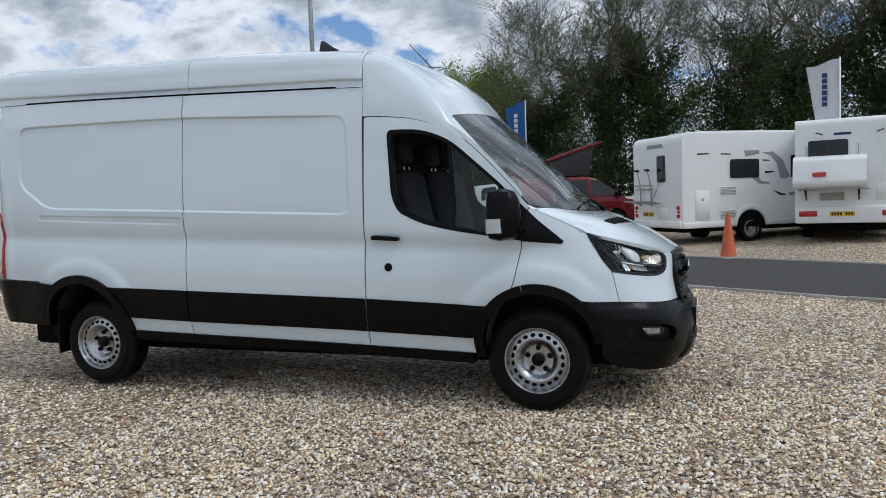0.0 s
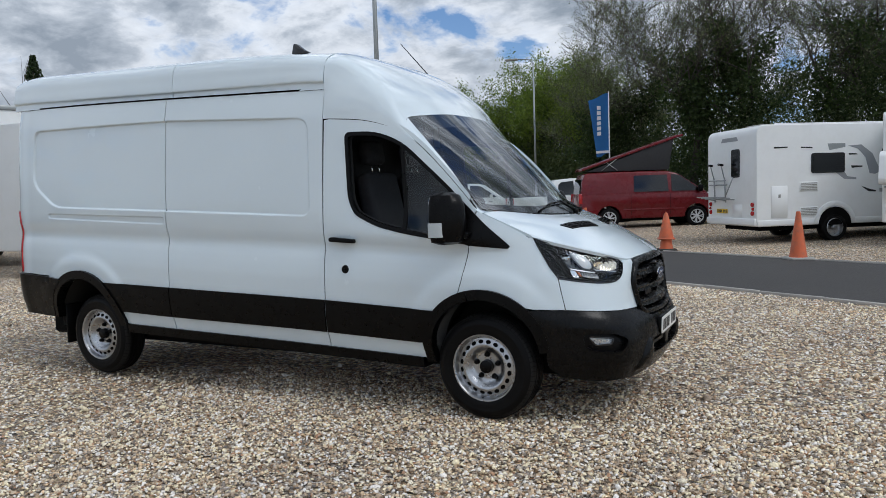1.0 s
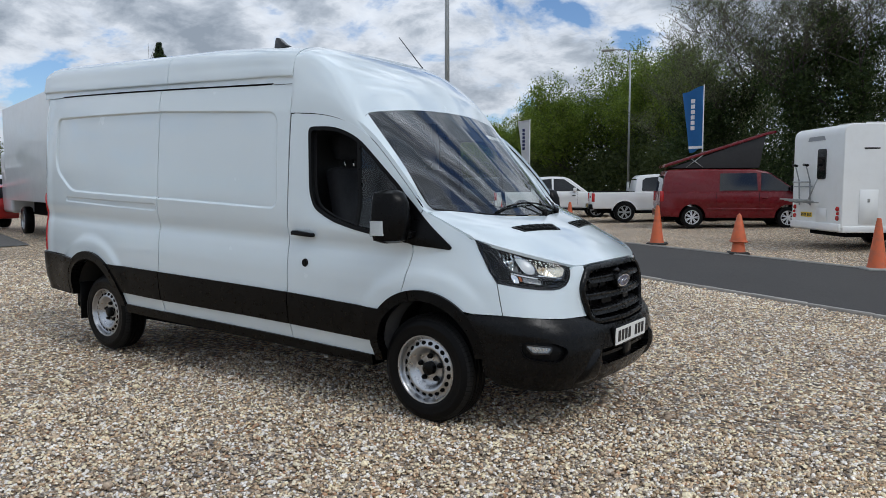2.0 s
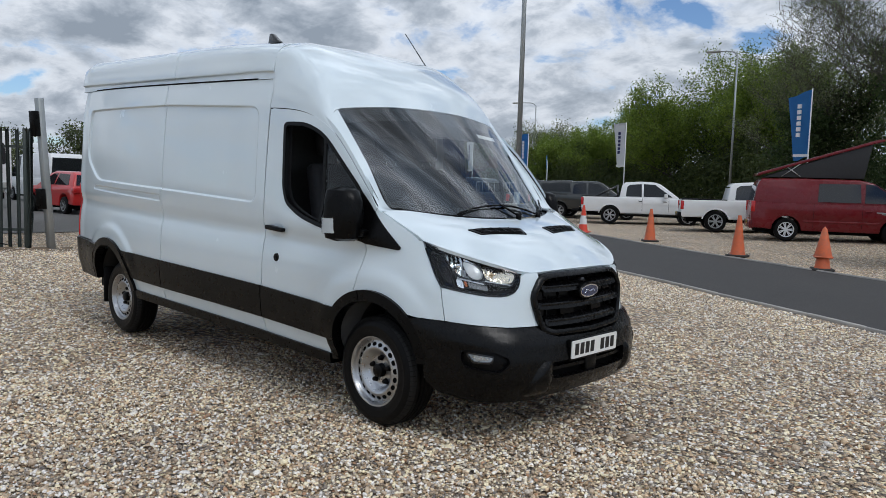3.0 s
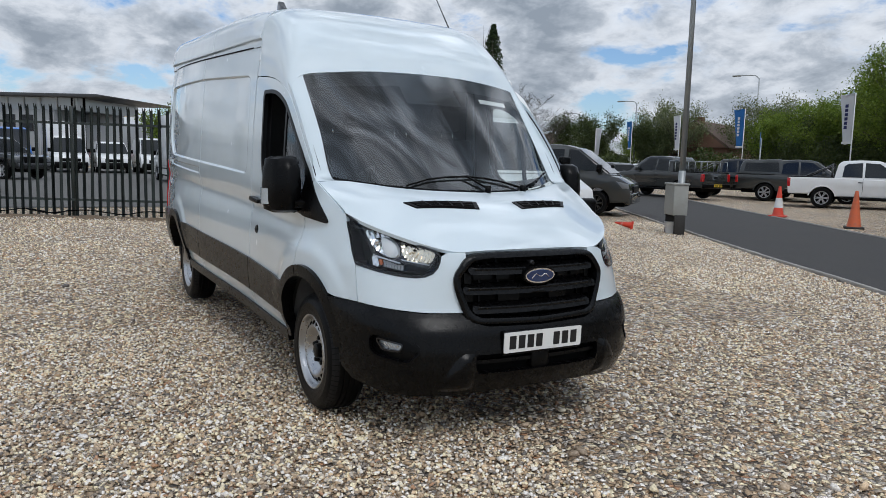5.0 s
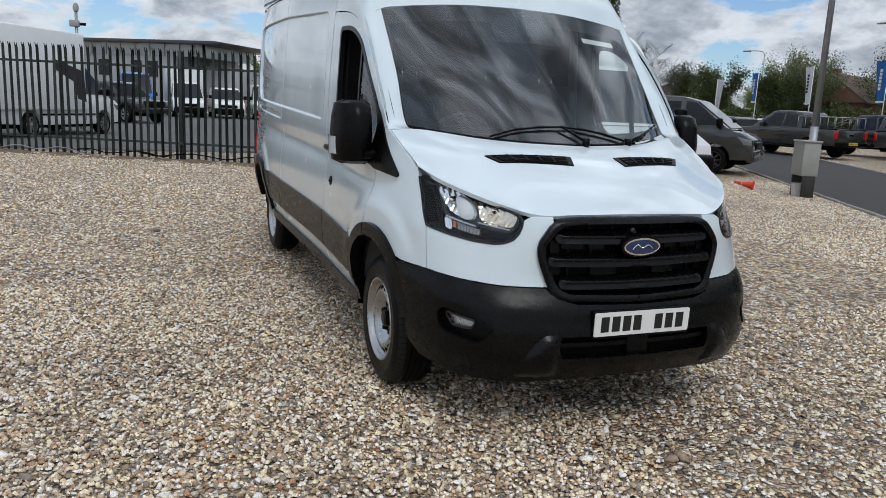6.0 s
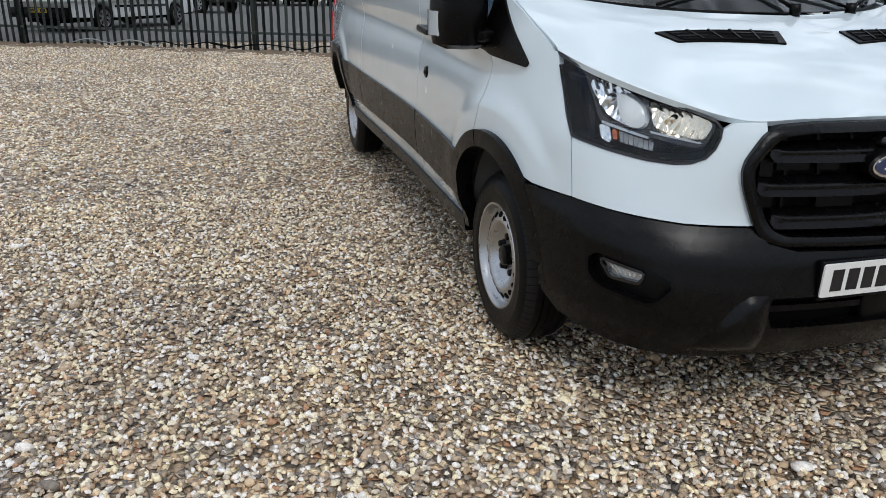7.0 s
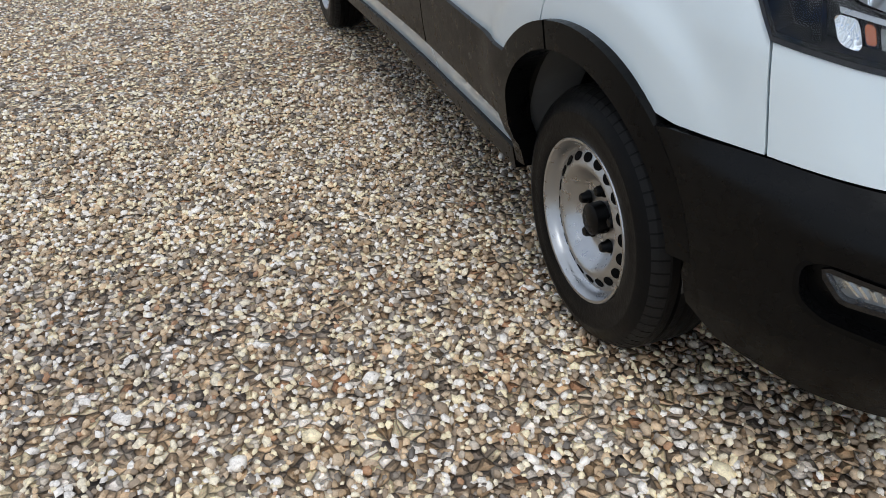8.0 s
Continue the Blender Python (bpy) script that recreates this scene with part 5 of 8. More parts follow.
    # bonnet grilles
    for s in (-1, 1):
        v = new("bonnet_vent")
        v.parent = hood
        corner = [(0.418, 0.572), (0.488, 0.522), (0.560, 0.150), (0.482, 0.128)]

        def top_at(x, y):
            return hood_tree.ray_cast(Vector((x, y, 2.0)), Vector((0, 0, -1)))[0].z + RAKE * x

        def on_hood(pts, lift, depth):
            b = bmesh.new()
            pts = [tuple(np.array(pts[i]) + (np.array(pts[(i + 1) % len(pts)]) - pts[i]) * k / 6) for i in range(len(pts)) for k in range(6)]
            top = [b.verts.new(raked(x, s * y, top_at(x, y) + lift)) for x, y in pts]
            bot = [b.verts.new(raked(x, s * y, top_at(x, y) + lift - depth)) for x, y in pts]
            b.faces.new(top)
            for i in range(len(pts)):
                k = (i + 1) % len(pts)
                b.faces.new((top[i], top[k], bot[k], bot[i]))
            bmesh.ops.recalc_face_normals(b, faces=b.faces)
            return upward(b)
        part("vent_frame", on_hood(corner, 0.007, 0.03), M_PLASTIC, v, "black bonnet air grille")
        c = np.mean(corner, axis=0)
        small = [tuple(c + (np.array(p) - c) * (0.86 if abs(p[1] - c[1]) > 0 else 1)) for p in corner]
        part("vent_mesh", on_hood(small, 0.0095, 0.01), M_DARK, v)
        for k in range(1, 5):
            a = np.array(small[0]) + (np.array(small[3]) - small[0]) * k / 5
            b2 = np.array(small[1]) + (np.array(small[2]) - small[1]) * k / 5
            part("vent_bar", on_hood([tuple(a + (0, -0.004)), tuple(b2 + (0, -0.004)), tuple(b2 + (0, 0.004)), tuple(a + (0, 0.004))], 0.0125, 0.01), M_PLASTIC, v)
        for k in range(1, 3):
            a = np.array(small[0]) + (np.array(small[1]) - small[0]) * k / 3
            b2 = np.array(small[3]) + (np.array(small[2]) - small[3]) * k / 3
            part("vent_bar", on_hood([tuple(a - (0.003, 0)), tuple(b2 - (0.003, 0)), tuple(b2 + (0.003, 0)), tuple(a + (0.003, 0))], 0.0115, 0.006), M_PLASTIC, v)
        # roof strake lines pressed into the front roof
    # grille: frame, near-black sheet for the shade behind, three double bars, badge
    gr = new("grille")
    gr.parent = van
    INN = [(1.6, 1.046), (1.40, 1.044), (1.315, 1.036), (1.28, 1.015), (1.225, 0.955), (1.217, 0.93), (1.225, 0.885), (1.27, 0.780), (1.295, 0.747), (1.335, 0.730), (1.6, 0.722)]
    INN = rounded(INN, [0, 0.02, 0.03, 0.03, 0.03, 0.02, 0.03, 0.03, 0.025, 0.03, 0], 4)

    def rolled(u, z, out, side):
        return skin(u, z, out + 0.011 * math.sin(math.pi * min(max(edge_distance((min(u, 1.56), z), HALF), 0.0) / 0.034, 1.0)), side)
    for s in (-1, 1):
        part("grille_frame", panel(HALF + INN[::-1], out=0.018, depth=0.06, step=0.013, side=s, at=rolled), M_GRILLE, gr, "black grille surround")
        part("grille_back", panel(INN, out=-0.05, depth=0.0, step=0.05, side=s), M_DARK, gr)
        for z, inset in ((0.990, 1.262), (0.886, 1.232), (0.785, 1.285)):
            def barred(u, zz, out, side, z=z):
                """A broad sloping upper face, a groove, and a round lower lip."""
                h = zz - z
                k = -0.034 + 0.040 * smoothstep(0.022, -0.006, h) if h > -0.006 else 0.006
                k -= 0.010 * math.exp(-((h + 0.014) / 0.0045) ** 2)
                k += 0.008 * math.exp(-((h + 0.026) / 0.006) ** 2)
                return skin(u, zz, out + k, side)
            bar = [(inset + 0.014 * abs(k - 4) / 4, z - 0.034 + 0.006 * k) for k in range(10)] + [(1.601, z + 0.024 - 0.006 * k) for k in range(11)]
            part("grille_bar", panel(bar, out=0.004, depth=0.05, step=0.03, step_z=0.0055, side=s, at=barred), M_GRILLE, gr)
        for u0, u1, z0, z1 in ((1.25, 1.29, 0.905, 0.962), (1.30, 1.39, 0.925, 0.960), (1.41, 1.47, 0.925, 0.960), (1.25, 1.30, 0.808, 0.852), (1.42, 1.52, 0.808, 0.845)):
            part("grille_infill", panel(rounded([(u0, z0), (u1, z0), (u1, z1), (u0, z1)], 0.006, 2), out=-0.022, depth=0.02, step=0.03, side=s), M_PLASTIC, gr)
        for k in range(3):
            u = 1.33 + 0.09 * k
            part("grille_rib", panel([(u, 0.735), (u, 1.03), (u + 0.008, 1.03), (u + 0.008, 0.735)], out=-0.036, depth=0.012, step=0.06, side=s), M_PLASTIC, gr)
    kx = plan(1.6, 1.012)[0]
    knob = part("grille_sensor", lathe([(0.0005, -0.03), (0.010, -0.03), (0.016, -0.022), (0.018, 0.02)], 18), M_GLOSSBLACK, gr, "round black sensor")
    knob.matrix_basis = pose(kx - 0.004, -0.035, 1.012 - RAKE * kx, 0, 0, 90)
    bx = plan(1.6, 0.945)[0]
    badge = new("badge")
    badge.parent = gr
    badge.matrix_basis = pose(bx + 0.030, 0, 0.945 - RAKE * bx, 0, 6, 0)

    def oval(a, b, x0, x1, n=36):
        return prism([(a * math.cos(2 * math.pi * i / n), b * math.sin(2 * math.pi * i / n)) for i in range(n)], x0, x1, plane="yz")
    part("badge_back", oval(0.108, 0.052, -0.04, -0.004), M_PLASTIC, badge)
    part("badge_rim", oval(0.098, 0.042, -0.01, 0.002), M_CHROME, badge, "chrome oval rim")
    part("badge_field", oval(0.089, 0.034, -0.006, 0.005), M_BADGE, badge, "dark blue oval")
    cu = spline([(-0.055, -0.012), (-0.03, 0.012), (0.0, -0.004), (0.03, 0.010), (0.055, -0.008)], 4)
    b = bmesh.new()
    for p, q in zip(cu, cu[1:]):
        rod((0.0055, p[0], p[1]), (0.0055, q[0], q[1]), 0.0028, 6, bm=b)
    part("badge_stroke", b, M_CHROME, badge)
    px = plan(1.6, 0.60)[0] + 0.026
    part("plate_holder", box(px - 0.03, px - 0.001, -0.262, 0.262, 0.50, 0.632, 0.006, 2), M_PLASTIC, van)
    pl = number_plate(van, (px, 0, 0.570), 0)
    pl.matrix_basis = pose(px, 0, 0.570, 0, 2, 0)
    part("dealer_strip", box(0.0062, 0.0072, -0.09, 0.09, -0.0545, -0.043), M_BAND, pl, "small white strip")
    part("tow_cover", box(px - 0.06, px - 0.014, -0.06, 0.06, 0.40, 0.508, 0.012, 2), M_PLASTIC, van)

    # rear closing panel, floor, bulkhead, cabin
    part("rear_doors", box(-4.83, -4.77, -0.80, 0.80, 0.72, 2.72, 0.03, 2), M_WHITE, van)
    part("rear_bumper", box(-4.95, -4.77, -0.80, 0.80, 0.52, 0.88, 0.03, 2), M_PLASTIC, van)
    # solid underbody block, hung low to keep out light from the far side
    part("underbody", box(-4.76, 0.62, -0.69, 0.69, 0.28, 0.52, 0.03, 1), M_DARK, van)
    part("floor_pan", box(-3.30, -0.42, -0.90, 0.90, 0.44, 0.50), M_DARK, van)
    part("bulkhead", box(-1.32, -1.27, -0.86, 0.86, 0.55, 2.44), M_CABIN, van, "dark grey bulkhead")
    part("cab_floor", box(-1.27, 0.25, -0.86, 0.86, 0.80, 0.86), M_CABIN, van)
    part("engine_bay", box(0.10, 0.78, -0.52, 0.52, 0.45, 1.02), M_DARK, van)
    for s in (-1, 1):
        for (cx, cz), r, hub in ((FRONT_ARCH, 0.425, 0.0), (REAR_ARCH, 0.47, -3.75)):
            b = bmesh.new()
            a_ = arc((cx, cz - RAKE * cx), r, -5, 185, 20)
            v0 = [b.verts.new((x, s * 0.56, z)) for x, z in a_]
            v1 = [b.verts.new((x, s * 0.955, z)) for x, z in a_]
            for i in range(20):
                b.faces.new((v0[i], v0[i + 1], v1[i + 1], v1[i]))
            b.faces.new(v0)
            part("arch_liner", shade(b), M_BLACKBASE, van)
            # lighter strip over the liner, painting in the light on its rear half
            if cx > -1:
                b = bmesh.new()
                a_ = arc((cx, cz - RAKE * cx), r - 0.012, 112, 186, 12)
                v0 = [b.verts.new((x + 0.05 * i / 12, s * (0.76 + 0.08 * i / 12), z)) for i, (x, z) in enumerate(a_)]
                v1 = [b.verts.new((x, s * 0.94, z)) for x, z in a_]
                for i in range(12):
                    b.faces.new((v0[i], v0[i + 1], v1[i + 1], v1[i]))
                part("arch_flange", shade(b), material("grey_arch_liner", (0.11, 0.11, 0.108), 0.7, noise_scale=9, vary=0.3), van, "rear part of the arch liner, painted lighter as lit")
        part("mud_flap", box(-4.205, -4.185, min(s * 0.70, s * 0.95), max(s * 0.70, s * 0.95), 0.26, 0.62, 0.004, 1), M_RUBBER, van)
        for x in (0.0, -3.75):
            steel_wheel(van, (x, s * 0.845, 0.355 if x == 0 else 0.365), s)
    part("axle", rod((-3.75, -0.75, 0.36), (-3.75, 0.75, 0.36), 0.05, 12), M_DARK, van)
    part("exhaust", rod((-3.0, -0.45, 0.33), (-1.2, -0.45, 0.33), 0.05, 12), M_DARK, van)
    hl = [[(x - 0.02, y * 0.965, z - 0.045) for x, y, z in r] for r in (low[0], ROW_A, ROW_B, ROW_C, [(x - 0.03, y, z) for x, y, z in ROW_D])]
    part("headlining", upward(both_sides(loft(hl, 3, 3))), M_CABIN, van, "grey headlining")
    part("bulkhead_top", box(-1.30, -1.26, -0.80, 0.80, 2.40, 2.56), M_CABIN, van)
    dash = [(-0.20, 1.02), (-0.22, 1.20), (-0.14, 1.29), (0.02, 1.30), (0.20, 1.285), (0.22, 0.86), (0.0, 0.86)]
    part("dashboard", prism(dash, -0.74, 0.74, 0.03, 3), M_CABIN, van, "dark grey dashboard")
    sw = new("steering_wheel")
    sw.parent = van
    sw.matrix_basis = pose(-0.34, -0.40, 1.30, 0, -62, 0)
    b = bmesh.new()
    for i in range(28):
        a0, a1 = 2 * math.pi * i / 28, 2 * math.pi * (i + 1) / 28
        rod((0.185 * math.cos(a0), 0.185 * math.sin(a0), 0), (0.185 * math.cos(a1), 0.185 * math.sin(a1), 0), 0.016, 8, bm=b)
    part("wheel_rim", b, M_CABIN, sw)
    b = rod((-0.17, 0, 0), (0.17, 0, 0), 0.022, 8)
    rod((0, 0, 0), (0, -0.17, 0), 0.022, 8, bm=b)
    part("spoke", b, M_CABIN, sw)
    part("steering_column", rod((-0.33, -0.40, 1.29), (-0.05, -0.40, 1.15), 0.05, 12), M_CABIN, van)
    front_seat(van, -0.46)
    front_seat(van, 0.36, 0.86, 2)
    part("interior_mirror", box(-0.45, -0.42, -0.12, 0.12, 1.90, 1.96, 0.012, 2), M_PLASTIC, van)
    # a paper label inside the screen
    lab = bmesh.new()
    vs = [lab.verts.new(raked(*p)) for p in ((-0.405, 0.42, 1.945), (-0.435, 0.66, 1.93), (-0.405, 0.66, 1.90), (-0.375, 0.42, 1.915))]
    lab.faces.new(vs)
    part("screen_label", lab, M_BAND, van, "small white label inside the windscreen")
    # wipers
    def on_glass(x, y, lift):
        hit = glass_tree.ray_cast(Vector((x, y, 3.0)), Vector((0, 0, -1)))[0]
        return (hit if hit else raked(x, y, 1.36)) + Vector((lift * 0.7, 0, lift * 0.7))
    for (xa, ya), (xb, yb), (xp, yp) in (((0.215, -0.46), (0.262, 0.33), (0.335, 0.05)), ((0.240, 0.43), (-0.03, 0.75), (0.27, 0.36))):
        w = new("wiper")
        w.parent = van
        pts = [on_glass(xa + (xb - xa) * k / 6, ya + (yb - ya) * k / 6, 0.016) for k in range(7)]
        blade = bmesh.new()
        for p, q in zip(pts, pts[1:]):
            rod(p, q, 0.0065, 6, bm=blade)
        part("wiper_blade", blade, M_PLASTIC, w, "black wiper blade")
        mid_ = on_glass((xa + xb) / 2, (ya + yb) / 2, 0.024)
        part("wiper_arm", rod(raked(xp, yp, 1.366), mid_, 0.008, 6, 0.006), M_PLASTIC, w)
        part("wiper_pivot", rod(raked(xp, yp, 1.34), raked(xp, yp, 1.385), 0.02, 10), M_PLASTIC, w)
    # roof aerials
    fin = prism([(-0.09, 0.0), (0.08, 0.0), (0.03, 0.03), (-0.035, 0.085), (-0.062, 0.088)], -0.022, 0.022, 0.008, 2)
    f = part("roof_fin", fin, M_GLOSSBLACK, van, "black shark-fin aerial")
    f.matrix_basis = pose(-1.62, -0.63, 2.628, 0, -3, 0)
    ae = new("aerial")
    ae.parent = van
    part("aerial_base", lathe([(0.03, 0.0), (0.028, 0.012), (0.012, 0.035), (0.006, 0.05)], 14, axis="z"), M_PLASTIC, ae)
    part("aerial_rod", rod((0, 0, 0.03), (-0.375, 0.02, 0.44), 0.0060, 6, 0.004), M_GLOSSBLACK, ae, "slanting black rod aerial")
    ae.matrix_basis = pose(-1.08, 0.595, 2.45)
    return van


build_van()


# ---------------------------------------------------------------- other vehicles
WHEEL_MESH = {}


def plain_wheel(parent, at, side, r=0.36, spokes=5, rim_mat=None, width=0.24):
    """A road wheel: tyre, rim dish, spokes, hub; the meshes are shared between alike wheels."""
    rim_mat = rim_mat or M_STEEL
    key = (r, spokes, rim_mat.name, width)
    w = new("wheel")
    w.parent = parent
    w.matrix_basis = pose(*at, 0, 0, 0 if side < 0 else 180)
    if key not in WHEEL_MESH:
        h = width / 2
        a = part("tyre", lathe([(r * 0.62, h), (r * 0.62, -h + 0.02), (r * 0.66, -h), (r * 0.9, -h), (r * 0.97, -h * 0.8), (r, -h * 0.55), (r, h * 0.6), (r * 0.95, h), (r * 0.62, h)], 36), M_RUBBER, w)
        b = part("rim", lathe([(r * 0.655, -h + 0.004), (r * 0.63, -h - 0.004), (r * 0.60, -h + 0.02), (r * 0.58, -h * 0.1), (r * 0.2, 0.0), (0.001, 0.0)], 36), rim_mat if spokes == 0 else M_DARK, w)
        c = bmesh.new()
        if spokes:
            for i in range(spokes):
                for da in (-0.13, 0.13):
                    t = 2 * math.pi * i / spokes + da
                    m = Matrix.Rotation(t, 4, "Y") @ Matrix.Translation((r * 0.36, -h + 0.028, 0))
                    q = bmesh.ops.create_cube(c, size=1.0)
                    bmesh.ops.transform(c, matrix=m @ Matrix.Diagonal((r * 0.56, 0.03, r * 0.085, 1)), verts=q["verts"])
            lathe([(r * 0.64, -h + 0.002), (r * 0.66, -h - 0.006), (r * 0.60, -h - 0.004), (r * 0.585, -h + 0.05)], 36, bm=c)
        lathe([(r * 0.17, -h + 0.06), (r * 0.17, -h + 0.016), (r * 0.10, -h + 0.004), (0.001, -h + 0.004)], 18, bm=c)
        c = part("spokes", c, rim_mat, w)
        WHEEL_MESH[key] = (a.data, b.data, c.data)
    else:
        for nm, me in zip(("tyre", "rim", "spokes"), WHEEL_MESH[key]):
            o = new(nm, me)
            o.parent = w
    return w


def with_arches(outline_top, front, rear, r, sill, x_front, x_rear):
    """Closes a body's upper outline with a sill that steps over the wheels."""
    low = [(x_front, sill + 0.05)]
    low += [(front + r * math.cos(radians(a)), 0.36 + r * math.sin(radians(a))) for a in range(0, 181, 20) if 0.36 + r * math.sin(radians(a)) > sill]
    low += [(front - r - 0.02, sill), (rear + r + 0.02, sill)]
    low += [(rear + r * math.cos(radians(a)), 0.36 + r * math.sin(radians(a))) for a in range(0, 181, 20) if 0.36 + r * math.sin(radians(a)) > sill]
    low += [(x_rear, sill + 0.05)]
    return outline_top + low


def leaning(outline, w0, w1, z0, z1, bevel=0.04):
    """A cabin: an outline in x, z whose sides lean in from half width w0 at z0 to w1 at z1."""
    bm = bmesh.new()

    def half(z):
        return w0 + (w1 - w0) * min(max((z - z0) / (z1 - z0), 0), 1)
    a = [bm.verts.new((x, -half(z), z)) for x, z in outline]
    b = [bm.verts.new((x, half(z), z)) for x, z in outline]
    n = len(outline)
    bm.faces.new(a)
    bm.faces.new(b[::-1])
    for i in range(n):
        bm.faces.new((a[i], b[i], b[(i + 1) % n], a[(i + 1) % n]))
    bmesh.ops.recalc_face_normals(bm, faces=bm.faces)
    if bevel:
        bmesh.ops.bevel(bm, geom=bm.edges[:], offset=bevel, segments=2, profile=0.5, affect="EDGES", clamp_overlap=True)
    return shade(bm, 40)


def side_pane(outline, w0, w1, z0, z1, s, out=0.006):
    bm = bmesh.new()
    vs = [bm.verts.new((x, s * (w0 + (w1 - w0) * (z - z0) / (z1 - z0) + out), z)) for x, z in outline]
    ws = [bm.verts.new((v.co.x, v.co.y - s * 0.02, v.co.z)) for v in vs]
    bm.faces.new(vs if s < 0 else vs[::-1])
    for i in range(len(vs)):
        k = (i + 1) % len(vs)
        bm.faces.new((vs[i], ws[i], ws[k], vs[k]))
    bmesh.ops.recalc_face_normals(bm, faces=bm.faces)
    return bm


def cross_pane(x0, z0, x1, z1, w0, w1, out=0.01):
    """Glass across the width between two heights (front or rear screen)."""
    bm = bmesh.new()
    nx, nz = (z1 - z0), -(x1 - x0)
    k = math.hypot(nx, nz)
    nx, nz = nx / k * out, nz / k * out
    if nz < 0:
        nx, nz = -nx, -nz
    vs = [bm.verts.new(p) for p in ((x0 + nx, -w0, z0 + nz), (x0 + nx, w0, z0 + nz), (x1 + nx, w1, z1 + nz), (x1 + nx, -w1, z1 + nz))]
    bm.faces.new(vs)
    ws = [bm.verts.new((v.co.x - 2 * nx, v.co.y, v.co.z - 2 * nz)) for v in vs]
    for i in range(4):
        bm.faces.new((vs[i], vs[(i + 1) % 4], ws[(i + 1) % 4], ws[i]))
    bmesh.ops.recalc_face_normals(bm, faces=bm.faces)
    return bm


def set_down(x, y):
    return (x, y, ground_z(x, y))


def pickup(label, at, turn, paint, rim=None, bed_frame="", canopy=False, yellow=True, back=True):
    """A double-cab pickup; its rear axle stands at the given place."""
    t = thing("pickup_truck", label, "pickup truck", set_down(*at), turn, "pickups parked across the road")
    W = 0.92
    top = [(-1.20, 0.62), (-1.22, 0.80), (-1.19, 1.14), (0.62, 1.16), (1.30, 1.13), (2.72, 1.14), (3.75, 1.06), (4.02, 0.98), (4.10, 0.80), (4.12, 0.60)]
    part("body", prism(with_arches(top, 3.22, 0.0, 0.46, 0.46, 4.08, -1.18), -W, W, 0.06, 3), paint, t)
    cab = [(0.36, 1.10), (0.47, 1.66), (0.60, 1.79), (1.20, 1.835), (1.80, 1.82), (2.06, 1.74), (2.90, 1.12)]
    part("cab", leaning(cab, 0.90, 0.70, 1.12, 1.82, 0.05), paint, t)
    for s in (-1, 1):
        part("window", side_pane([(0.64, 1.19), (0.68, 1.60), (0.80, 1.69), (1.28, 1.735), (1.30, 1.19)], 0.90, 0.70, 1.12, 1.82, s), M_DARKGLASS, t)
        part("window", side_pane([(1.38, 1.19), (1.37, 1.735), (1.84, 1.71), (2.56, 1.20)], 0.90, 0.70, 1.12, 1.82, s), M_DARKGLASS, t)
        for x in (1.335, 2.42):
            part("door_gap", box(x - 0.005, x + 0.005, s * W - 0.004, s * W + 0.004, 0.58, 1.14), M_DARK, t)
        for x in (1.20, 2.20):
            part("door_handle", box(x - 0.02, x + 0.13, min(s * W, s * (W + 0.03)), max(s * W, s * (W + 0.03)), 0.99, 1.02, 0.008, 1), M_CHROME if paint is M_SILVER else M_PLASTIC, t)
        part("arch_flare", prism([(0.50 * math.cos(radians(a)), 0.36 + 0.50 * math.sin(radians(a))) for a in range(12, 169, 12)] + [(0.455 * math.cos(radians(a)), 0.36 + 0.455 * math.sin(radians(a))) for a in range(168, 11, -12)], s * (W - 0.02), s * (W + 0.025), 0.006, 1), M_PLASTIC if paint is M_BLACKCAR else paint, t)
        part("arch_flare", prism([(3.22 + 0.50 * math.cos(radians(a)), 0.36 + 0.50 * math.sin(radians(a))) for a in range(12, 169, 12)] + [(3.22 + 0.455 * math.cos(radians(a)), 0.36 + 0.455 * math.sin(radians(a))) for a in range(168, 11, -12)], s * (W - 0.02), s * (W + 0.025), 0.006, 1), M_PLASTIC if paint is M_BLACKCAR else paint, t)
        part("side_step", box(0.62, 2.62, min(s * 0.84, s * 0.99), max(s * 0.84, s * 0.99), 0.38, 0.44, 0.015, 2), M_PLASTIC, t)
        part("wing_mirror", box(2.22, 2.36, min(s * 0.90, s * 1.10), max(s * 0.90, s * 1.10), 1.16, 1.34, 0.03, 2), paint, t)
        part("tail_lamp", box(-1.235, -1.12, min(s * 0.78, s * 0.935), max(s * 0.78, s * 0.935), 0.78, 1.11, 0.02, 2), M_LENS_RED, t, "red tail lamp")
        part("headlamp", box(3.82, 4.09, min(s * 0.62, s * 0.93), max(s * 0.62, s * 0.93), 0.84, 1.0, 0.03, 2), M_FARLAMP, t)
        for x in (0.0, 3.22):
            plain_wheel(t, (x, s * 0.82, 0.385), s, 0.385, 6, rim or M_STEEL)
    part("windscreen", cross_pane(2.84, 1.17, 2.09, 1.725, 0.80, 0.66), M_DARKGLASS, t)
    part("rear_screen", cross_pane(0.40, 1.24, 0.48, 1.66, 0.74, 0.64), M_DARKGLASS, t)
    part("bed_rail", box(-1.20, 0.38, -0.90, -0.82, 1.135, 1.185, 0.015, 2), M_PLASTIC, t)
    part("bed_rail", box(-1.20, 0.38, 0.82, 0.90, 1.135, 1.185, 0.015, 2), M_PLASTIC, t)
    part("bed_cover", box(-1.17, 0.37, -0.83, 0.83, 1.14, 1.165, 0.01, 1), M_PLASTIC, t)
    part("tailgate_handle", box(-1.235, -1.20, -0.12, 0.12, 0.92, 0.99, 0.01, 1), M_PLASTIC, t)
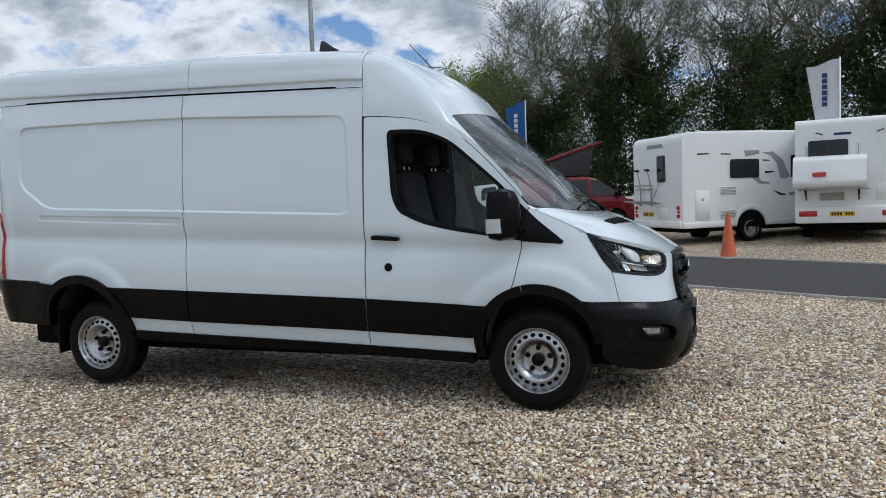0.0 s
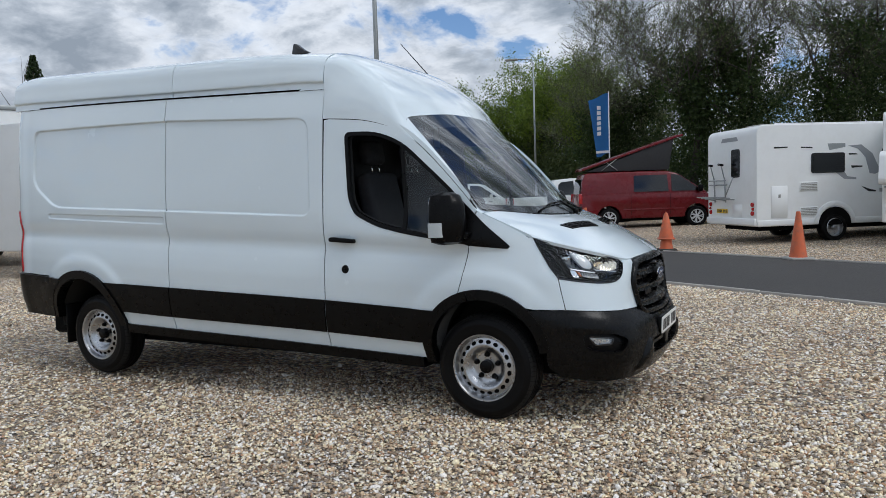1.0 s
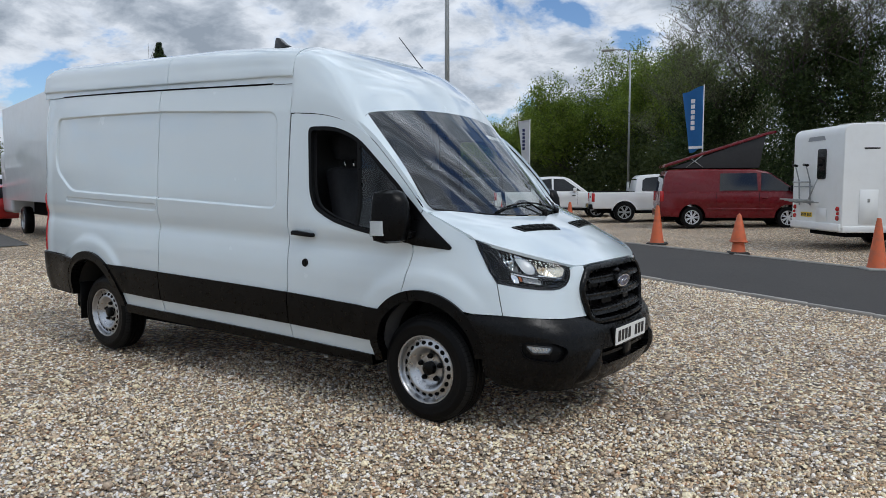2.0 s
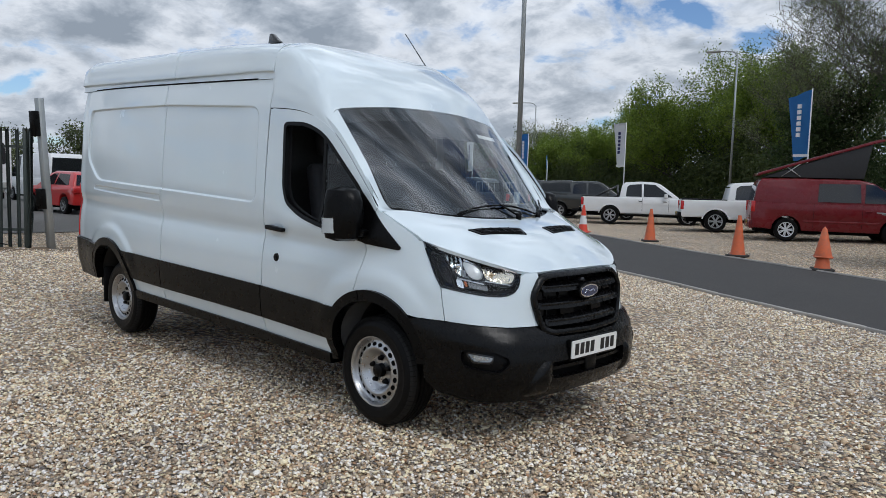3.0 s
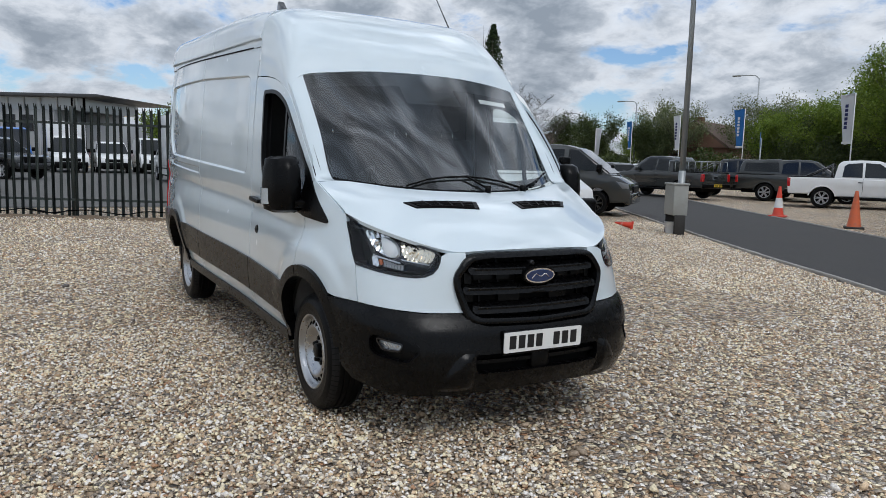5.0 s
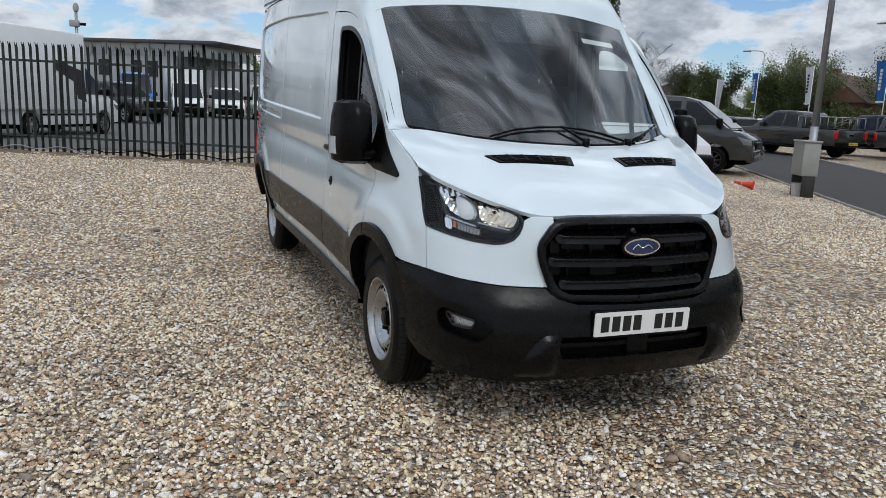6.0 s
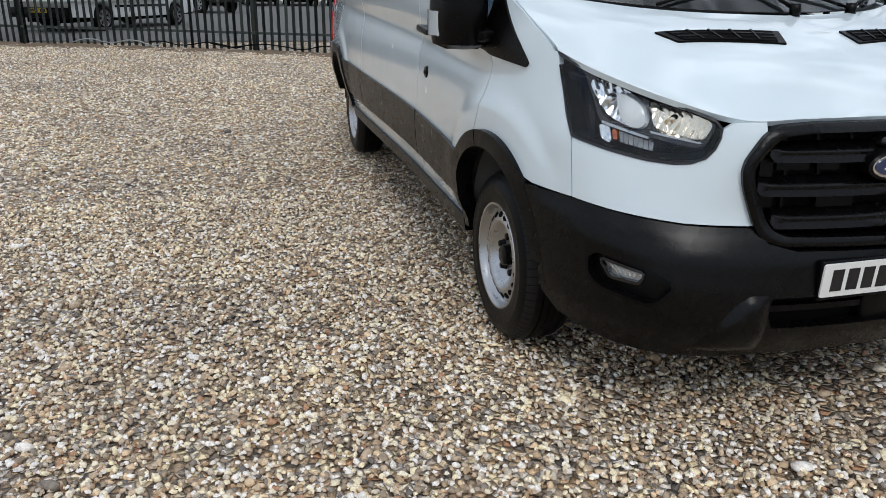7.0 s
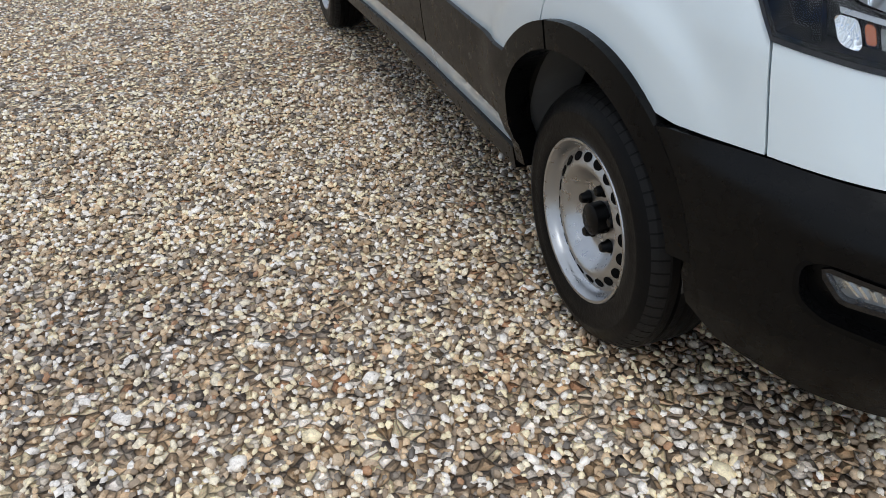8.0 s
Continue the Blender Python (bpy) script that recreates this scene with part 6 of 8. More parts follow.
    part("rear_bumper", box(-1.33, -1.14, -0.86, 0.86, 0.50, 0.68, 0.03, 2), M_GALV if paint is M_SILVER else M_PLASTIC, t)
    part("front_bumper", box(3.95, 4.18, -0.88, 0.88, 0.46, 0.72, 0.05, 2), paint, t)
    part("grille", box(4.0, 4.13, -0.55, 0.55, 0.72, 1.0, 0.03, 2), M_PLASTIC, t)
    part("underbody", box(-1.0, 3.9, -0.6, 0.6, 0.34, 0.52), M_DARK, t)
    if back:
        number_plate(t, (-1.338, 0, 0.62), 180, yellow)
    if bed_frame:
        f = new(bed_frame)
        f.parent = t
        if bed_frame == "ladder_rack":
            for y in (-0.86, 0.86):
                part("rail", rod((-1.1, y, 1.62), (0.60, y, 1.62), 0.02), M_GALV, f)
                for k in range(6):
                    part("upright", rod((-1.1 + 0.34 * k, y, 1.17), (-1.1 + 0.34 * k, y, 1.62), 0.016), M_GALV, f)
            for k in range(3):
                part("cross_bar", rod((-1.1 + 0.85 * k, -0.86, 1.62), (-1.1 + 0.85 * k, 0.86, 1.62), 0.018), M_GALV, f)
        else:
            for y in (-0.80, 0.80):
                part("hoop", rod((0.30, y, 1.16), (0.28, y * 0.82, 1.66), 0.035), M_BLACKCAR, f)
                part("stay", rod((-0.65, y, 1.16), (0.28, y * 0.82, 1.64), 0.030), M_BLACKCAR, f)
            part("hoop_top", rod((0.28, -0.66, 1.66), (0.28, 0.66, 1.66), 0.035), M_BLACKCAR, f)
    if canopy:
        c = [(-1.16, 1.15), (-1.02, 1.66), (-0.9, 1.78), (0.62, 1.84), (0.70, 1.15)]
        part("canopy", leaning(c, 0.88, 0.72, 1.15, 1.84, 0.05), paint, t)
        for s in (-1, 1):
            part("canopy_window", side_pane([(-0.92, 1.28), (-0.84, 1.66), (0.50, 1.70), (0.55, 1.28)], 0.88, 0.72, 1.15, 1.84, s), M_DARKGLASS, t)
        part("canopy_rear_window", cross_pane(-1.145, 1.24, -1.04, 1.64, 0.74, 0.64), M_DARKGLASS, t)
    return t


def van_body(name, label, at, turn, paint, tall=1.96, wb=3.0, rim=None, r=0.34, side_glass=True, group="", category="van", nose=0.95, tail=1.0, bumper=None, roof_paint=None):
    """A mid-size van with a short bonnet; its rear axle stands at the given place."""
    t = thing(name, label, category, set_down(*at), turn, group)
    W, xf = 0.95, wb + nose
    belt = 1.18
    top = [(-tail, 0.55), (-tail - 0.04, 0.75), (-tail, belt), (wb + 0.10, belt), (wb + 0.62, 1.06), (xf - 0.05, 0.90), (xf, 0.72), (xf + 0.01, 0.55)]
    part("body", prism(with_arches(top, wb, 0.0, r + 0.07, 0.34, xf - 0.04, -tail + 0.02), -W, W, 0.05), paint, t)
    cab = [(-tail + 0.02, belt - 0.03), (-tail + 0.10, tall - 0.25), (-tail + 0.22, tall - 0.02), (0.3, tall), (wb - 1.0, tall - 0.01), (wb - 0.62, tall - 0.10), (wb + 0.42, belt - 0.06)]
    part("cabin", leaning(cab, 0.94, 0.76, belt, tall, 0.06), roof_paint or paint, t)
    for s in (-1, 1):
        part("window", side_pane([(wb - 0.86, belt + 0.06), (wb - 0.84, tall - 0.14), (wb - 0.58, tall - 0.16), (wb + 0.20, belt + 0.05)], 0.94, 0.76, belt, tall, s), M_DARKGLASS, t)
        if side_glass:
            part("window", side_pane([(wb - 2.15, belt + 0.06), (wb - 2.12, tall - 0.15), (wb - 0.98, tall - 0.14), (wb - 0.96, belt + 0.06)], 0.94, 0.76, belt, tall, s), M_DARKGLASS, t)
        for x in (wb - 0.91, wb - 2.25):
            part("door_gap", box(x - 0.005, x + 0.005, s * W - 0.004, s * W + 0.004, 0.45, belt), M_DARK, t)
        part("door_handle", box(wb - 0.82, wb - 0.66, min(s * W, s * (W + 0.03)), max(s * W, s * (W + 0.03)), 0.98, 1.015, 0.008, 1), paint, t)
        part("rub_strip", box(0.45, wb - 0.45, min(s * W, s * (W + 0.012)), max(s * W, s * (W + 0.012)), 0.60, 0.66, 0.004, 1), M_PLASTIC if bumper else paint, t)
        part("wing_mirror", box(wb + 0.02, wb + 0.16, min(s * 0.95, s * 1.15), max(s * 0.95, s * 1.15), belt + 0.02, belt + 0.24, 0.03, 2), M_PLASTIC, t)
        part("tail_lamp", box(-tail - 0.045, -tail + 0.08, min(s * 0.80, s * 0.965), max(s * 0.80, s * 0.965), 0.88, 1.22, 0.02, 2), M_LENS_RED, t, "red tail lamp")
        hl = prism([(xf - 0.42, 0.98), (xf - 0.05, 0.90), (xf - 0.02, 0.76), (xf - 0.22, 0.76)], s * 0.60, s * (W + 0.008), 0.02, 2)
        part("headlamp", hl, M_FARLAMP, t, "clear headlamp")
        for x in (0.0, wb):
            plain_wheel(t, (x, s * 0.84, r), s, r, 7, rim or M_STEEL, 0.22)
    part("windscreen", cross_pane(wb + 0.36, belt - 0.01, wb - 0.55, tall - 0.13, 0.86, 0.74), M_DARKGLASS, t)
    part("rear_screen", cross_pane(-tail + 0.035, belt + 0.04, -tail + 0.11, tall - 0.22, 0.80, 0.70), M_DARKGLASS, t)
    part("front_bumper", box(xf - 0.16, xf + 0.05, -0.90, 0.90, 0.32, 0.64, 0.06, 3), bumper or paint, t)
    part("rear_bumper", box(-tail - 0.08, -tail + 0.08, -0.92, 0.92, 0.36, 0.62, 0.04, 2), bumper or paint, t)
    part("grille", box(xf - 0.10, xf + 0.035, -0.50, 0.50, 0.66, 0.84, 0.03, 2), M_PLASTIC, t)
    part("underbody", box(-tail + 0.15, xf - 0.2, -0.6, 0.6, 0.24, 0.5), M_DARK, t)
    number_plate(t, (-tail - 0.082, 0, 0.55), 180, True)
    return t


def small_car(label, at, turn, paint, group=""):
    t = thing("car", label, "car", set_down(*at), turn, group)
    top = [(-0.78, 0.55), (-0.82, 0.80), (-0.72, 0.98), (2.2, 0.98), (3.05, 0.92), (3.35, 0.72), (3.38, 0.5)]
    part("body", prism(with_arches(top, 2.6, 0.0, 0.37, 0.28, 3.34, -0.76), -0.88, 0.88, 0.05), paint, t)
    cab = [(-0.70, 0.95), (-0.45, 1.40), (-0.2, 1.50), (1.1, 1.52), (1.45, 1.44), (2.35, 0.95)]
    part("cabin", leaning(cab, 0.85, 0.62, 0.97, 1.5, 0.05), paint, t)
    for s in (-1, 1):
        part("window", side_pane([(-0.30, 1.03), (-0.12, 1.40), (0.72, 1.43), (0.76, 1.03)], 0.85, 0.62, 0.97, 1.5, s), M_DARKGLASS, t)
        part("window", side_pane([(0.84, 1.03), (0.82, 1.43), (1.20, 1.42), (1.95, 1.03)], 0.85, 0.62, 0.97, 1.5, s), M_DARKGLASS, t)
        part("tail_lamp", box(-0.84, -0.66, min(s * 0.62, s * 0.89), max(s * 0.62, s * 0.89), 0.74, 0.94, 0.03, 2), M_LENS_RED, t)
        part("headlamp", box(3.05, 3.36, min(s * 0.50, s * 0.86), max(s * 0.50, s * 0.86), 0.66, 0.80, 0.03, 2), M_FARLAMP, t)
        for x in (0.0, 2.6):
            plain_wheel(t, (x, s * 0.78, 0.31), s, 0.31, 5, None, 0.2)
    part("windscreen", cross_pane(2.22, 1.02, 1.50, 1.42, 0.76, 0.62), M_DARKGLASS, t)
    part("rear_screen", cross_pane(-0.67, 1.02, -0.46, 1.38, 0.72, 0.60), M_DARKGLASS, t)
    part("underbody", box(-0.6, 3.2, -0.6, 0.6, 0.2, 0.5), M_DARK, t)
    return t


def roof_tent(parent):
    """The raised roof of the camper: hinged at the back, high at the front."""
    w = new("pop_up_roof")
    w.parent = parent
    roof = [(-0.90, 2.00), (-0.88, 2.10), (2.42, 3.16), (2.62, 3.18), (2.60, 3.10), (2.40, 3.06)]
    part("roof_lid", prism(roof, -0.72, 0.72, 0.02), M_RED, w, "dark red raised roof lid")
    part("canvas", prism([(-0.70, 1.98), (2.30, 3.06), (2.12, 1.98)], -0.68, 0.68, 0.01), M_TENT, w, "charcoal canvas sides")
    for s in (-1, 1):
        part("strut", rod((-0.2, s * 0.70, 2.0), (0.35, s * 0.70, 2.42), 0.015), M_GALV, w)
        part("strut", rod((0.35, s * 0.70, 2.0), (-0.05, s * 0.70, 2.30), 0.015), M_GALV, w)


def rounded_box(x0, x1, w, z0, z1, r_roof, r_ends, mat, parent, name="body", label=""):
    """A coachbuilt box with a rounded roof and ends."""
    out = rounded([(x0, z0), (x0, z1), (x1, z1), (x1, z0)], [0.03, r_ends, r_ends, 0.03], 6)
    bm = prism(out, -w, w, 0.0)
    es = [e for e in bm.edges if all(abs(abs(v.co.y) - w) < 1e-5 for v in e.verts) and e.verts[0].co.y * e.verts[1].co.y > 0]
    bmesh.ops.bevel(bm, geom=es, offset=r_roof, segments=4, profile=0.5, affect="EDGES", clamp_overlap=True)
    return part(name, shade(bm, 50), mat, parent, label)


def framed_window(parent, x0, x1, z0, z1, y, s, r=0.06):
    f = new("window")
    f.parent = parent
    o = rounded([(x0, z0), (x1, z0), (x1, z1), (x0, z1)], r, 3)
    part("window_frame", prism(o, s * (y - 0.01), s * (y + 0.022)), M_GLOSSBLACK, f)
    i = rounded([(x0 + 0.05, z0 + 0.05), (x1 - 0.05, z0 + 0.05), (x1 - 0.05, z1 - 0.05), (x0 + 0.05, z1 - 0.05)], r * 0.8, 3)
    part("pane", prism(i, s * (y + 0.02), s * (y + 0.03)), M_DARKGLASS, f)


def build_motorhome_near():
    """The white coachbuilt motorhome with a bicycle rack at its back; the rear face at x = 0, heading along x."""
    t = thing("motorhome", "white coachbuilt motorhome with dark swoosh graphics and a rear cycle rack", "motorhome", set_down(-0.14, 14.72), 36)
    W = 1.14
    rounded_box(0.0, 5.6, W, 0.50, 2.84, 0.07, 0.24, M_CREAM, t)
    part("lower_skirt", box(0.02, 5.5, -W - 0.012, W + 0.012, 0.42, 0.58, 0.03, 2), M_CREAM, t)
    part("roof_rail", box(0.5, 5.0, -W + 0.02, -W + 0.08, 2.83, 2.87, 0.01, 1), M_CREAM, t)
    part("roof_light", box(0.6, 1.1, -0.3, 0.3, 2.83, 2.92, 0.03, 2), M_GREY, t)
    for s in (-1, 1):
        framed_window(t, 1.42, 2.30, 1.66, 2.14, W, s)
        framed_window(t, 3.30, 4.60, 1.62, 2.22, W, s)
        part("service_hatch", box(0.38, 0.80, min(s * W, s * (W + 0.012)), max(s * W, s * (W + 0.012)), 0.62, 1.38, 0.005, 1), M_CREAM, t)
        part("hatch_lock", box(0.56, 0.62, min(s * W, s * (W + 0.018)), max(s * W, s * (W + 0.018)), 1.10, 1.18, 0.005, 1), M_GREY, t)
        for z in (0.64, 1.24):
            v = new("fridge_vent")
            v.parent = t
            part("vent_frame", box(1.12, 1.60, min(s * W, s * (W + 0.014)), max(s * W, s * (W + 0.014)), z, z + 0.22, 0.006, 1), M_CREAM, v)
            for k in range(5):
                part("slat", box(1.15, 1.57, min(s * W, s * (W + 0.02)), max(s * W, s * (W + 0.02)), z + 0.025 + k * 0.038, z + 0.045 + k * 0.038), M_GREY, v)
        # swoosh graphics, plain shapes
        for nm, pts, mat in (("swoosh", [(2.05, 1.68), (2.30, 1.50), (2.62, 1.48), (2.62, 1.53), (2.38, 1.56), (2.30, 1.68)], M_CLAD), ("swoosh", [(2.40, 2.30), (2.75, 2.32), (3.05, 2.10), (3.28, 1.66), (3.12, 1.60), (2.98, 1.62), (2.86, 2.02), (2.66, 2.22)], M_CLAD),
                             ("stripe", [(0.45, 2.27), (0.80, 2.28), (0.80, 2.31), (0.45, 2.31)], M_INK), ("stripe", [(1.15, 2.27), (1.45, 2.26), (1.45, 2.29), (1.15, 2.30)], M_INK), ("stripe", [(2.75, 1.32), (2.95, 1.18), (3.15, 1.17), (3.15, 1.20), (2.98, 1.24)], M_INK),
                             ("lettering", [(3.25, 1.16), (3.95, 1.16), (3.95, 1.25), (3.25, 1.25)], M_CLAD), ("stripe", [(1.9, 2.20), (2.32, 2.27), (2.32, 2.36), (1.85, 2.36)], M_GALV), ("stripe", [(2.42, 2.08), (2.66, 2.08), (2.62, 2.11), (2.42, 2.12)], M_INK),
                             ("stripe", [(2.50, 1.76), (2.78, 1.78), (2.78, 1.81), (2.48, 1.82)], M_INK)):
            part(nm, prism(pts, s * (W + 0.0), s * (W + 0.005)), mat, t)
        part("wheel_arch", prism([(2.05 + 0.56 * math.cos(radians(a)), 0.42 + 0.56 * math.sin(radians(a))) for a in range(5, 176, 10)] + [(2.05 + 0.44 * math.cos(radians(a)), 0.42 + 0.44 * math.sin(radians(a))) for a in range(175, 4, -10)], s * (W - 0.05), s * (W + 0.03), 0.012, 2), M_CREAM, t)
        # near-black half disc painting the shade inside the wheel arch
        part("arch_dark", prism([(2.05 + 0.44 * math.cos(radians(a)), 0.40 + 0.44 * math.sin(radians(a))) for a in range(0, 181, 15)], s * (W - 0.06), s * (W + 0.0145)), M_DARK, t)
        plain_wheel(t, (2.05, s * (W - 0.10), 0.34), s, 0.34, 0)
        plain_wheel(t, (5.9, s * (W - 0.12), 0.34), s, 0.34, 0)
        for k, (y, z, r) in enumerate(((0.98, 0.95, 0.055), (0.98, 0.74, 0.055), (1.0, 0.845, 0.035))):
            l = part("rear_lamp", lathe([(0.001, -0.03), (r * 0.8, -0.03), (r, -0.02), (r, 0.02)], 16), M_LENS_RED, t, "round red lamp")
            l.matrix_basis = pose(-0.005, s * y, z, 0, 0, -90)
    f = new("window")
    f.parent = t
    part("window_frame", prism(rounded([(-0.42, 1.62), (-0.05, 1.62), (-0.05, 2.32), (-0.42, 2.32)], 0.07, 3), -0.022, 0.01, plane="yz"), M_GLOSSBLACK, f)
    part("pane", prism(rounded([(-0.38, 1.66), (-0.09, 1.66), (-0.09, 2.28), (-0.38, 2.28)], 0.05, 3), -0.030, -0.02, plane="yz"), M_DARKGLASS, f)
    part("badge_strip", prism([(-0.35, 2.52), (0.45, 2.52), (0.38, 2.62), (-0.28, 2.62)], -0.008, 0.01, plane="yz"), M_CLAD, t)
    part("rear_bumper", box(-0.06, 0.06, -W + 0.02, W - 0.02, 0.44, 0.62, 0.03, 2), M_CREAM, t)
    part("rear_hatch", box(-0.015, 0.01, -0.52, -0.05, 0.62, 0.95, 0.006, 1), M_CREAM, t)
    number_plate(t, (-0.012, 0.40, 0.78), 180, True)
    rack = new("cycle_rack")
    rack.parent = t
    for y in (0.20, 0.72):
        part("rack_upright", rod((-0.03, y, 1.0), (-0.06, y, 1.62), 0.018), M_GALV, rack)
        part("rack_arm", rod((-0.05, y, 1.05), (-0.38, y, 1.12), 0.016), M_GALV, rack)
        part("clamp_arm", rod((-0.06, y, 1.60), (-0.20, y - 0.08, 1.95), 0.014), M_GALV, rack)
        part("clamp_head", rod((-0.20, y - 0.16, 1.95), (-0.20, y + 0.04, 1.97), 0.03), M_PLASTIC, rack)
    for x, z in ((-0.12, 1.08), (-0.24, 1.11), (-0.36, 1.14), (-0.06, 1.45), (-0.10, 1.56)):
        part("rack_rail", rod((x, -0.35 if z < 1.2 else 0.08, z), (x, 1.05 if z < 1.2 else 0.95, z), 0.016), M_GALV, rack)
    part("rack_prop", rod((-0.36, -0.35, 1.14), (-0.30, -0.62, 1.62), 0.014), M_GALV, rack)
    cab = [(5.3, 0.5), (5.3, 2.1), (5.9, 2.2), (6.9, 1.35), (7.55, 1.15), (7.7, 0.5)]
    part("driving_cab", leaning(cab, 1.0, 0.85, 0.5, 2.2, 0.05), M_FAR_WHITE, t)
    part("underbody", box(0.3, 7.3, -0.8, 0.8, 0.30, 0.52), M_DARK, t)


def build_motorhome_far():
    """The second motorhome: its rear face with a roof box on a carrier."""
    t = thing("motorhome", "white motorhome with a white rear storage box and red lamps", "motorhome", set_down(4.25, 13.75), 80)
    W = 1.15
    rounded_box(0.0, 6.6, W, 0.46, 2.92, 0.09, 0.16, M_CREAM, t)
    f = new("window")
    f.parent = t
    part("window_frame", prism(rounded([(0.02, 2.02), (0.86, 2.02), (0.86, 2.42), (0.02, 2.42)], 0.06, 3), -0.02, 0.01, plane="yz"), M_GLOSSBLACK, f)
    part("pane", prism(rounded([(0.06, 2.06), (0.42, 2.06), (0.42, 2.38), (0.06, 2.38)], 0.05, 3), -0.028, -0.018, plane="yz"), M_DARKGLASS, f)
    part("pane", prism(rounded([(0.46, 2.06), (0.82, 2.06), (0.82, 2.38), (0.46, 2.38)], 0.05, 3), -0.028, -0.018, plane="yz"), M_DARKGLASS, f)
    bx = new("storage_box")
    bx.parent = t
    out = rounded([(-0.06, 1.38), (-0.06, 1.95), (-0.16, 2.06), (-0.44, 1.98), (-0.60, 1.42), (-0.52, 1.30), (-0.12, 1.30)], 0.08, 4)
    part("box_shell", prism(out, -0.36, 1.16, 0.06, 3), M_CREAM, bx, "white moulded storage box")
    part("box_badge", prism([(0.46, 1.56), (0.74, 1.56), (0.74, 1.66), (0.46, 1.66)], -0.60, -0.565, plane="yz"), M_BRIGHTRED, bx)
    for y in (-0.2, 0.9):
        part("carrier_arm", rod((-0.02, y, 1.02), (-0.52, y, 1.26), 0.02), M_PLASTIC, bx)
        part("carrier_upright", rod((-0.03, y, 1.0), (-0.05, y, 2.30), 0.018), M_GALV, bx)
    part("carrier_rail", rod((-0.5, -0.42, 1.26), (-0.5, 1.05, 1.26), 0.022), M_GALV, bx)
    part("rear_vent", box(-0.012, 0.01, 0.10, 0.62, 1.0, 1.18, 0.005, 1), M_GREY, t)
    part("rear_hatch", box(-0.012, 0.01, -1.0, -0.55, 0.98, 1.36, 0.006, 1), M_CREAM, t)
    part("rear_bumper", box(-0.09, 0.05, -W + 0.01, W - 0.01, 0.46, 0.86, 0.04, 3), M_CREAM, t)
    for s in (-1, 1):
        part("rear_lamp", box(-0.10, 0.0, min(s * 0.66, s * 1.06), max(s * 0.66, s * 1.06), 0.62, 0.76, 0.02, 2), M_LENS_RED, t, "red and white rear lamp")
        part("grab_handle", rod((-0.03, s * 0.55, 2.55), (-0.03, s * 0.70, 2.60), 0.012), M_PLASTIC, t)
        for x in (1.9, 5.6):
            plain_wheel(t, (x, s * 0.98, 0.34), s, 0.34, 0)
        framed_window(t, 2.6, 3.9, 1.6, 2.2, W, s)
    part("lettering", prism([(-0.04, 2.52), (0.32, 2.52), (0.32, 2.58), (-0.04, 2.58)], -0.005, 0.01, plane="yz"), M_FLAGDARK, t)
    number_plate(t, (-0.095, 0.14, 0.68), 180, True)
    part("underbody", box(0.2, 6.4, -0.8, 0.8, 0.28, 0.5), M_DARK, t)


def build_neighbour():
    """The white coachbuilt van parked beyond: an over-cab dome above a bonnet."""
    t = van_body("motorhome", "white coachbuilt motorhome with a rounded over-cab dome and black bumper", (-10.85, 5.5), 2, M_FAR_WHITE, 2.10, 3.2, bumper=M_PLASTIC, nose=1.0, side_glass=False, category="motorhome")
    t.matrix_world = t.matrix_world @ Matrix.Diagonal((1.1, 1.08, 1.12, 1))
    dome = spline([(-1.5, 1.90), (0.6, 1.92), (1.7, 1.94), (2.2, 2.02), (2.27, 2.16), (2.03, 2.46), (1.5, 2.72), (0.8, 2.84), (-1.5, 2.86)], 4)
    for s in (-1, 1):
        part("bumper_corner", box(3.72, 4.28, min(s * 0.45, s * 0.975), max(s * 0.45, s * 0.975), 0.30, 0.76, 0.08, 3), M_PLASTIC, t, "black plastic bumper corner")
    part("over_cab_dome", prism(dome, -1.08, 1.08, 0.09, 3), M_CREAM, t, "rounded white over-cab dome")
    rounded_box(-2.6, 1.6, 1.10, 0.5, 2.85, 0.08, 0.1, M_CREAM, t, "living_body")


def luton_van(label, at, turn, paint, cab_paint=None, group=""):
    t = van_body("box_van", label, at, turn, cab_paint or paint, 2.15, 3.3, tail=1.2, nose=0.9, side_glass=False, group=group, category="van", bumper=M_PLASTIC)
    part("box_body", box(-1.7, 2.3, -1.06, 1.06, 0.75, 3.0, 0.05, 2), paint, t)
    return t


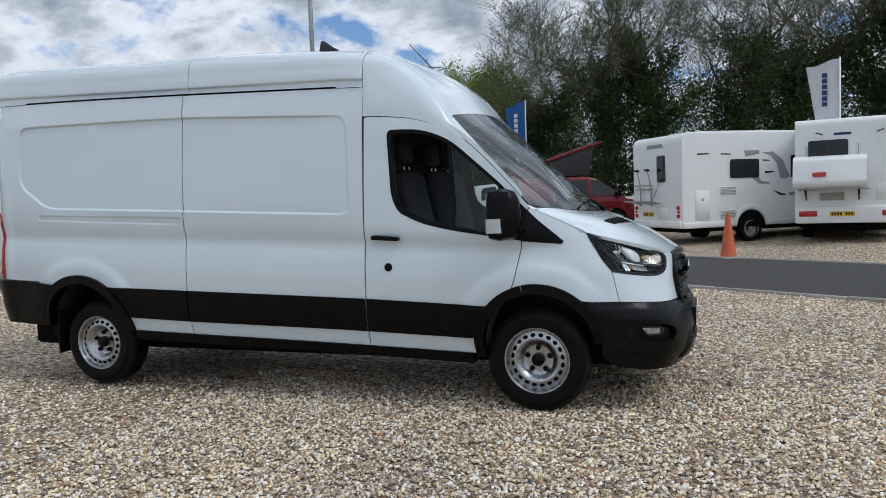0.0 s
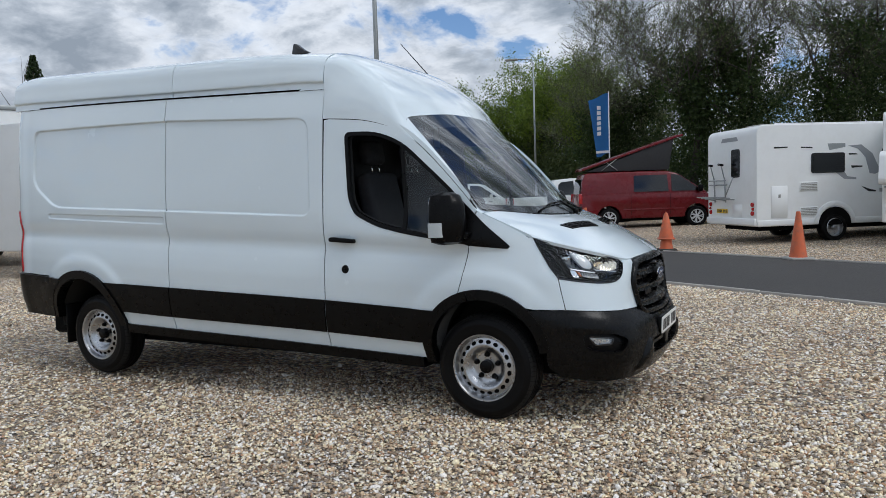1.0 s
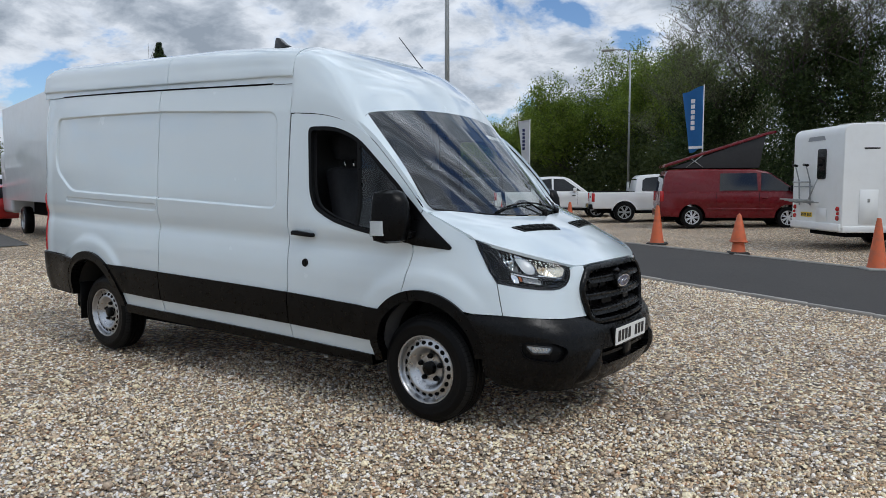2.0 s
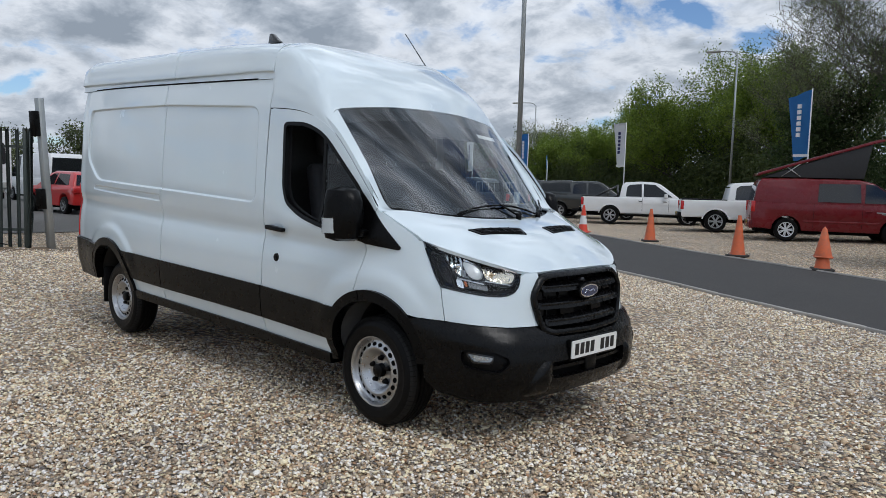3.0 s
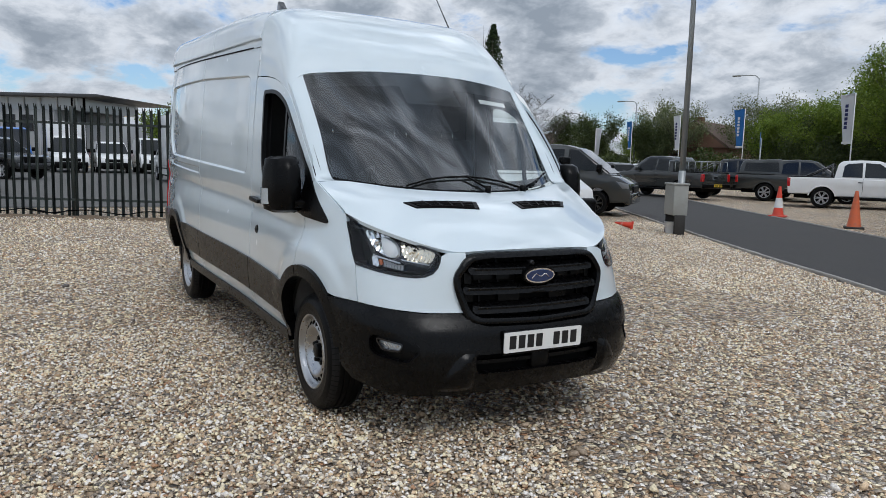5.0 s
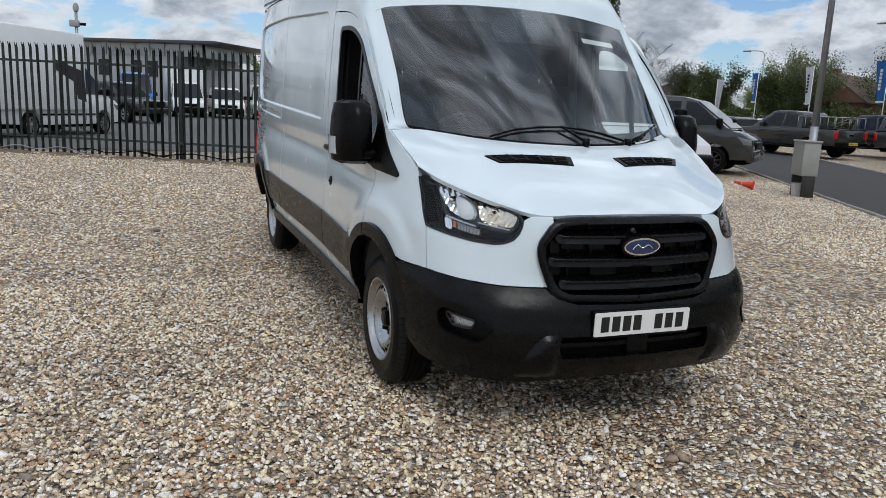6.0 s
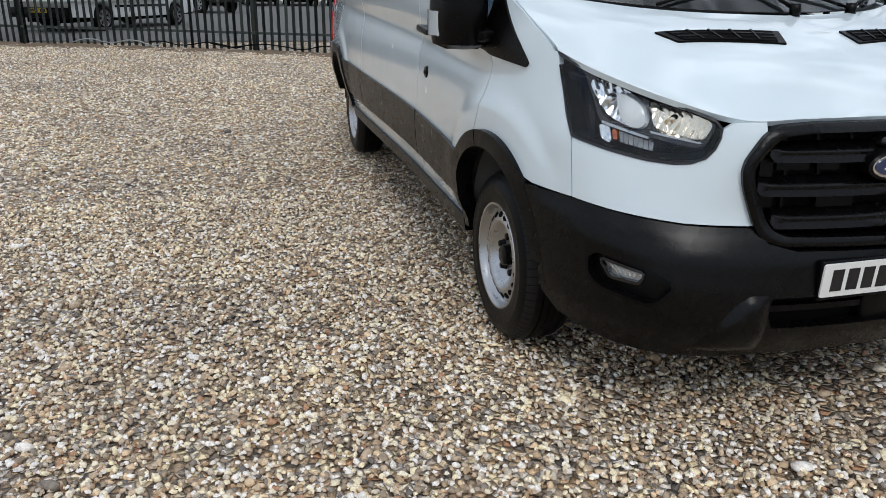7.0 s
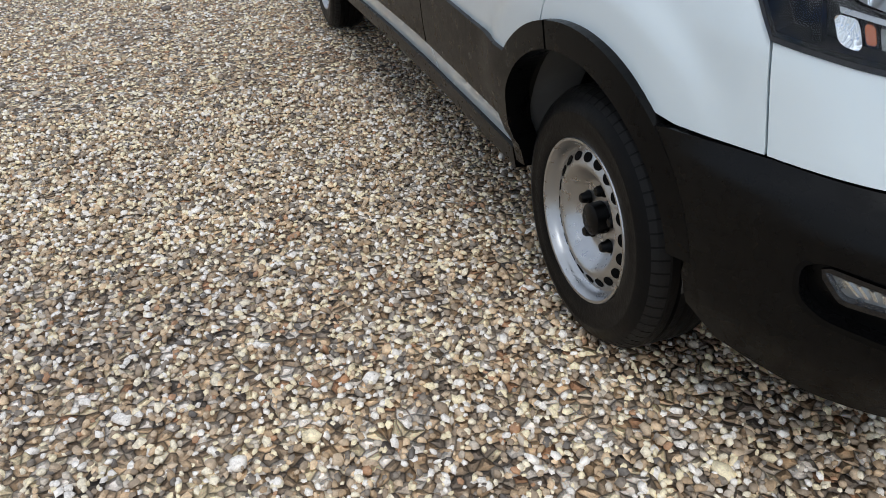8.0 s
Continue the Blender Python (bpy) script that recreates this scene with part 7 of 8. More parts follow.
def build_lorry():
    t = thing("box_lorry", "tall white box lorry standing at the yard's edge", "lorry", set_down(-15.6, 6.05), 165)
    part("box_body", box(0.0, 6.4, -1.24, 1.24, 1.02, 3.85, 0.02, 2), M_CREAM, t)
    for y in (-1.25, 1.17):
        part("corner_post", box(-0.03, 0.06, y, y + 0.08, 0.40, 3.88, 0.008, 1), M_GALV, t, "grey steel corner post")
    part("header_rail", box(-0.03, 0.05, -1.24, 1.24, 3.78, 3.90, 0.01, 1), M_GALV, t)
    part("sill_rail", box(-0.04, 0.06, -1.24, 1.24, 0.86, 1.06, 0.01, 1), M_GALV, t)
    part("tail_lift", box(-0.05, 0.1, -1.1, 1.1, 0.50, 0.60, 0.01, 1), M_GALV, t)
    part("under_run_bar", rod((0.05, -1.1, 0.62), (0.05, 1.1, 0.62), 0.05), M_GALV, t)
    for s in (-1, 1):
        part("marker_lamp", box(-0.05, -0.02, s * 0.9 - 0.1, s * 0.9 + 0.1, 0.72, 0.80), M_AMBER, t)
        plain_wheel(t, (1.2, s * 0.95, 0.42), s, 0.42, 0)
        plain_wheel(t, (4.9, s * 0.95, 0.42), s, 0.42, 0)
    part("chassis", box(0.1, 8.0, -0.45, 0.45, 0.55, 0.95), M_DARK, t)
    part("driving_cab", box(6.45, 8.0, -1.1, 1.1, 0.6, 2.6, 0.12, 3), M_FAR_WHITE, t)


build_motorhome_near()
build_motorhome_far()
red = van_body("camper_van", "dark red camper van with its roof raised", (-5.05, 20.9), 26, M_RED, 1.95, 3.0, r=0.355, rim=M_SILVER, category="camper van")
roof_tent(red)
pickup("white double-cab pickup with black trim", (-8.35, 23.2), 29, M_FAR_WHITE, M_GALV)
pickup("white double-cab pickup with a chrome step", (-13.75, 24.9), 29, M_FAR_WHITE, M_STEEL, bed_frame="roll_bar")
pickup("dark grey pickup with a hard canopy over its bed", (-17.8, 26.9), 30, M_GUNMETAL, canopy=True)
pickup("black pickup with a roll bar over its bed", (-21.4, 27.4), 30, M_BLACKCAR, bed_frame="roll_bar")
pickup("dark grey pickup with a steel ladder rack, tail towards the road", (-18.9, 23.3), 184, M_GUNMETAL, bed_frame="ladder_rack")
small_car("white hatchback behind the camper van", (0.6, 26.5), 200, M_FAR_WHITE)
van_body("van", "grey mid-size van with black wheels beside the road", (-14.85, 10.65), 38, M_GUNMETAL, 1.97, 2.93, rim=M_BLACKCAR, side_glass=True)
build_neighbour()
build_lorry()
# small cars in the far rows along the road
for i, (x, y, a, p, w) in enumerate(((-27.5, 27.0, 170, M_BLACKCAR, "black"), (-30.2, 28.6, 172, M_FAR_WHITE, "white"), (-33.0, 30.2, 168, M_GUNMETAL, "dark grey"), (-35.8, 31.8, 174, M_SILVER, "silver"),
                                     (-38.6, 33.4, 170, M_BLACKCAR, "black"), (-33.5, 34.5, 20, M_FAR_WHITE, "white"))):
    small_car(w + " hatchback in a row of parked cars", (x, y), a, p, "row of parked cars")
# behind the fence
mh = luton_van("white motorhome with a dark swoosh behind the fence", (-20.3, -5.9), 149, M_CREAM)
part("swoosh", prism([(0.9, 2.2), (2.2, 1.9), (2.28, 1.0), (1.9, 1.1), (1.7, 1.6), (0.95, 1.9)], 1.062, 1.068), M_TENT, mh, "dark swoosh graphic")
part("swoosh", prism([(0.9, 2.2), (2.2, 1.9), (2.28, 1.0), (1.9, 1.1), (1.7, 1.6), (0.95, 1.9)], -1.068, -1.062), M_TENT, mh)
pickup("black pickup standing behind the fence", (-36.0, -4.4), 40, M_BLACKCAR, back=False)
van_body("van", "bright blue delivery van behind the fence", (-48.0, -2.9), 4, M_BLUE, 2.55, 3.4, side_glass=False, group="vans behind the fence", bumper=M_PLASTIC)
luton_van("white box van behind the fence", (-48.5, 0.0), 4, M_FAR_WHITE, group="vans behind the fence")
van_body("van", "white panel van behind the fence", (-48.4, 2.6), 0, M_FAR_WHITE, 1.9, 3.0, side_glass=False, group="vans behind the fence", bumper=M_PLASTIC)
van_body("van", "white panel van behind the fence", (-48.0, 5.0), 0, M_FAR_WHITE, 2.2, 3.0, side_glass=False, group="vans behind the fence", bumper=M_PLASTIC)
tail_van = luton_van("white box van with a dark rear window, seen from behind", (-30.5, 4.4), 182, M_FAR_WHITE, group="vans behind the fence")
part("rear_window", prism(rounded([(-0.86, 1.72), (0.86, 1.72), (0.80, 2.55), (-0.80, 2.55)], 0.12, 3), -1.72, -1.695, plane="yz"), M_GLOSSBLACK, tail_van, "dark rear window")
part("rear_step", box(-1.78, -1.68, -1.0, 1.0, 0.78, 1.02, 0.03, 2), M_GREY, tail_van)
small_car("bright red hatchback beyond the gate", (-24.2, 6.6), 184, M_BRIGHTRED)
van_body("van", "white high van beyond the gate", (-35.5, 9.6), 184, M_FAR_WHITE, 2.4, 3.3, side_glass=False, group="vans beyond the gate")
van_body("van", "silver van beyond the gate", (-36.0, 12.0), 184, M_SILVER, 2.0, 3.0, side_glass=False, group="vans beyond the gate")


# ---------------------------------------------------------------- fence, cones, lamps, flags
def pale_mesh():
    """One palisade pale: a folded strip with a split, pointed head."""
    bm = bmesh.new()
    prof = [(-0.034, 0.0), (-0.022, 0.014), (-0.008, 0.0), (0.008, 0.0), (0.022, 0.014), (0.034, 0.0)]
    rows = []
    for z, k in ((0.06, 1.0), (2.22, 1.0), (2.30, 1.0), (2.40, 0.55)):
        rows.append([bm.verts.new((x * k if z < 2.4 else x * 0.95, y - (0.03 if z > 2.35 else 0.0), z - (0.05 if z > 2.35 and abs(x) < 0.02 else 0))) for x, y in prof])
    for a, b in zip(rows, rows[1:]):
        for i in range(5):
            bm.faces.new((a[i], a[i + 1], b[i + 1], b[i]))
    bmesh.ops.solidify(bm, geom=bm.faces[:], thickness=0.004)
    bmesh.ops.recalc_face_normals(bm, faces=bm.faces)
    return bm


FENCE_PALE = []


def fence_run(label, a, b):
    t = tagged(new("palisade_fence"), label, "fence")
    a, b = Vector((*a, 0)), Vector((*b, 0))
    d = (b - a)
    L = d.length
    ang = math.degrees(math.atan2(d.y, d.x))
    n = int(L / 0.158)
    rnd = random.Random(7)
    for i in range(n + 1):
        p = a + d * (i / n)
        m = pose(p.x, p.y, ground_z(p.x, p.y) - 0.04 + 0.012 * rnd.uniform(-1, 1), rnd.uniform(-0.5, 0.5), rnd.uniform(-0.7, 0.7), ang)
        if not FENCE_PALE:
            FENCE_PALE.append(part("pale", pale_mesh(), M_FENCE, t))
            FENCE_PALE[0].matrix_basis = m
        else:
            again(FENCE_PALE[0], m, t)
    off = Vector((-d.y, d.x, 0)).normalized() * 0.03
    for z in (0.36, 1.98):
        p, q = a + off, b + off
        bm = bmesh.new()
        r = bmesh.ops.create_cube(bm, size=1.0)
        za, zb = ground_z(p.x, p.y) + z, ground_z(q.x, q.y) + z
        u = Vector((q.x, q.y, zb)) - Vector((p.x, p.y, za))
        m = Matrix.Translation((Vector((p.x, p.y, za)) + Vector((q.x, q.y, zb))) / 2) @ u.to_track_quat("X", "Z").to_matrix().to_4x4() @ Matrix.Diagonal((u.length, 0.035, 0.05, 1))
        bmesh.ops.transform(bm, matrix=m, verts=bm.verts)
        part("rail", bm, M_FENCE, t)
    k = max(1, round(L / 2.75))
    for i in range(k + 1):
        p = a + d * (i / k) + off * 3
        o = box(-0.03, 0.03, -0.03, 0.03, -0.1, 2.34, 0.004, 1)
        po = part("post", o, M_FENCE, t)
        po.matrix_basis = pose(p.x, p.y, ground_z(p.x, p.y), 0, 0, ang)


fence_run("dark green steel palisade fence along the gravel", (-17.6, -9.9), (-15.90, -6.30))
fence_run("dark green steel palisade fence along the gravel", (-15.90, -6.30), (-12.48, 0.95))
fence_run("dark green steel palisade fence running back from the corner", (-12.50, 1.0), (-20.5, 3.6))


def soil_bank():
    """Earth and weeds heaped along the foot of the fence."""
    rnd = random.Random(5)
    a, b = Vector((-17.6, -9.9, 0)), Vector((-12.0, 1.6, 0))
    bm = bmesh.new()
    n, w = 160, 9
    g = []
    for i in range(n + 1):
        p = a + (b - a) * (i / n)
        side = Vector((b.y - a.y, a.x - b.x, 0)).normalized()
        row = []
        for j in range(w + 1):
            v = (j / w - 0.5) * 0.9
            q = p + side * (v + 0.05)
            h = 0.075 * max(0.0, 1 - (v / 0.42) ** 2) * (0.5 + noise.noise(Vector((q.x * 2.2, q.y * 2.2, 1))) * 0.9) + 0.02 * noise.noise(Vector((q.x * 9, q.y * 9, 3)))
            row.append(bm.verts.new((q.x, q.y, ground_z(q.x, q.y) - 0.03 + max(h, 0) + 0.01)))
        g.append(row)
    for r0, r1 in zip(g, g[1:]):
        for j in range(w):
            bm.faces.new((r0[j], r0[j + 1], r1[j + 1], r1[j]))
    bmesh.ops.recalc_face_normals(bm, faces=bm.faces)
    m = material("brown_soil", (0.16, 0.115, 0.075), 0.95, noise_scale=8, vary=0.4, bump=0.8, bump_scale=40)
    tagged(mesh_object("soil_bank", upward(bm), m, smooth=True), "low bank of brown soil and stones along the fence", "soil", kind="stuff")


soil_bank()


def cables():
    c = thing("cable_coil", "loose dark cables lying along the fence foot", "cable", (0, 0, 0))
    for k, (u0, u1) in enumerate(((0.15, 0.42), (0.38, 0.70), (0.55, 0.95))):
        a, b = Vector((-15.90, -6.30, 0)), Vector((-12.48, 0.95, 0))
        pts = []
        for i in range(9):
            p = a + (b - a) * (u0 + (u1 - u0) * i / 8)
            pts.append((p.x + 0.10, p.y, ground_z(p.x, p.y) + 0.05 + 0.10 * abs(math.sin(i * 0.9 + k)) ))
        fine = spline(pts, 4)
        bm = bmesh.new()
        for p, q in zip(fine, fine[1:]):
            rod(p, q, 0.013, 5, bm=bm, caps=False)
        part("cable", bm, M_PLASTIC if k else M_GALV, c)


cables()


def leaning_post():
    t = thing("gate_post", "leaning grey steel post with black boxes by the fence corner", "post", set_down(-12.15, 1.25), 0)
    lean = pose(0, 0, 0, 5.5, 1.5, 20)
    p = part("post_shaft", box(-0.06, 0.06, -0.06, 0.06, -0.2, 2.92, 0.006, 1), M_GALV, t)
    p.matrix_basis = lean
    for z0, z1, nm in ((2.20, 2.68, "light_box"), (0.80, 1.20, "junction_box")):
        q = part(nm, box(-0.08, 0.06, -0.19, -0.065, z0, z1, 0.015, 2), M_PLASTIC, t, "black plastic box")
        q.matrix_basis = lean


leaning_post()


def traffic_cone(label, at, mat, h=1.0, bands=False, base=None, stack=False, turn=0.0, fallen=False):
    t = thing("traffic_cone", label, "cone", set_down(*at), turn, "cones along the road")
    if fallen:
        t.matrix_world = pose(at[0], at[1], ground_z(*at) + 0.09, 0, 82, turn)
    k = h
    part("cone_base", box(-0.24 * k, 0.24 * k, -0.24 * k, 0.24 * k, 0.0, 0.055, 0.02, 2), base or M_BLACKBASE, t)
    part("cone_body", lathe([(0.185 * k, 0.05), (0.165 * k, 0.10), (0.045 * k, 0.96 * h), (0.035 * k, h), (0.001, h)], 28, "z"), mat, t)
    if bands:
        for z0, z1 in ((0.30, 0.62),):
            def rr(z):
                return (0.165 - 0.12 * (z - 0.1) / (0.86)) * k + 0.004
            part("white_band", lathe([(rr(z0) - 0.004, z0 * h), (rr(z0), z0 * h), (rr(z1), z1 * h), (rr(z1) - 0.004, z1 * h)], 28, "z"), M_BAND, t, "white reflective band")
    if stack:
        part("second_cone", lathe([(0.20 * k, 0.30), (0.185 * k, 0.36), (0.055 * k, 0.985 * h), (0.001, 1.05 * h)], 28, "z"), mat, t)
        part("second_cone_rim", box(-0.2 * k, 0.2 * k, -0.2 * k, 0.2 * k, 0.27, 0.31, 0.015, 1), mat, t)
    return t


traffic_cone("red and white striped traffic cone by the road", (-10.75, 18.1), M_CONE_RED, 0.95, True, M_CONE_RED, turn=20)
traffic_cone("faded orange traffic cone on gravel beside the road", (-7.46, 16.72), M_CONE, 1.0, turn=35)
traffic_cone("faded orange traffic cone on gravel beside the road", (-3.78, 14.25), M_CONE, 1.02, turn=10)
traffic_cone("two stacked orange traffic cones beside the road", (-1.36, 12.66), M_CONE, 0.88, stack=True, turn=25)
traffic_cone("orange traffic cone on a grey base beside the road", (1.52, 10.74), M_CONE, 0.95, base=M_GREY, turn=30)
traffic_cone("red and white traffic cone lying on its side", (-8.6, 9.95), M_CONE_RED, 0.42, True, M_CONE_RED, turn=226, fallen=True)


def street_lamp(at, h, arm=1.3, turn=0.0, r=0.09, label="grey steel street lamp with a single arm"):
    t = thing("street_lamp", label, "street lamp", set_down(*at), turn, "street lamps")
    part("pole", rod((0, 0, -0.1), (0, 0, 1.4), r * 1.18, 12), M_GALV, t)
    part("pole_upper", rod((0, 0, 1.4), (0, 0, h), r, 12, r * 0.6), M_GALV, t)
    if arm:
        fine = spline([(0, 0, h - 0.05), (0.18 * arm, 0, h + 0.22), (0.55 * arm, 0, h + 0.30), (arm, 0, h + 0.33)], 4)
        bm = bmesh.new()
        for p, q in zip(fine, fine[1:]):
            rod(p, q, r * 0.5, 8, bm=bm)
        part("arm", bm, M_GALV, t)
        part("lantern", box(arm - 0.1, arm + 0.65, -0.13, 0.13, h + 0.26, h + 0.38, 0.04, 2), M_GREY, t)


street_lamp((-8.15, 10.95), 10.5, 1.2, 120, 0.07)
street_lamp((-13.3, 36.5), 8.6, 1.0, 190, 0.07)
street_lamp((-38.8, 52.8), 8.8, 1.8, 190, 0.08)
street_lamp((-50.0, 49.7), 7.2, 1.6, 190, 0.08)
street_lamp((-72.8, 61.7), 7.6, 2.0, 190, 0.09)
street_lamp((-88.0, 70.0), 7.6, 2.0, 190, 0.09)


def cctv_mast():
    t = thing("camera_mast", "thin mast with a security camera dome", "mast", set_down(-25.8, -4.3), 0)
    part("mast", rod((0, 0, 0), (0, 0, 4.0), 0.05, 10), M_GALV, t)
    part("camera_box", box(-0.1, 0.1, -0.22, 0.1, 3.5, 3.72, 0.03, 2), M_GREY, t)
    part("camera_arm", rod((0, 0, 3.6), (0, 0.3, 3.6), 0.05, 8), M_PLASTIC, t)
    part("camera_dome", lathe([(0.001, 4.3), (0.06, 4.27), (0.1, 4.15), (0.08, 4.02), (0.04, 4.0)], 16, "z"), M_GREY, t)


cctv_mast()


def banner(label, at, top, cloth, ink, w=1.05, h=2.5, turn=0.0, lean=0.0):
    t = thing("banner_flag", label, "flag", set_down(*at), turn, "flags along the road")
    part("flag_pole", rod((0, 0, -0.05), (0, 0, top + 0.05), 0.035, 10, 0.022), M_BAND, t)
    bm = bmesh.new()
    nx, nz = 8, 16
    g = []
    for i in range(nx + 1):
        row = []
        for j in range(nz + 1):
            x, z = w * (i / nx) * (1 - 0.34 * j / nz), top - h * j / nz
            row.append(bm.verts.new((x + 0.02, 0.07 * math.sin(3.2 * i / nx + 1.8 * j / nz) * (i / nx), z - lean * (x / w) + 0.03 * math.sin(i * 0.9))))
        g.append(row)
    for a, b in zip(g, g[1:]):
        for j in range(nz):
            bm.faces.new((a[j], a[j + 1], b[j + 1], b[j]))
    bmesh.ops.solidify(bm, geom=bm.faces[:], thickness=0.006)
    bmesh.ops.recalc_face_normals(bm, faces=bm.faces)
    part("flag_cloth", shade(bm, 60), cloth, t)
    for s in (-0.02, 0.015):
        for k in range(6):
            z0 = top - 0.20 * h - 0.086 * h * k
            part("lettering_bar", box(0.38 * w, 0.54 * w, s + 0.045, s + 0.055, z0 - 0.062 * h, z0, 0.0), ink, t)
        part("white_foot", box(0.02, w * 0.62, s + 0.035, s + 0.042, top - h + 0.02, top - h + 0.13), M_BAND, t)


banner("blue banner flag with a plain white word bar", (-6.72, 28.2), 5.55, M_FLAGBLUE, M_BAND, 1.1, 2.7, 160, 0.25)
banner("white banner flag with a plain navy word bar", (-17.6, 32.6), 5.0, M_FLAGWHITE, M_FLAGDARK, 0.95, 2.4, 165)
banner("blue banner flag with a plain white word bar", (-31.5, 42.2), 5.4, M_FLAGBLUE, M_BAND, 1.25, 2.7, 165)
banner("white banner flag with a plain navy word bar", (-33.2, 37.7), 4.9, M_FLAGWHITE, M_FLAGDARK, 0.9, 2.4, 165)
banner("blue banner flag with a plain white word bar", (-42.7, 42.3), 5.0, M_FLAGBLUE, M_BAND, 0.95, 2.3, 165)
banner("white feather flag on a thin pole", (-48.0, 43.0), 4.6, M_FLAGWHITE, M_FLAGWHITE, 0.6, 2.4, 20)
banner("white banner flag with a plain navy word bar", (4.72, 18.1), 4.82, M_FLAGWHITE, M_FLAGDARK, 0.85, 1.9, 172, 0.18)


def cabinet():
    t = thing("utility_cabinet", "grey steel utility cabinet on short legs beside a lamp post", "cabinet", set_down(-7.72, 10.35), -28)
    part("cabinet_body", box(-0.31, 0.31, -0.16, 0.16, 0.42, 1.10, 0.01, 2), M_GREY, t)
    part("cabinet_lid", box(-0.33, 0.33, -0.18, 0.18, 1.09, 1.13, 0.008, 1), M_GREY, t)
    for x in (-0.32, 0.28):
        part("leg", box(x, x + 0.05, -0.12, 0.12, -0.05, 0.43, 0.004, 1), M_BLACKBASE, t)
    part("door_gap", box(-0.28, 0.28, -0.164, -0.158, 0.45, 1.07), M_GREY, t)
    b = thing("bucket", "small grey bucket under the cabinet", "bucket", set_down(-7.78, 10.30), 0)
    part("bucket_body", lathe([(0.001, 0.0), (0.11, 0.0), (0.14, 0.24), (0.15, 0.25), (0.13, 0.245)], 20, "z"), M_BAND, b)


cabinet()


def road_sign():
    t = thing("road_sign", "round blue direction sign on a grey post", "sign", set_down(-24.2, 34.6), -52)
    part("sign_post", rod((0, 0, 0), (0, 0, 3.1), 0.04, 10), M_GALV, t)
    d = part("sign_disc", lathe([(0.001, 0.0), (0.42, 0.0), (0.42, 0.02), (0.001, 0.02)], 28, "y"), M_FLAGBLUE, t)
    d.matrix_basis = pose(0, -0.06, 3.0)
    a = part("arrow", prism([(-0.2, -0.2), (0.02, -0.2), (-0.05, -0.12), (0.2, 0.12), (0.12, 0.2), (-0.12, -0.05), (-0.2, 0.02)], -0.006, 0.0), M_BAND, t)
    a.matrix_basis = pose(0, -0.062, 3.0)


road_sign()


# ---------------------------------------------------------------- buildings far off
def showroom():
    t = thing("office_building", "low grey modern building with a glazed upper band and flat roof", "building", (-82.1, -15.9, 0.14), 55)
    t.matrix_world = t.matrix_world @ Matrix.Diagonal((1, 1, 1.10, 1))
    # x runs along the front (towards +y of the yard), y to the back
    part("wall", box(-14, 20.0, 0.0, 12.0, 0.0, 4.35, 0.02, 1), M_CLAD, t)
    part("glazing", box(-14, 22.0, 0.35, 11.0, 4.35, 5.35), material("pale_glazing", (0.42, 0.47, 0.50), 0.15, coat=0.6), t, "band of upper windows")
    for k in range(24):
        part("mullion", box(-14 + 1.55 * k, -13.9 + 1.55 * k, 0.25, 0.36, 4.35, 5.35), M_GALV, t)
    part("roof", prism([(-15, 5.35), (24.5, 5.33), (25.3, 5.46), (24.5, 5.58), (-15, 5.60)], -1.0, 12.5, 0.05), material("dark_roof_edge", (0.055, 0.058, 0.062), 0.5, noise_scale=1.0, vary=0.1), t, "flat dark grey roof with a deep overhang")
    for x in (8.6, 11.8, 15.3, 17.0):
        w = new("window")
        w.parent = t
        part("window_frame", box(x, x + 1.1, -0.06, 0.05, 2.6, 3.9), M_GLOSSBLACK, w)
        part("pane", box(x + 0.08, x + 1.02, -0.07, -0.05, 2.68, 3.82), M_DARKGLASS, w)
    for x in (21.5, 22.6):
        part("column", rod((x, 0.4, 0), (x, 0.4, 5.4), 0.12, 10), M_PLASTIC, t)
    part("entrance_block", box(20.0, 26.0, 1.5, 9.0, 0.0, 3.4, 0.02, 1), M_CLAD, t)


showroom()


def house(label, at, turn, wall, roof, L=10, D=7, eave=3.0, ridge=6.0):
    t = thing("house", label, "house", set_down(*at), turn, "houses beyond the road")
    part("wall", box(-L / 2, L / 2, -D / 2, D / 2, 0, eave, 0.02, 1), wall, t)
    part("roof", prism([(-D / 2 - 0.4, eave - 0.1), (0, ridge), (D / 2 + 0.4, eave - 0.1)], -L / 2 - 0.3, L / 2 + 0.3, plane="yz"), roof, t)
    part("gable", prism([(-D / 2, eave - 0.05), (0, ridge - 0.25), (D / 2, eave - 0.05)], -L / 2 - 0.32, L / 2 + 0.32, plane="yz"), wall, t)
    for x in (-L / 4, L / 4):
        w = new("window")
        w.parent = t
        part("window_frame", box(x - 0.6, x + 0.6, -D / 2 - 0.04, -D / 2 + 0.02, 1.0, 2.2), M_RENDER, w)
        part("pane", box(x - 0.5, x + 0.5, -D / 2 - 0.05, -D / 2 - 0.03, 1.1, 2.1), M_DARKGLASS, w)
    part("chimney", box(-L / 2 + 0.6, -L / 2 + 1.3, -0.35, 0.35, ridge - 0.8, ridge + 0.35), M_BRICK, t)


house("brown brick house with a steep tiled roof", (-46.0, 56.0), 110, M_BRICK, M_ROOFTILE, 9, 6, 3.0, 5.4)
house("low white rendered house with a dark roof", (-81.0, 66.5), 30, M_RENDER, M_ROOFTILE, 7, 6, 4.2, 5.2)
house("low house with a dark tiled roof", (-72.5, 53.0), 30, M_BRICK, M_ROOFTILE, 10, 7, 3.2, 4.9)


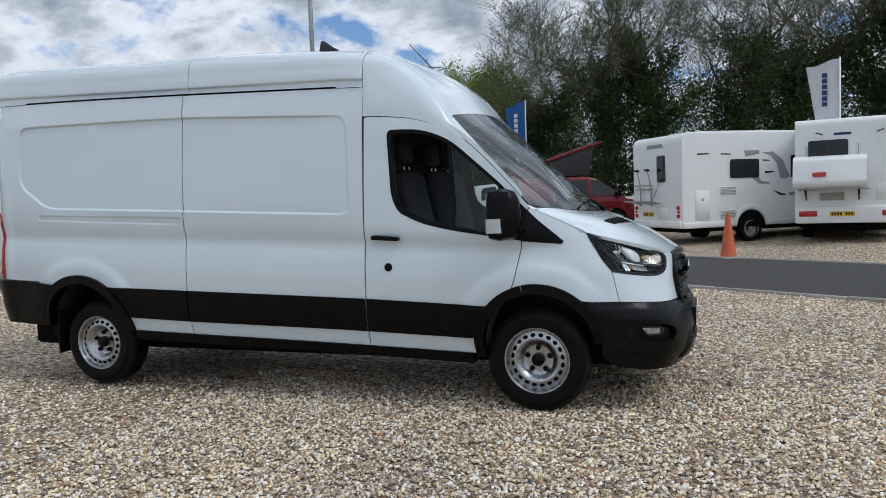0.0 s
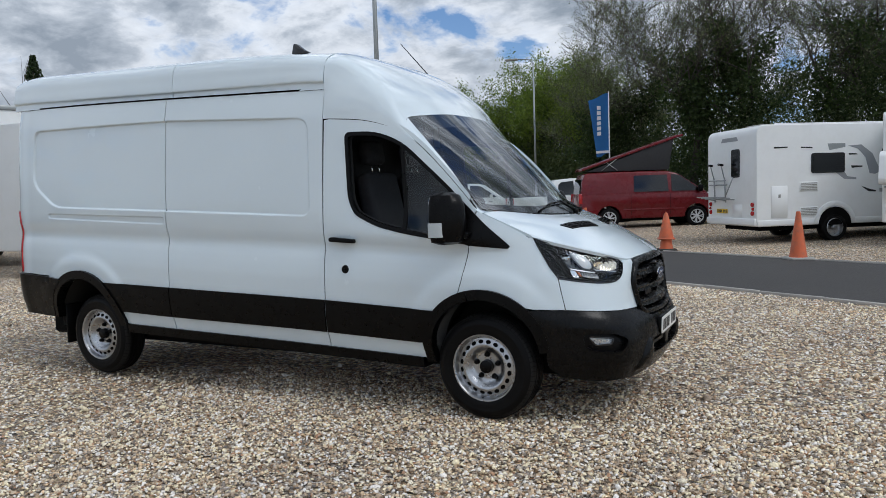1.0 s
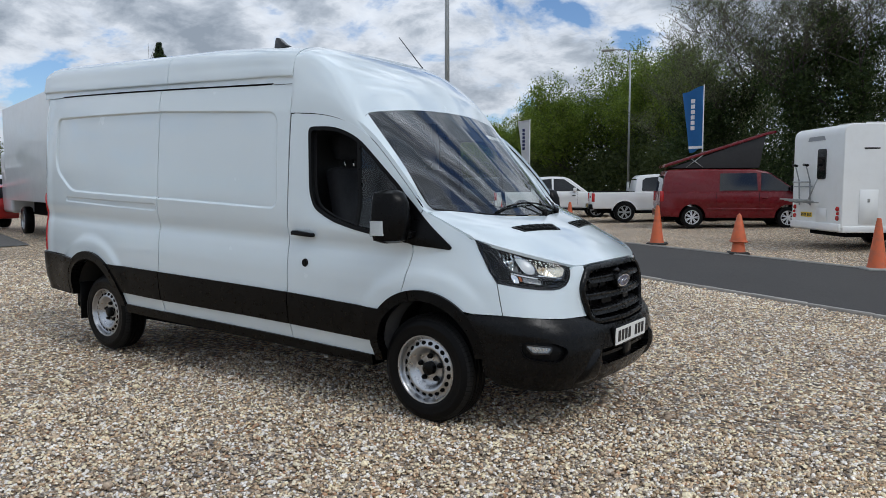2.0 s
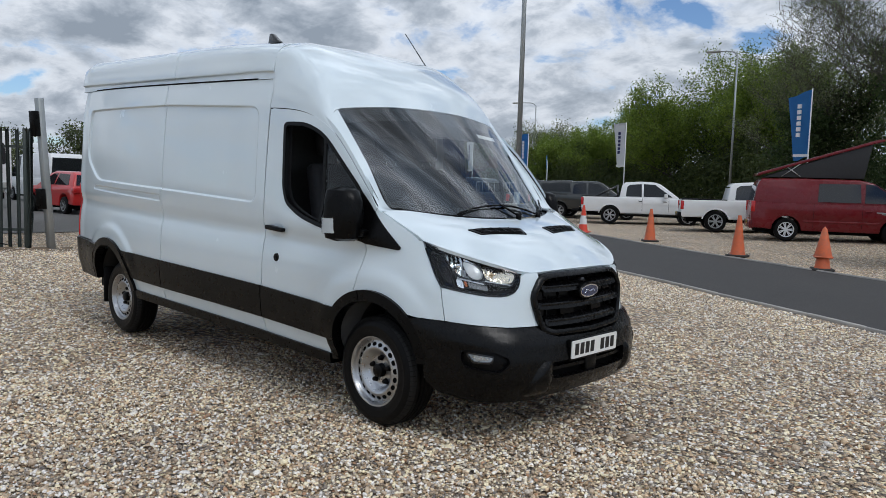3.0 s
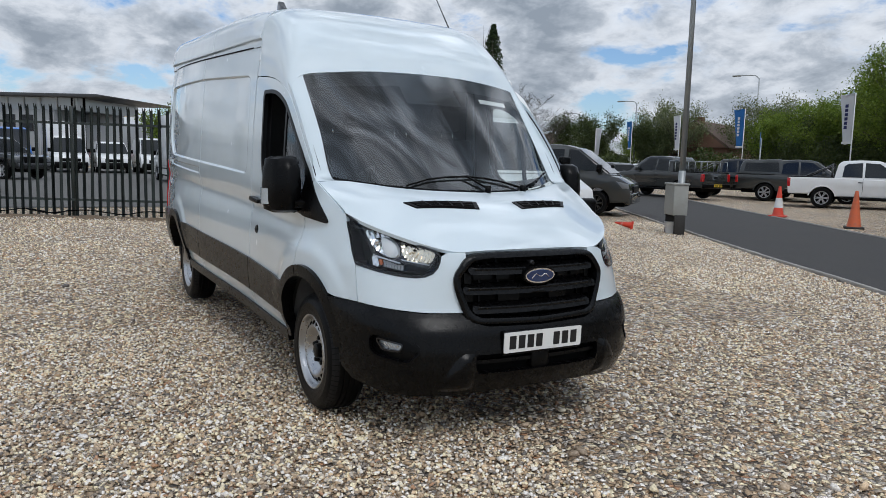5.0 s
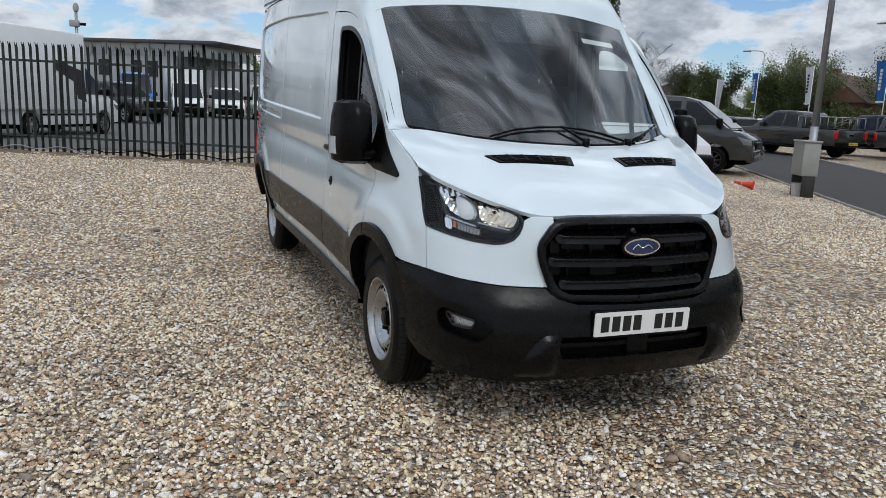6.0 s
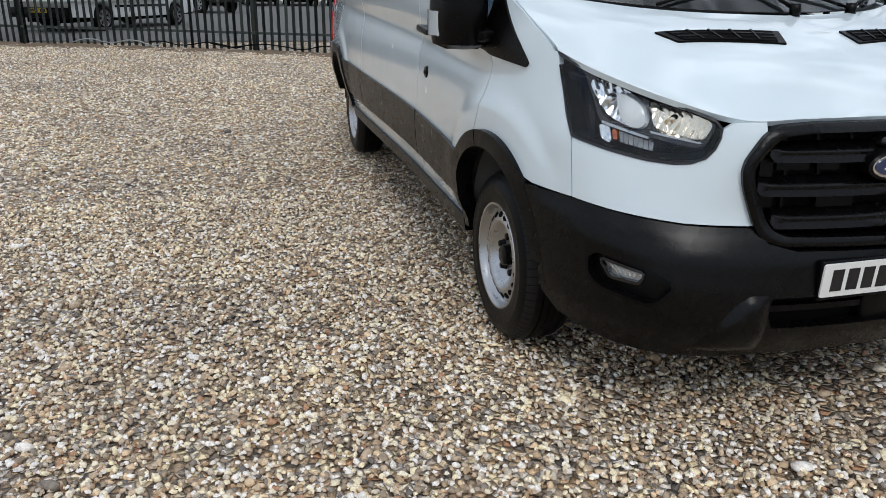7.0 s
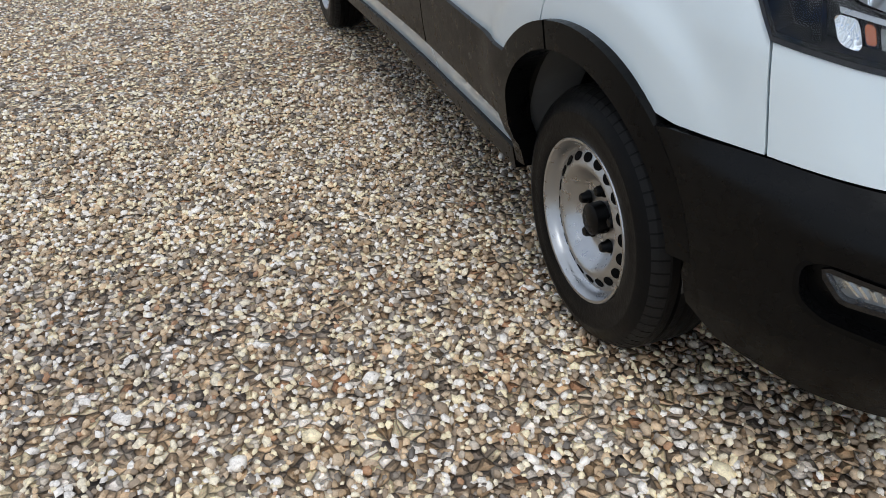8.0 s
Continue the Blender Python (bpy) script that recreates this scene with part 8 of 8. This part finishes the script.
# ---------------------------------------------------------------- trees and hedges
def mesh_from_arrays(name, verts, faces, mats, smooth=False, indices=None):
    me = bpy.data.meshes.new(name)
    n, k = faces.shape
    me.vertices.add(len(verts))
    me.vertices.foreach_set("co", verts.astype(np.float32).ravel())
    me.loops.add(n * k)
    me.loops.foreach_set("vertex_index", faces.astype(np.int32).ravel())
    me.polygons.add(n)
    me.polygons.foreach_set("loop_start", np.arange(0, n * k, k, dtype=np.int32))
    if smooth:
        me.polygons.foreach_set("use_smooth", np.ones(n, dtype=bool))
    for m in mats:
        me.materials.append(m)
    me.update(calc_edges=True)
    me.validate()
    return me


def leaves_mesh(name, centres, size, mat, rng, per=1, droop=0.0):
    """Small pointed leaves strewn round the centres."""
    n = len(centres)
    a = rng.normal(size=(n, 3))
    a /= np.linalg.norm(a, axis=1)[:, None]
    b = np.cross(a, rng.normal(size=(n, 3)))
    b /= np.linalg.norm(b, axis=1)[:, None]
    s = size * rng.uniform(0.55, 1.4, (n, 1))
    V = np.stack([centres - a * s, centres + b * s * 0.95 + a * s * rng.uniform(-0.4, 0.4, (n, 1)), centres + a * s], axis=1).reshape(-1, 3)
    F = np.arange(3 * n).reshape(n, 3)
    return mesh_from_arrays(name, V, F, [mat])


def grow(rng, base, height, spread, levels, r0, lean=(0, 0)):
    """Trunk, limbs and twigs as tapering pieces; returns them and the twigs' ends."""
    pieces, tips = [], []

    def branch(p, d, length, r, level):
        steps = 4 if level == 0 else 3
        q = p
        for i in range(steps):
            d = d + rng.normal(size=3) * (0.10 if level == 0 else 0.20)
            d[2] += 0.08 if level else 0.0
            d = d / np.linalg.norm(d)
            n = q + d * length / steps
            ra, rb = r * (1 - 0.75 * i / steps), r * (1 - 0.75 * (i + 1) / steps)
            pieces.append((q, n, ra, rb))
            if level < levels and (i > 0 or level > 0):
                for _ in range(3 if level == 0 else 2):
                    ang = rng.uniform(0, 2 * math.pi)
                    side = np.array((math.cos(ang), math.sin(ang), rng.uniform(0.25, 0.9))) * (spread if level == 0 else 1)
                    nd_ = d * 0.55 + side * 0.6
                    branch(n, nd_ / np.linalg.norm(nd_), length * rng.uniform(0.42, 0.62), rb * 0.62, level + 1)
            q = n
        tips.append(q)
        if level >= levels - 1:
            tips.append((p + q) / 2)
    d = np.array((lean[0], lean[1], 1.0))
    branch(np.array(base, float), d / np.linalg.norm(d), height * 0.72, r0, 0)
    return pieces, np.array(tips)


def tubes_mesh(name, pieces, mat, sides=3):
    V, F = [], []
    for p, q, ra, rb in pieces:
        ra, rb = max(ra, 0.010), max(rb, 0.007)
        d = q - p
        d = d / (np.linalg.norm(d) + 1e-9)
        u = np.cross(d, (0.3, 0.5, 0.8))
        u /= np.linalg.norm(u)
        w = np.cross(d, u)
        b = len(V)
        for c, r in ((p, ra), (q, rb)):
            for k in range(sides):
                a = 2 * math.pi * k / sides
                V.append(c + (u * math.cos(a) + w * math.sin(a)) * r)
        for k in range(sides):
            F.append((b + k, b + (k + 1) % sides, b + sides + (k + 1) % sides, b + sides + k))
    return mesh_from_arrays(name, np.array(V), np.array(F), [mat], True)


def tree(label, at, height, spread, leaf, seed, leaves=3000, size=0.16, puff=0.9, levels=3, ivy=0, r0=None, lean=(0, 0), column=None):
    rng = np.random.default_rng(seed)
    t = thing("tree", label, "tree", set_down(*at), 0, "trees behind the yard")
    pieces, tips = grow(rng, (0, 0, -0.2), height, spread, levels, r0 or height * 0.018, lean)
    top = max(p[1][2] for p in pieces)
    k = height / top
    pieces = [(p * (1, 1, k), q * (1, 1, k), a, b) for p, q, a, b in pieces]
    tips = tips * (1, 1, k)
    tr = new("trunk", tubes_mesh("trunk", pieces, M_BARK))
    tr.parent = t
    if leaves:
        pick = tips[rng.integers(0, len(tips), leaves)]
        ends = np.array([p[1] for p in pieces if p[2] < (r0 or height * 0.018) * 0.5])
        some = rng.uniform(0, 1, leaves) < 0.45
        pick = np.where(some[:, None], ends[rng.integers(0, len(ends), leaves)], pick)
        c = pick + rng.normal(size=(leaves, 3)) * puff * 0.30
        cr = new("crown", leaves_mesh("crown", c, size, leaf, rng))
        cr.parent = t
    if column:
        n, wide = column
        zz = height * (0.18 + 0.84 * rng.uniform(0, 1, n) ** 0.85)
        prof = np.clip(np.sin(np.pi * np.clip((zz / height - 0.10) / 0.93, 0, 1)) ** 0.6, 0.05, 1) * wide * (0.85 + 0.10 * np.sin(zz * 2.1) + 0.08 * np.sin(zz * 5.3)) * (1.25 - 0.55 * zz / height)
        an, rr = rng.uniform(0, 2 * math.pi, n), np.sqrt(rng.uniform(0, 1, n))
        c = np.stack([np.cos(an) * rr * prof, np.sin(an) * rr * prof, zz], axis=1)
        cr = new("crown", leaves_mesh("crown", c, size, leaf, rng))
        cr.parent = t
    if ivy:
        trunk = [p for p in pieces if p[2] > (r0 or height * 0.018) * 0.20]
        ids = rng.integers(0, len(trunk), ivy)
        u = rng.uniform(0, 1, (ivy, 1))
        A, B = np.array([trunk[i][0] for i in ids]), np.array([trunk[i][1] for i in ids])
        c = A + (B - A) * u + rng.normal(size=(ivy, 3)) * (0.36, 0.36, 0.25)
        iv = new("ivy", leaves_mesh("ivy", c, 0.085, M_LEAF[1], rng))
        iv.parent = t
        iv["label"] = "dark ivy climbing the trunk"


def hedge(label, line, h, depth, mat, n, size, seed, name="hedge"):
    """A long mass of leaves: stuff, uneven along its top."""
    rng = np.random.default_rng(seed)
    P = np.array(line, float)
    seg = np.linalg.norm(np.diff(P, axis=0), axis=1)
    cum = np.concatenate([[0], np.cumsum(seg)])
    u = rng.uniform(0, cum[-1], n)
    x, y = np.interp(u, cum, P[:, 0]), np.interp(u, cum, P[:, 1])
    top = h * (0.72 + 0.30 * np.sin(u * 0.55 + seed) * np.sin(u * 0.23) + 0.18 * np.sin(u * 1.9 + 2 * seed))
    z = top * (1 - rng.power(2.0, n) * 0.0) * rng.uniform(0, 1, n) ** 0.7
    w = depth * (0.35 + 0.65 * np.sqrt(np.clip(1 - (z / (h * 1.15)) ** 2, 0.05, 1)))
    off = rng.normal(size=n) * w * 0.45
    d = np.array([np.interp(u, cum[:-1] + seg / 2, -np.diff(P[:, 1]) / seg), np.interp(u, cum[:-1] + seg / 2, np.diff(P[:, 0]) / seg)])
    c = np.stack([x + d[0] * off, y + d[1] * off, z + np.array([ground_z(a, b) for a, b in zip(x, y)])], axis=1)
    o = new(name, leaves_mesh(name, c, size, mat, rng))
    tagged(o, label, "hedge", kind="stuff")


# the tall ivy-covered row behind the motorhomes and the camper van
TALL = ((-7.9, 34.0, 7.4, 2), (-6.0, 34.2, 10.4, 1), (-3.6, 31.6, 12.0, 2), (-1.2, 31.2, 12.8, 1), (1.6, 29.2, 12.2, 2), (4.4, 28.4, 12.0, 1), (7.4, 26.2, 12.5, 2), (10.4, 25.0, 12.0, 1), (13.5, 23.5, 12.0, 2))
for i, (x, y, h, k) in enumerate(TALL):
    tree("tall bare-topped tree with grey twigs, dark ivy and pale blossom", (x, y), h * 1.2, 0.95, M_LEAF[2], 40 + i, 20000 if k == 2 else 16000, 0.036, 0.42, 4 if i not in (0, 8) else 3, ivy=11000)
hedge("dark ivy-grown thicket under the tall trees", [(-8.8, 35.0), (-6, 33.4), (-3, 32.0), (4, 28.5), (12, 24.2), (20, 19.5)], 6.4, 2.6, M_LEAF[1], 85000, 0.070, 3, "thicket")
hedge("grey-green blossoming brushwood among the tall trees", [(-7.8, 34.6), (-5, 33), (2, 29.6), (9, 26), (18, 20.5)], 7.2, 2.8, M_LEAF[2], 56000, 0.044, 4, "brushwood")
# the green spring trees along the middle of the row
GREEN = ((-13.2, 40.8, 10.6), (-16.0, 42.6, 10.0), (-18.6, 41.6, 9.3), (-21.2, 43.0, 9.0), (-23.6, 44.0, 8.2), (-27.0, 46.0, 6.6), (-30.4, 47.6, 7.4), (-33.4, 49.4, 6.4), (-11.0, 40.0, 10.4), (-25.5, 45.6, 7.2), (-15.0, 44.5, 10.8))
for i, (x, y, h) in enumerate(GREEN):
    tree("fresh green spring tree behind the parked pickups", (x, y), h * (0.92 if i in (0, 1, 8, 10) else 0.88), 0.95, M_LEAF[0], 70 + i, 22000, 0.070, 0.75, 3)
hedge("dense green hedge behind the parked pickups", [(-9, 36.2), (-14, 39.2), (-20, 41.2), (-27, 45), (-36, 50.5)], 4.4, 1.5, M_LEAF[3], 40000, 0.095, 5)
hedge("dark undergrowth behind the tree row", [(-38, 53.5), (-27, 48.5), (-20, 46), (-12, 42), (-7, 37.5), (-2, 34.5), (6, 30.5), (14, 26), (24, 21)], 4.2, 1.6, M_LEAF[4], 26000, 0.17, 11, "undergrowth")
# darker leaves added for the shaded inside of the green trees
hedge("inner foliage of the green trees, coloured darker as shaded", [(-10.5, 41.5), (-15, 44.2), (-20, 46), (-26, 49)], 7.4, 1.8, M_LEAF[3], 26000, 0.11, 14, "saplings")
# lower growth along the far road
hedge("low dark hedge along the far road", [(-34, 44.5), (-44, 48), (-58, 50.5), (-76, 56), (-95, 66)], 2.6, 1.4, M_LEAF[3], 16000, 0.16, 6)
for i, (x, y, h, k) in enumerate(((-56.0, 46.0, 6.0, 3), (-50.5, 52.5, 7.2, 2), (-44.0, 50.5, 7.4, 2), (-38.5, 53.0, 7.2, 2), (-61.5, 60.5, 5.6, 0), (-36.2, 52.0, 6.4, 0), (-70.0, 63.0, 5.0, 2))):
    tree("small tree by the far road", (x, y), h, 1.1, M_LEAF[k], 90 + i, 12000, 0.075, 0.9 if k != 2 else 1.0, 3)
for i, (x, y, h) in enumerate(((-50.2, 45.0, 6.2), (-46.6, 48.0, 5.4))):
    tree("round dark tree beyond the parked cars", (x, y), h, 1.1, M_LEAF[3], 140 + i, 12000, 0.085, 0.9, 3)
hedge("brown and green bushes closing the far road", [(-54, 41), (-50, 45.6), (-46.5, 49), (-42, 53)], 3.2, 1.6, M_LEAF[3], 14000, 0.10, 12, "bushes")
hedge("olive belt of bushes and young trees behind the far road", [(-33, 51.5), (-42, 54.5), (-50, 57.5), (-57, 60)], 6.0, 2.4, M_LEAF[3], 30000, 0.075, 9, "tree_belt")
tree("tall narrow dark poplar above the parked vans", (-119.8, 78.5), 27.0, 0.28, M_LEAF[4], 110, 0, 0.22, 1.1, 1, column=(9000, 3.3))
tree("thin bare tree beyond the parked vans", (-47.5, 37.0), 8.0, 0.7, M_LEAF[2], 111, 0, 0.10, 1.0, 4)
for i, (x, y, h, k) in enumerate(((-54.5, 10.5, 5.0, 3), (-57.0, 13.5, 4.6, 2), (-52.0, 17.0, 5.2, 3), (-55.0, 7.0, 4.6, 0), (-58.0, 9.0, 5.6, 2), (-48.5, 27.6, 7.0, 3), (-56.0, 21.0, 5.0, 2))):
    tree("small tree beyond the fenced yard", (x, y), h, 0.9, M_LEAF[k], 120 + i, 3000, 0.10, 0.9, 3)
hedge("dark hedge beyond the fenced yard", [(-58, 6), (-57, 12), (-55, 20), (-52, 28), (-48, 36), (-44, 44)], 3.0, 1.4, M_LEAF[3], 8000, 0.20, 8)


# ---------------------------------------------------------------- gravel stones
def stones(name, x0, x1, y0, y1, count, smallest, largest, seed, label, keep=None, low=False):
    rng = np.random.default_rng(seed)
    g = (1 + 5 ** 0.5) / 2
    base = np.array([(-1, g, 0), (1, g, 0), (-1, -g, 0), (1, -g, 0), (0, -1, g), (0, 1, g), (0, -1, -g), (0, 1, -g), (g, 0, -1), (g, 0, 1), (-g, 0, -1), (-g, 0, 1)]) / math.hypot(1, g)
    tri = np.array([(0, 11, 5), (0, 5, 1), (0, 1, 7), (0, 7, 10), (0, 10, 11), (1, 5, 9), (5, 11, 4), (11, 10, 2), (10, 7, 6), (7, 1, 8), (3, 9, 4), (3, 4, 2), (3, 2, 6), (3, 6, 8), (3, 8, 9), (4, 9, 5), (2, 4, 11), (6, 2, 10), (8, 6, 7), (9, 8, 1)])
    if low == 2:
        ring = [(math.cos(k * 1.2566), math.sin(k * 1.2566)) for k in range(5)]
        base = np.array([(1.0 * a, 1.0 * b, -0.35) for a, b in ring] + [(0.68 * a - 0.2 * b, 0.68 * b + 0.2 * a, 0.85) for a, b in ring])
        tri = np.array([(k, (k + 1) % 5, 5 + k) for k in range(5)] + [((k + 1) % 5, 5 + (k + 1) % 5, 5 + k) for k in range(5)] + [(5, 6, 7), (5, 7, 8), (5, 8, 9)])
    elif low:
        base = np.array([(1, 0, -0.4), (-1, 0, -0.4), (0, 1, -0.4), (0, -1, -0.4), (0.3, 0.2, 0.85), (-0.3, -0.15, 0.8)])
        tri = np.array([(0, 2, 4), (2, 1, 5), (1, 3, 5), (3, 0, 4), (2, 5, 4), (3, 4, 5)])
    nv = len(base)
    x, y = rng.uniform(x0, x1, count), rng.uniform(y0, y1, count)
    if keep is not None:
        ok = keep(x, y)
        x, y = x[ok], y[ok]
    n = len(x)
    s = smallest + (largest - smallest) * rng.beta(1.6, 3.2, n)
    S = np.stack([s * rng.uniform(0.85, 1.35, n), s * rng.uniform(0.6, 1.0, n), s * rng.uniform(0.42, 0.75, n)], axis=1) * 0.5
    P = base[None] * S[:, None, :] * rng.uniform(0.68, 1.22, (n, nv, 1))
    a, tl = rng.uniform(0, 2 * math.pi, n), rng.normal(size=n) * 0.35
    ca, sa, ct, st = np.cos(a), np.sin(a), np.cos(tl), np.sin(tl)
    X = P[:, :, 0] * ct[:, None] - P[:, :, 2] * st[:, None]
    Z = P[:, :, 0] * st[:, None] + P[:, :, 2] * ct[:, None]
    Xr = X * ca[:, None] - P[:, :, 1] * sa[:, None]
    Yr = X * sa[:, None] + P[:, :, 1] * ca[:, None]
    gz = np.maximum(0.025 * np.clip((x * 0.5 + (y - 6.38) * 0.866) - 4.6, 0, 22), 0.01 * np.clip(-x - 5, 0, 14))
    lift = rng.uniform(-0.006, 0.004, n) + S[:, 2] * 0.35
    V = np.stack([Xr + x[:, None], Yr + y[:, None], Z + (gz + lift)[:, None]], axis=2).reshape(-1, 3)
    F = (tri[None] + (np.arange(n) * nv)[:, None, None]).reshape(-1, 3)
    o = new(name, mesh_from_arrays(name, V, F, [M_STONE], low == 2 or not low))
    tagged(o, label, "gravel", kind="stuff")


def off_road(x, y):
    return (x * 0.5 + (y - 6.38) * 0.866) < -0.06


stones("gravel", -2.6, 3.0, -4.3, -0.1, 7000, 0.016, 0.044, 1, "loose flint gravel in cream, grey and brown")
stones("gravel", -2.6, 3.0, -4.3, -0.1, 50000, 0.012, 0.037, 5, "loose flint gravel in cream, grey and brown", low=2)
stones("gravel", -6.0, 7.0, -4.6, 5.0, 80000, 0.017, 0.046, 2, "loose flint gravel in cream, grey and brown", low=True, keep=lambda x, y: off_road(x, y) & ~((x < -0.6) & (y > -0.55)) & ~((x > -2.6) & (x < 3.0) & (y < -0.1) & (y > -4.3)))
stones("gravel", -15.0, -6.0, -9.0, 7.0, 42000, 0.024, 0.058, 4, "loose flint gravel in cream, grey and brown", low=True, keep=lambda x, y: off_road(x, y) & (x > -12.6 + np.minimum(0, y - 0.5) * 0.47))
stones("gravel", -10.0, 6.0, 4.6, 12.4, 100000, 0.020, 0.050, 6, "loose flint gravel in cream, grey and brown", low=True, keep=lambda x, y: off_road(x, y) & ((y > 5.0) | (x < -6.0)))
stones("large_stones", -6.0, 5.0, -4.3, 4.0, 360, 0.045, 0.085, 3, "scattered larger flints on the gravel", off_road)
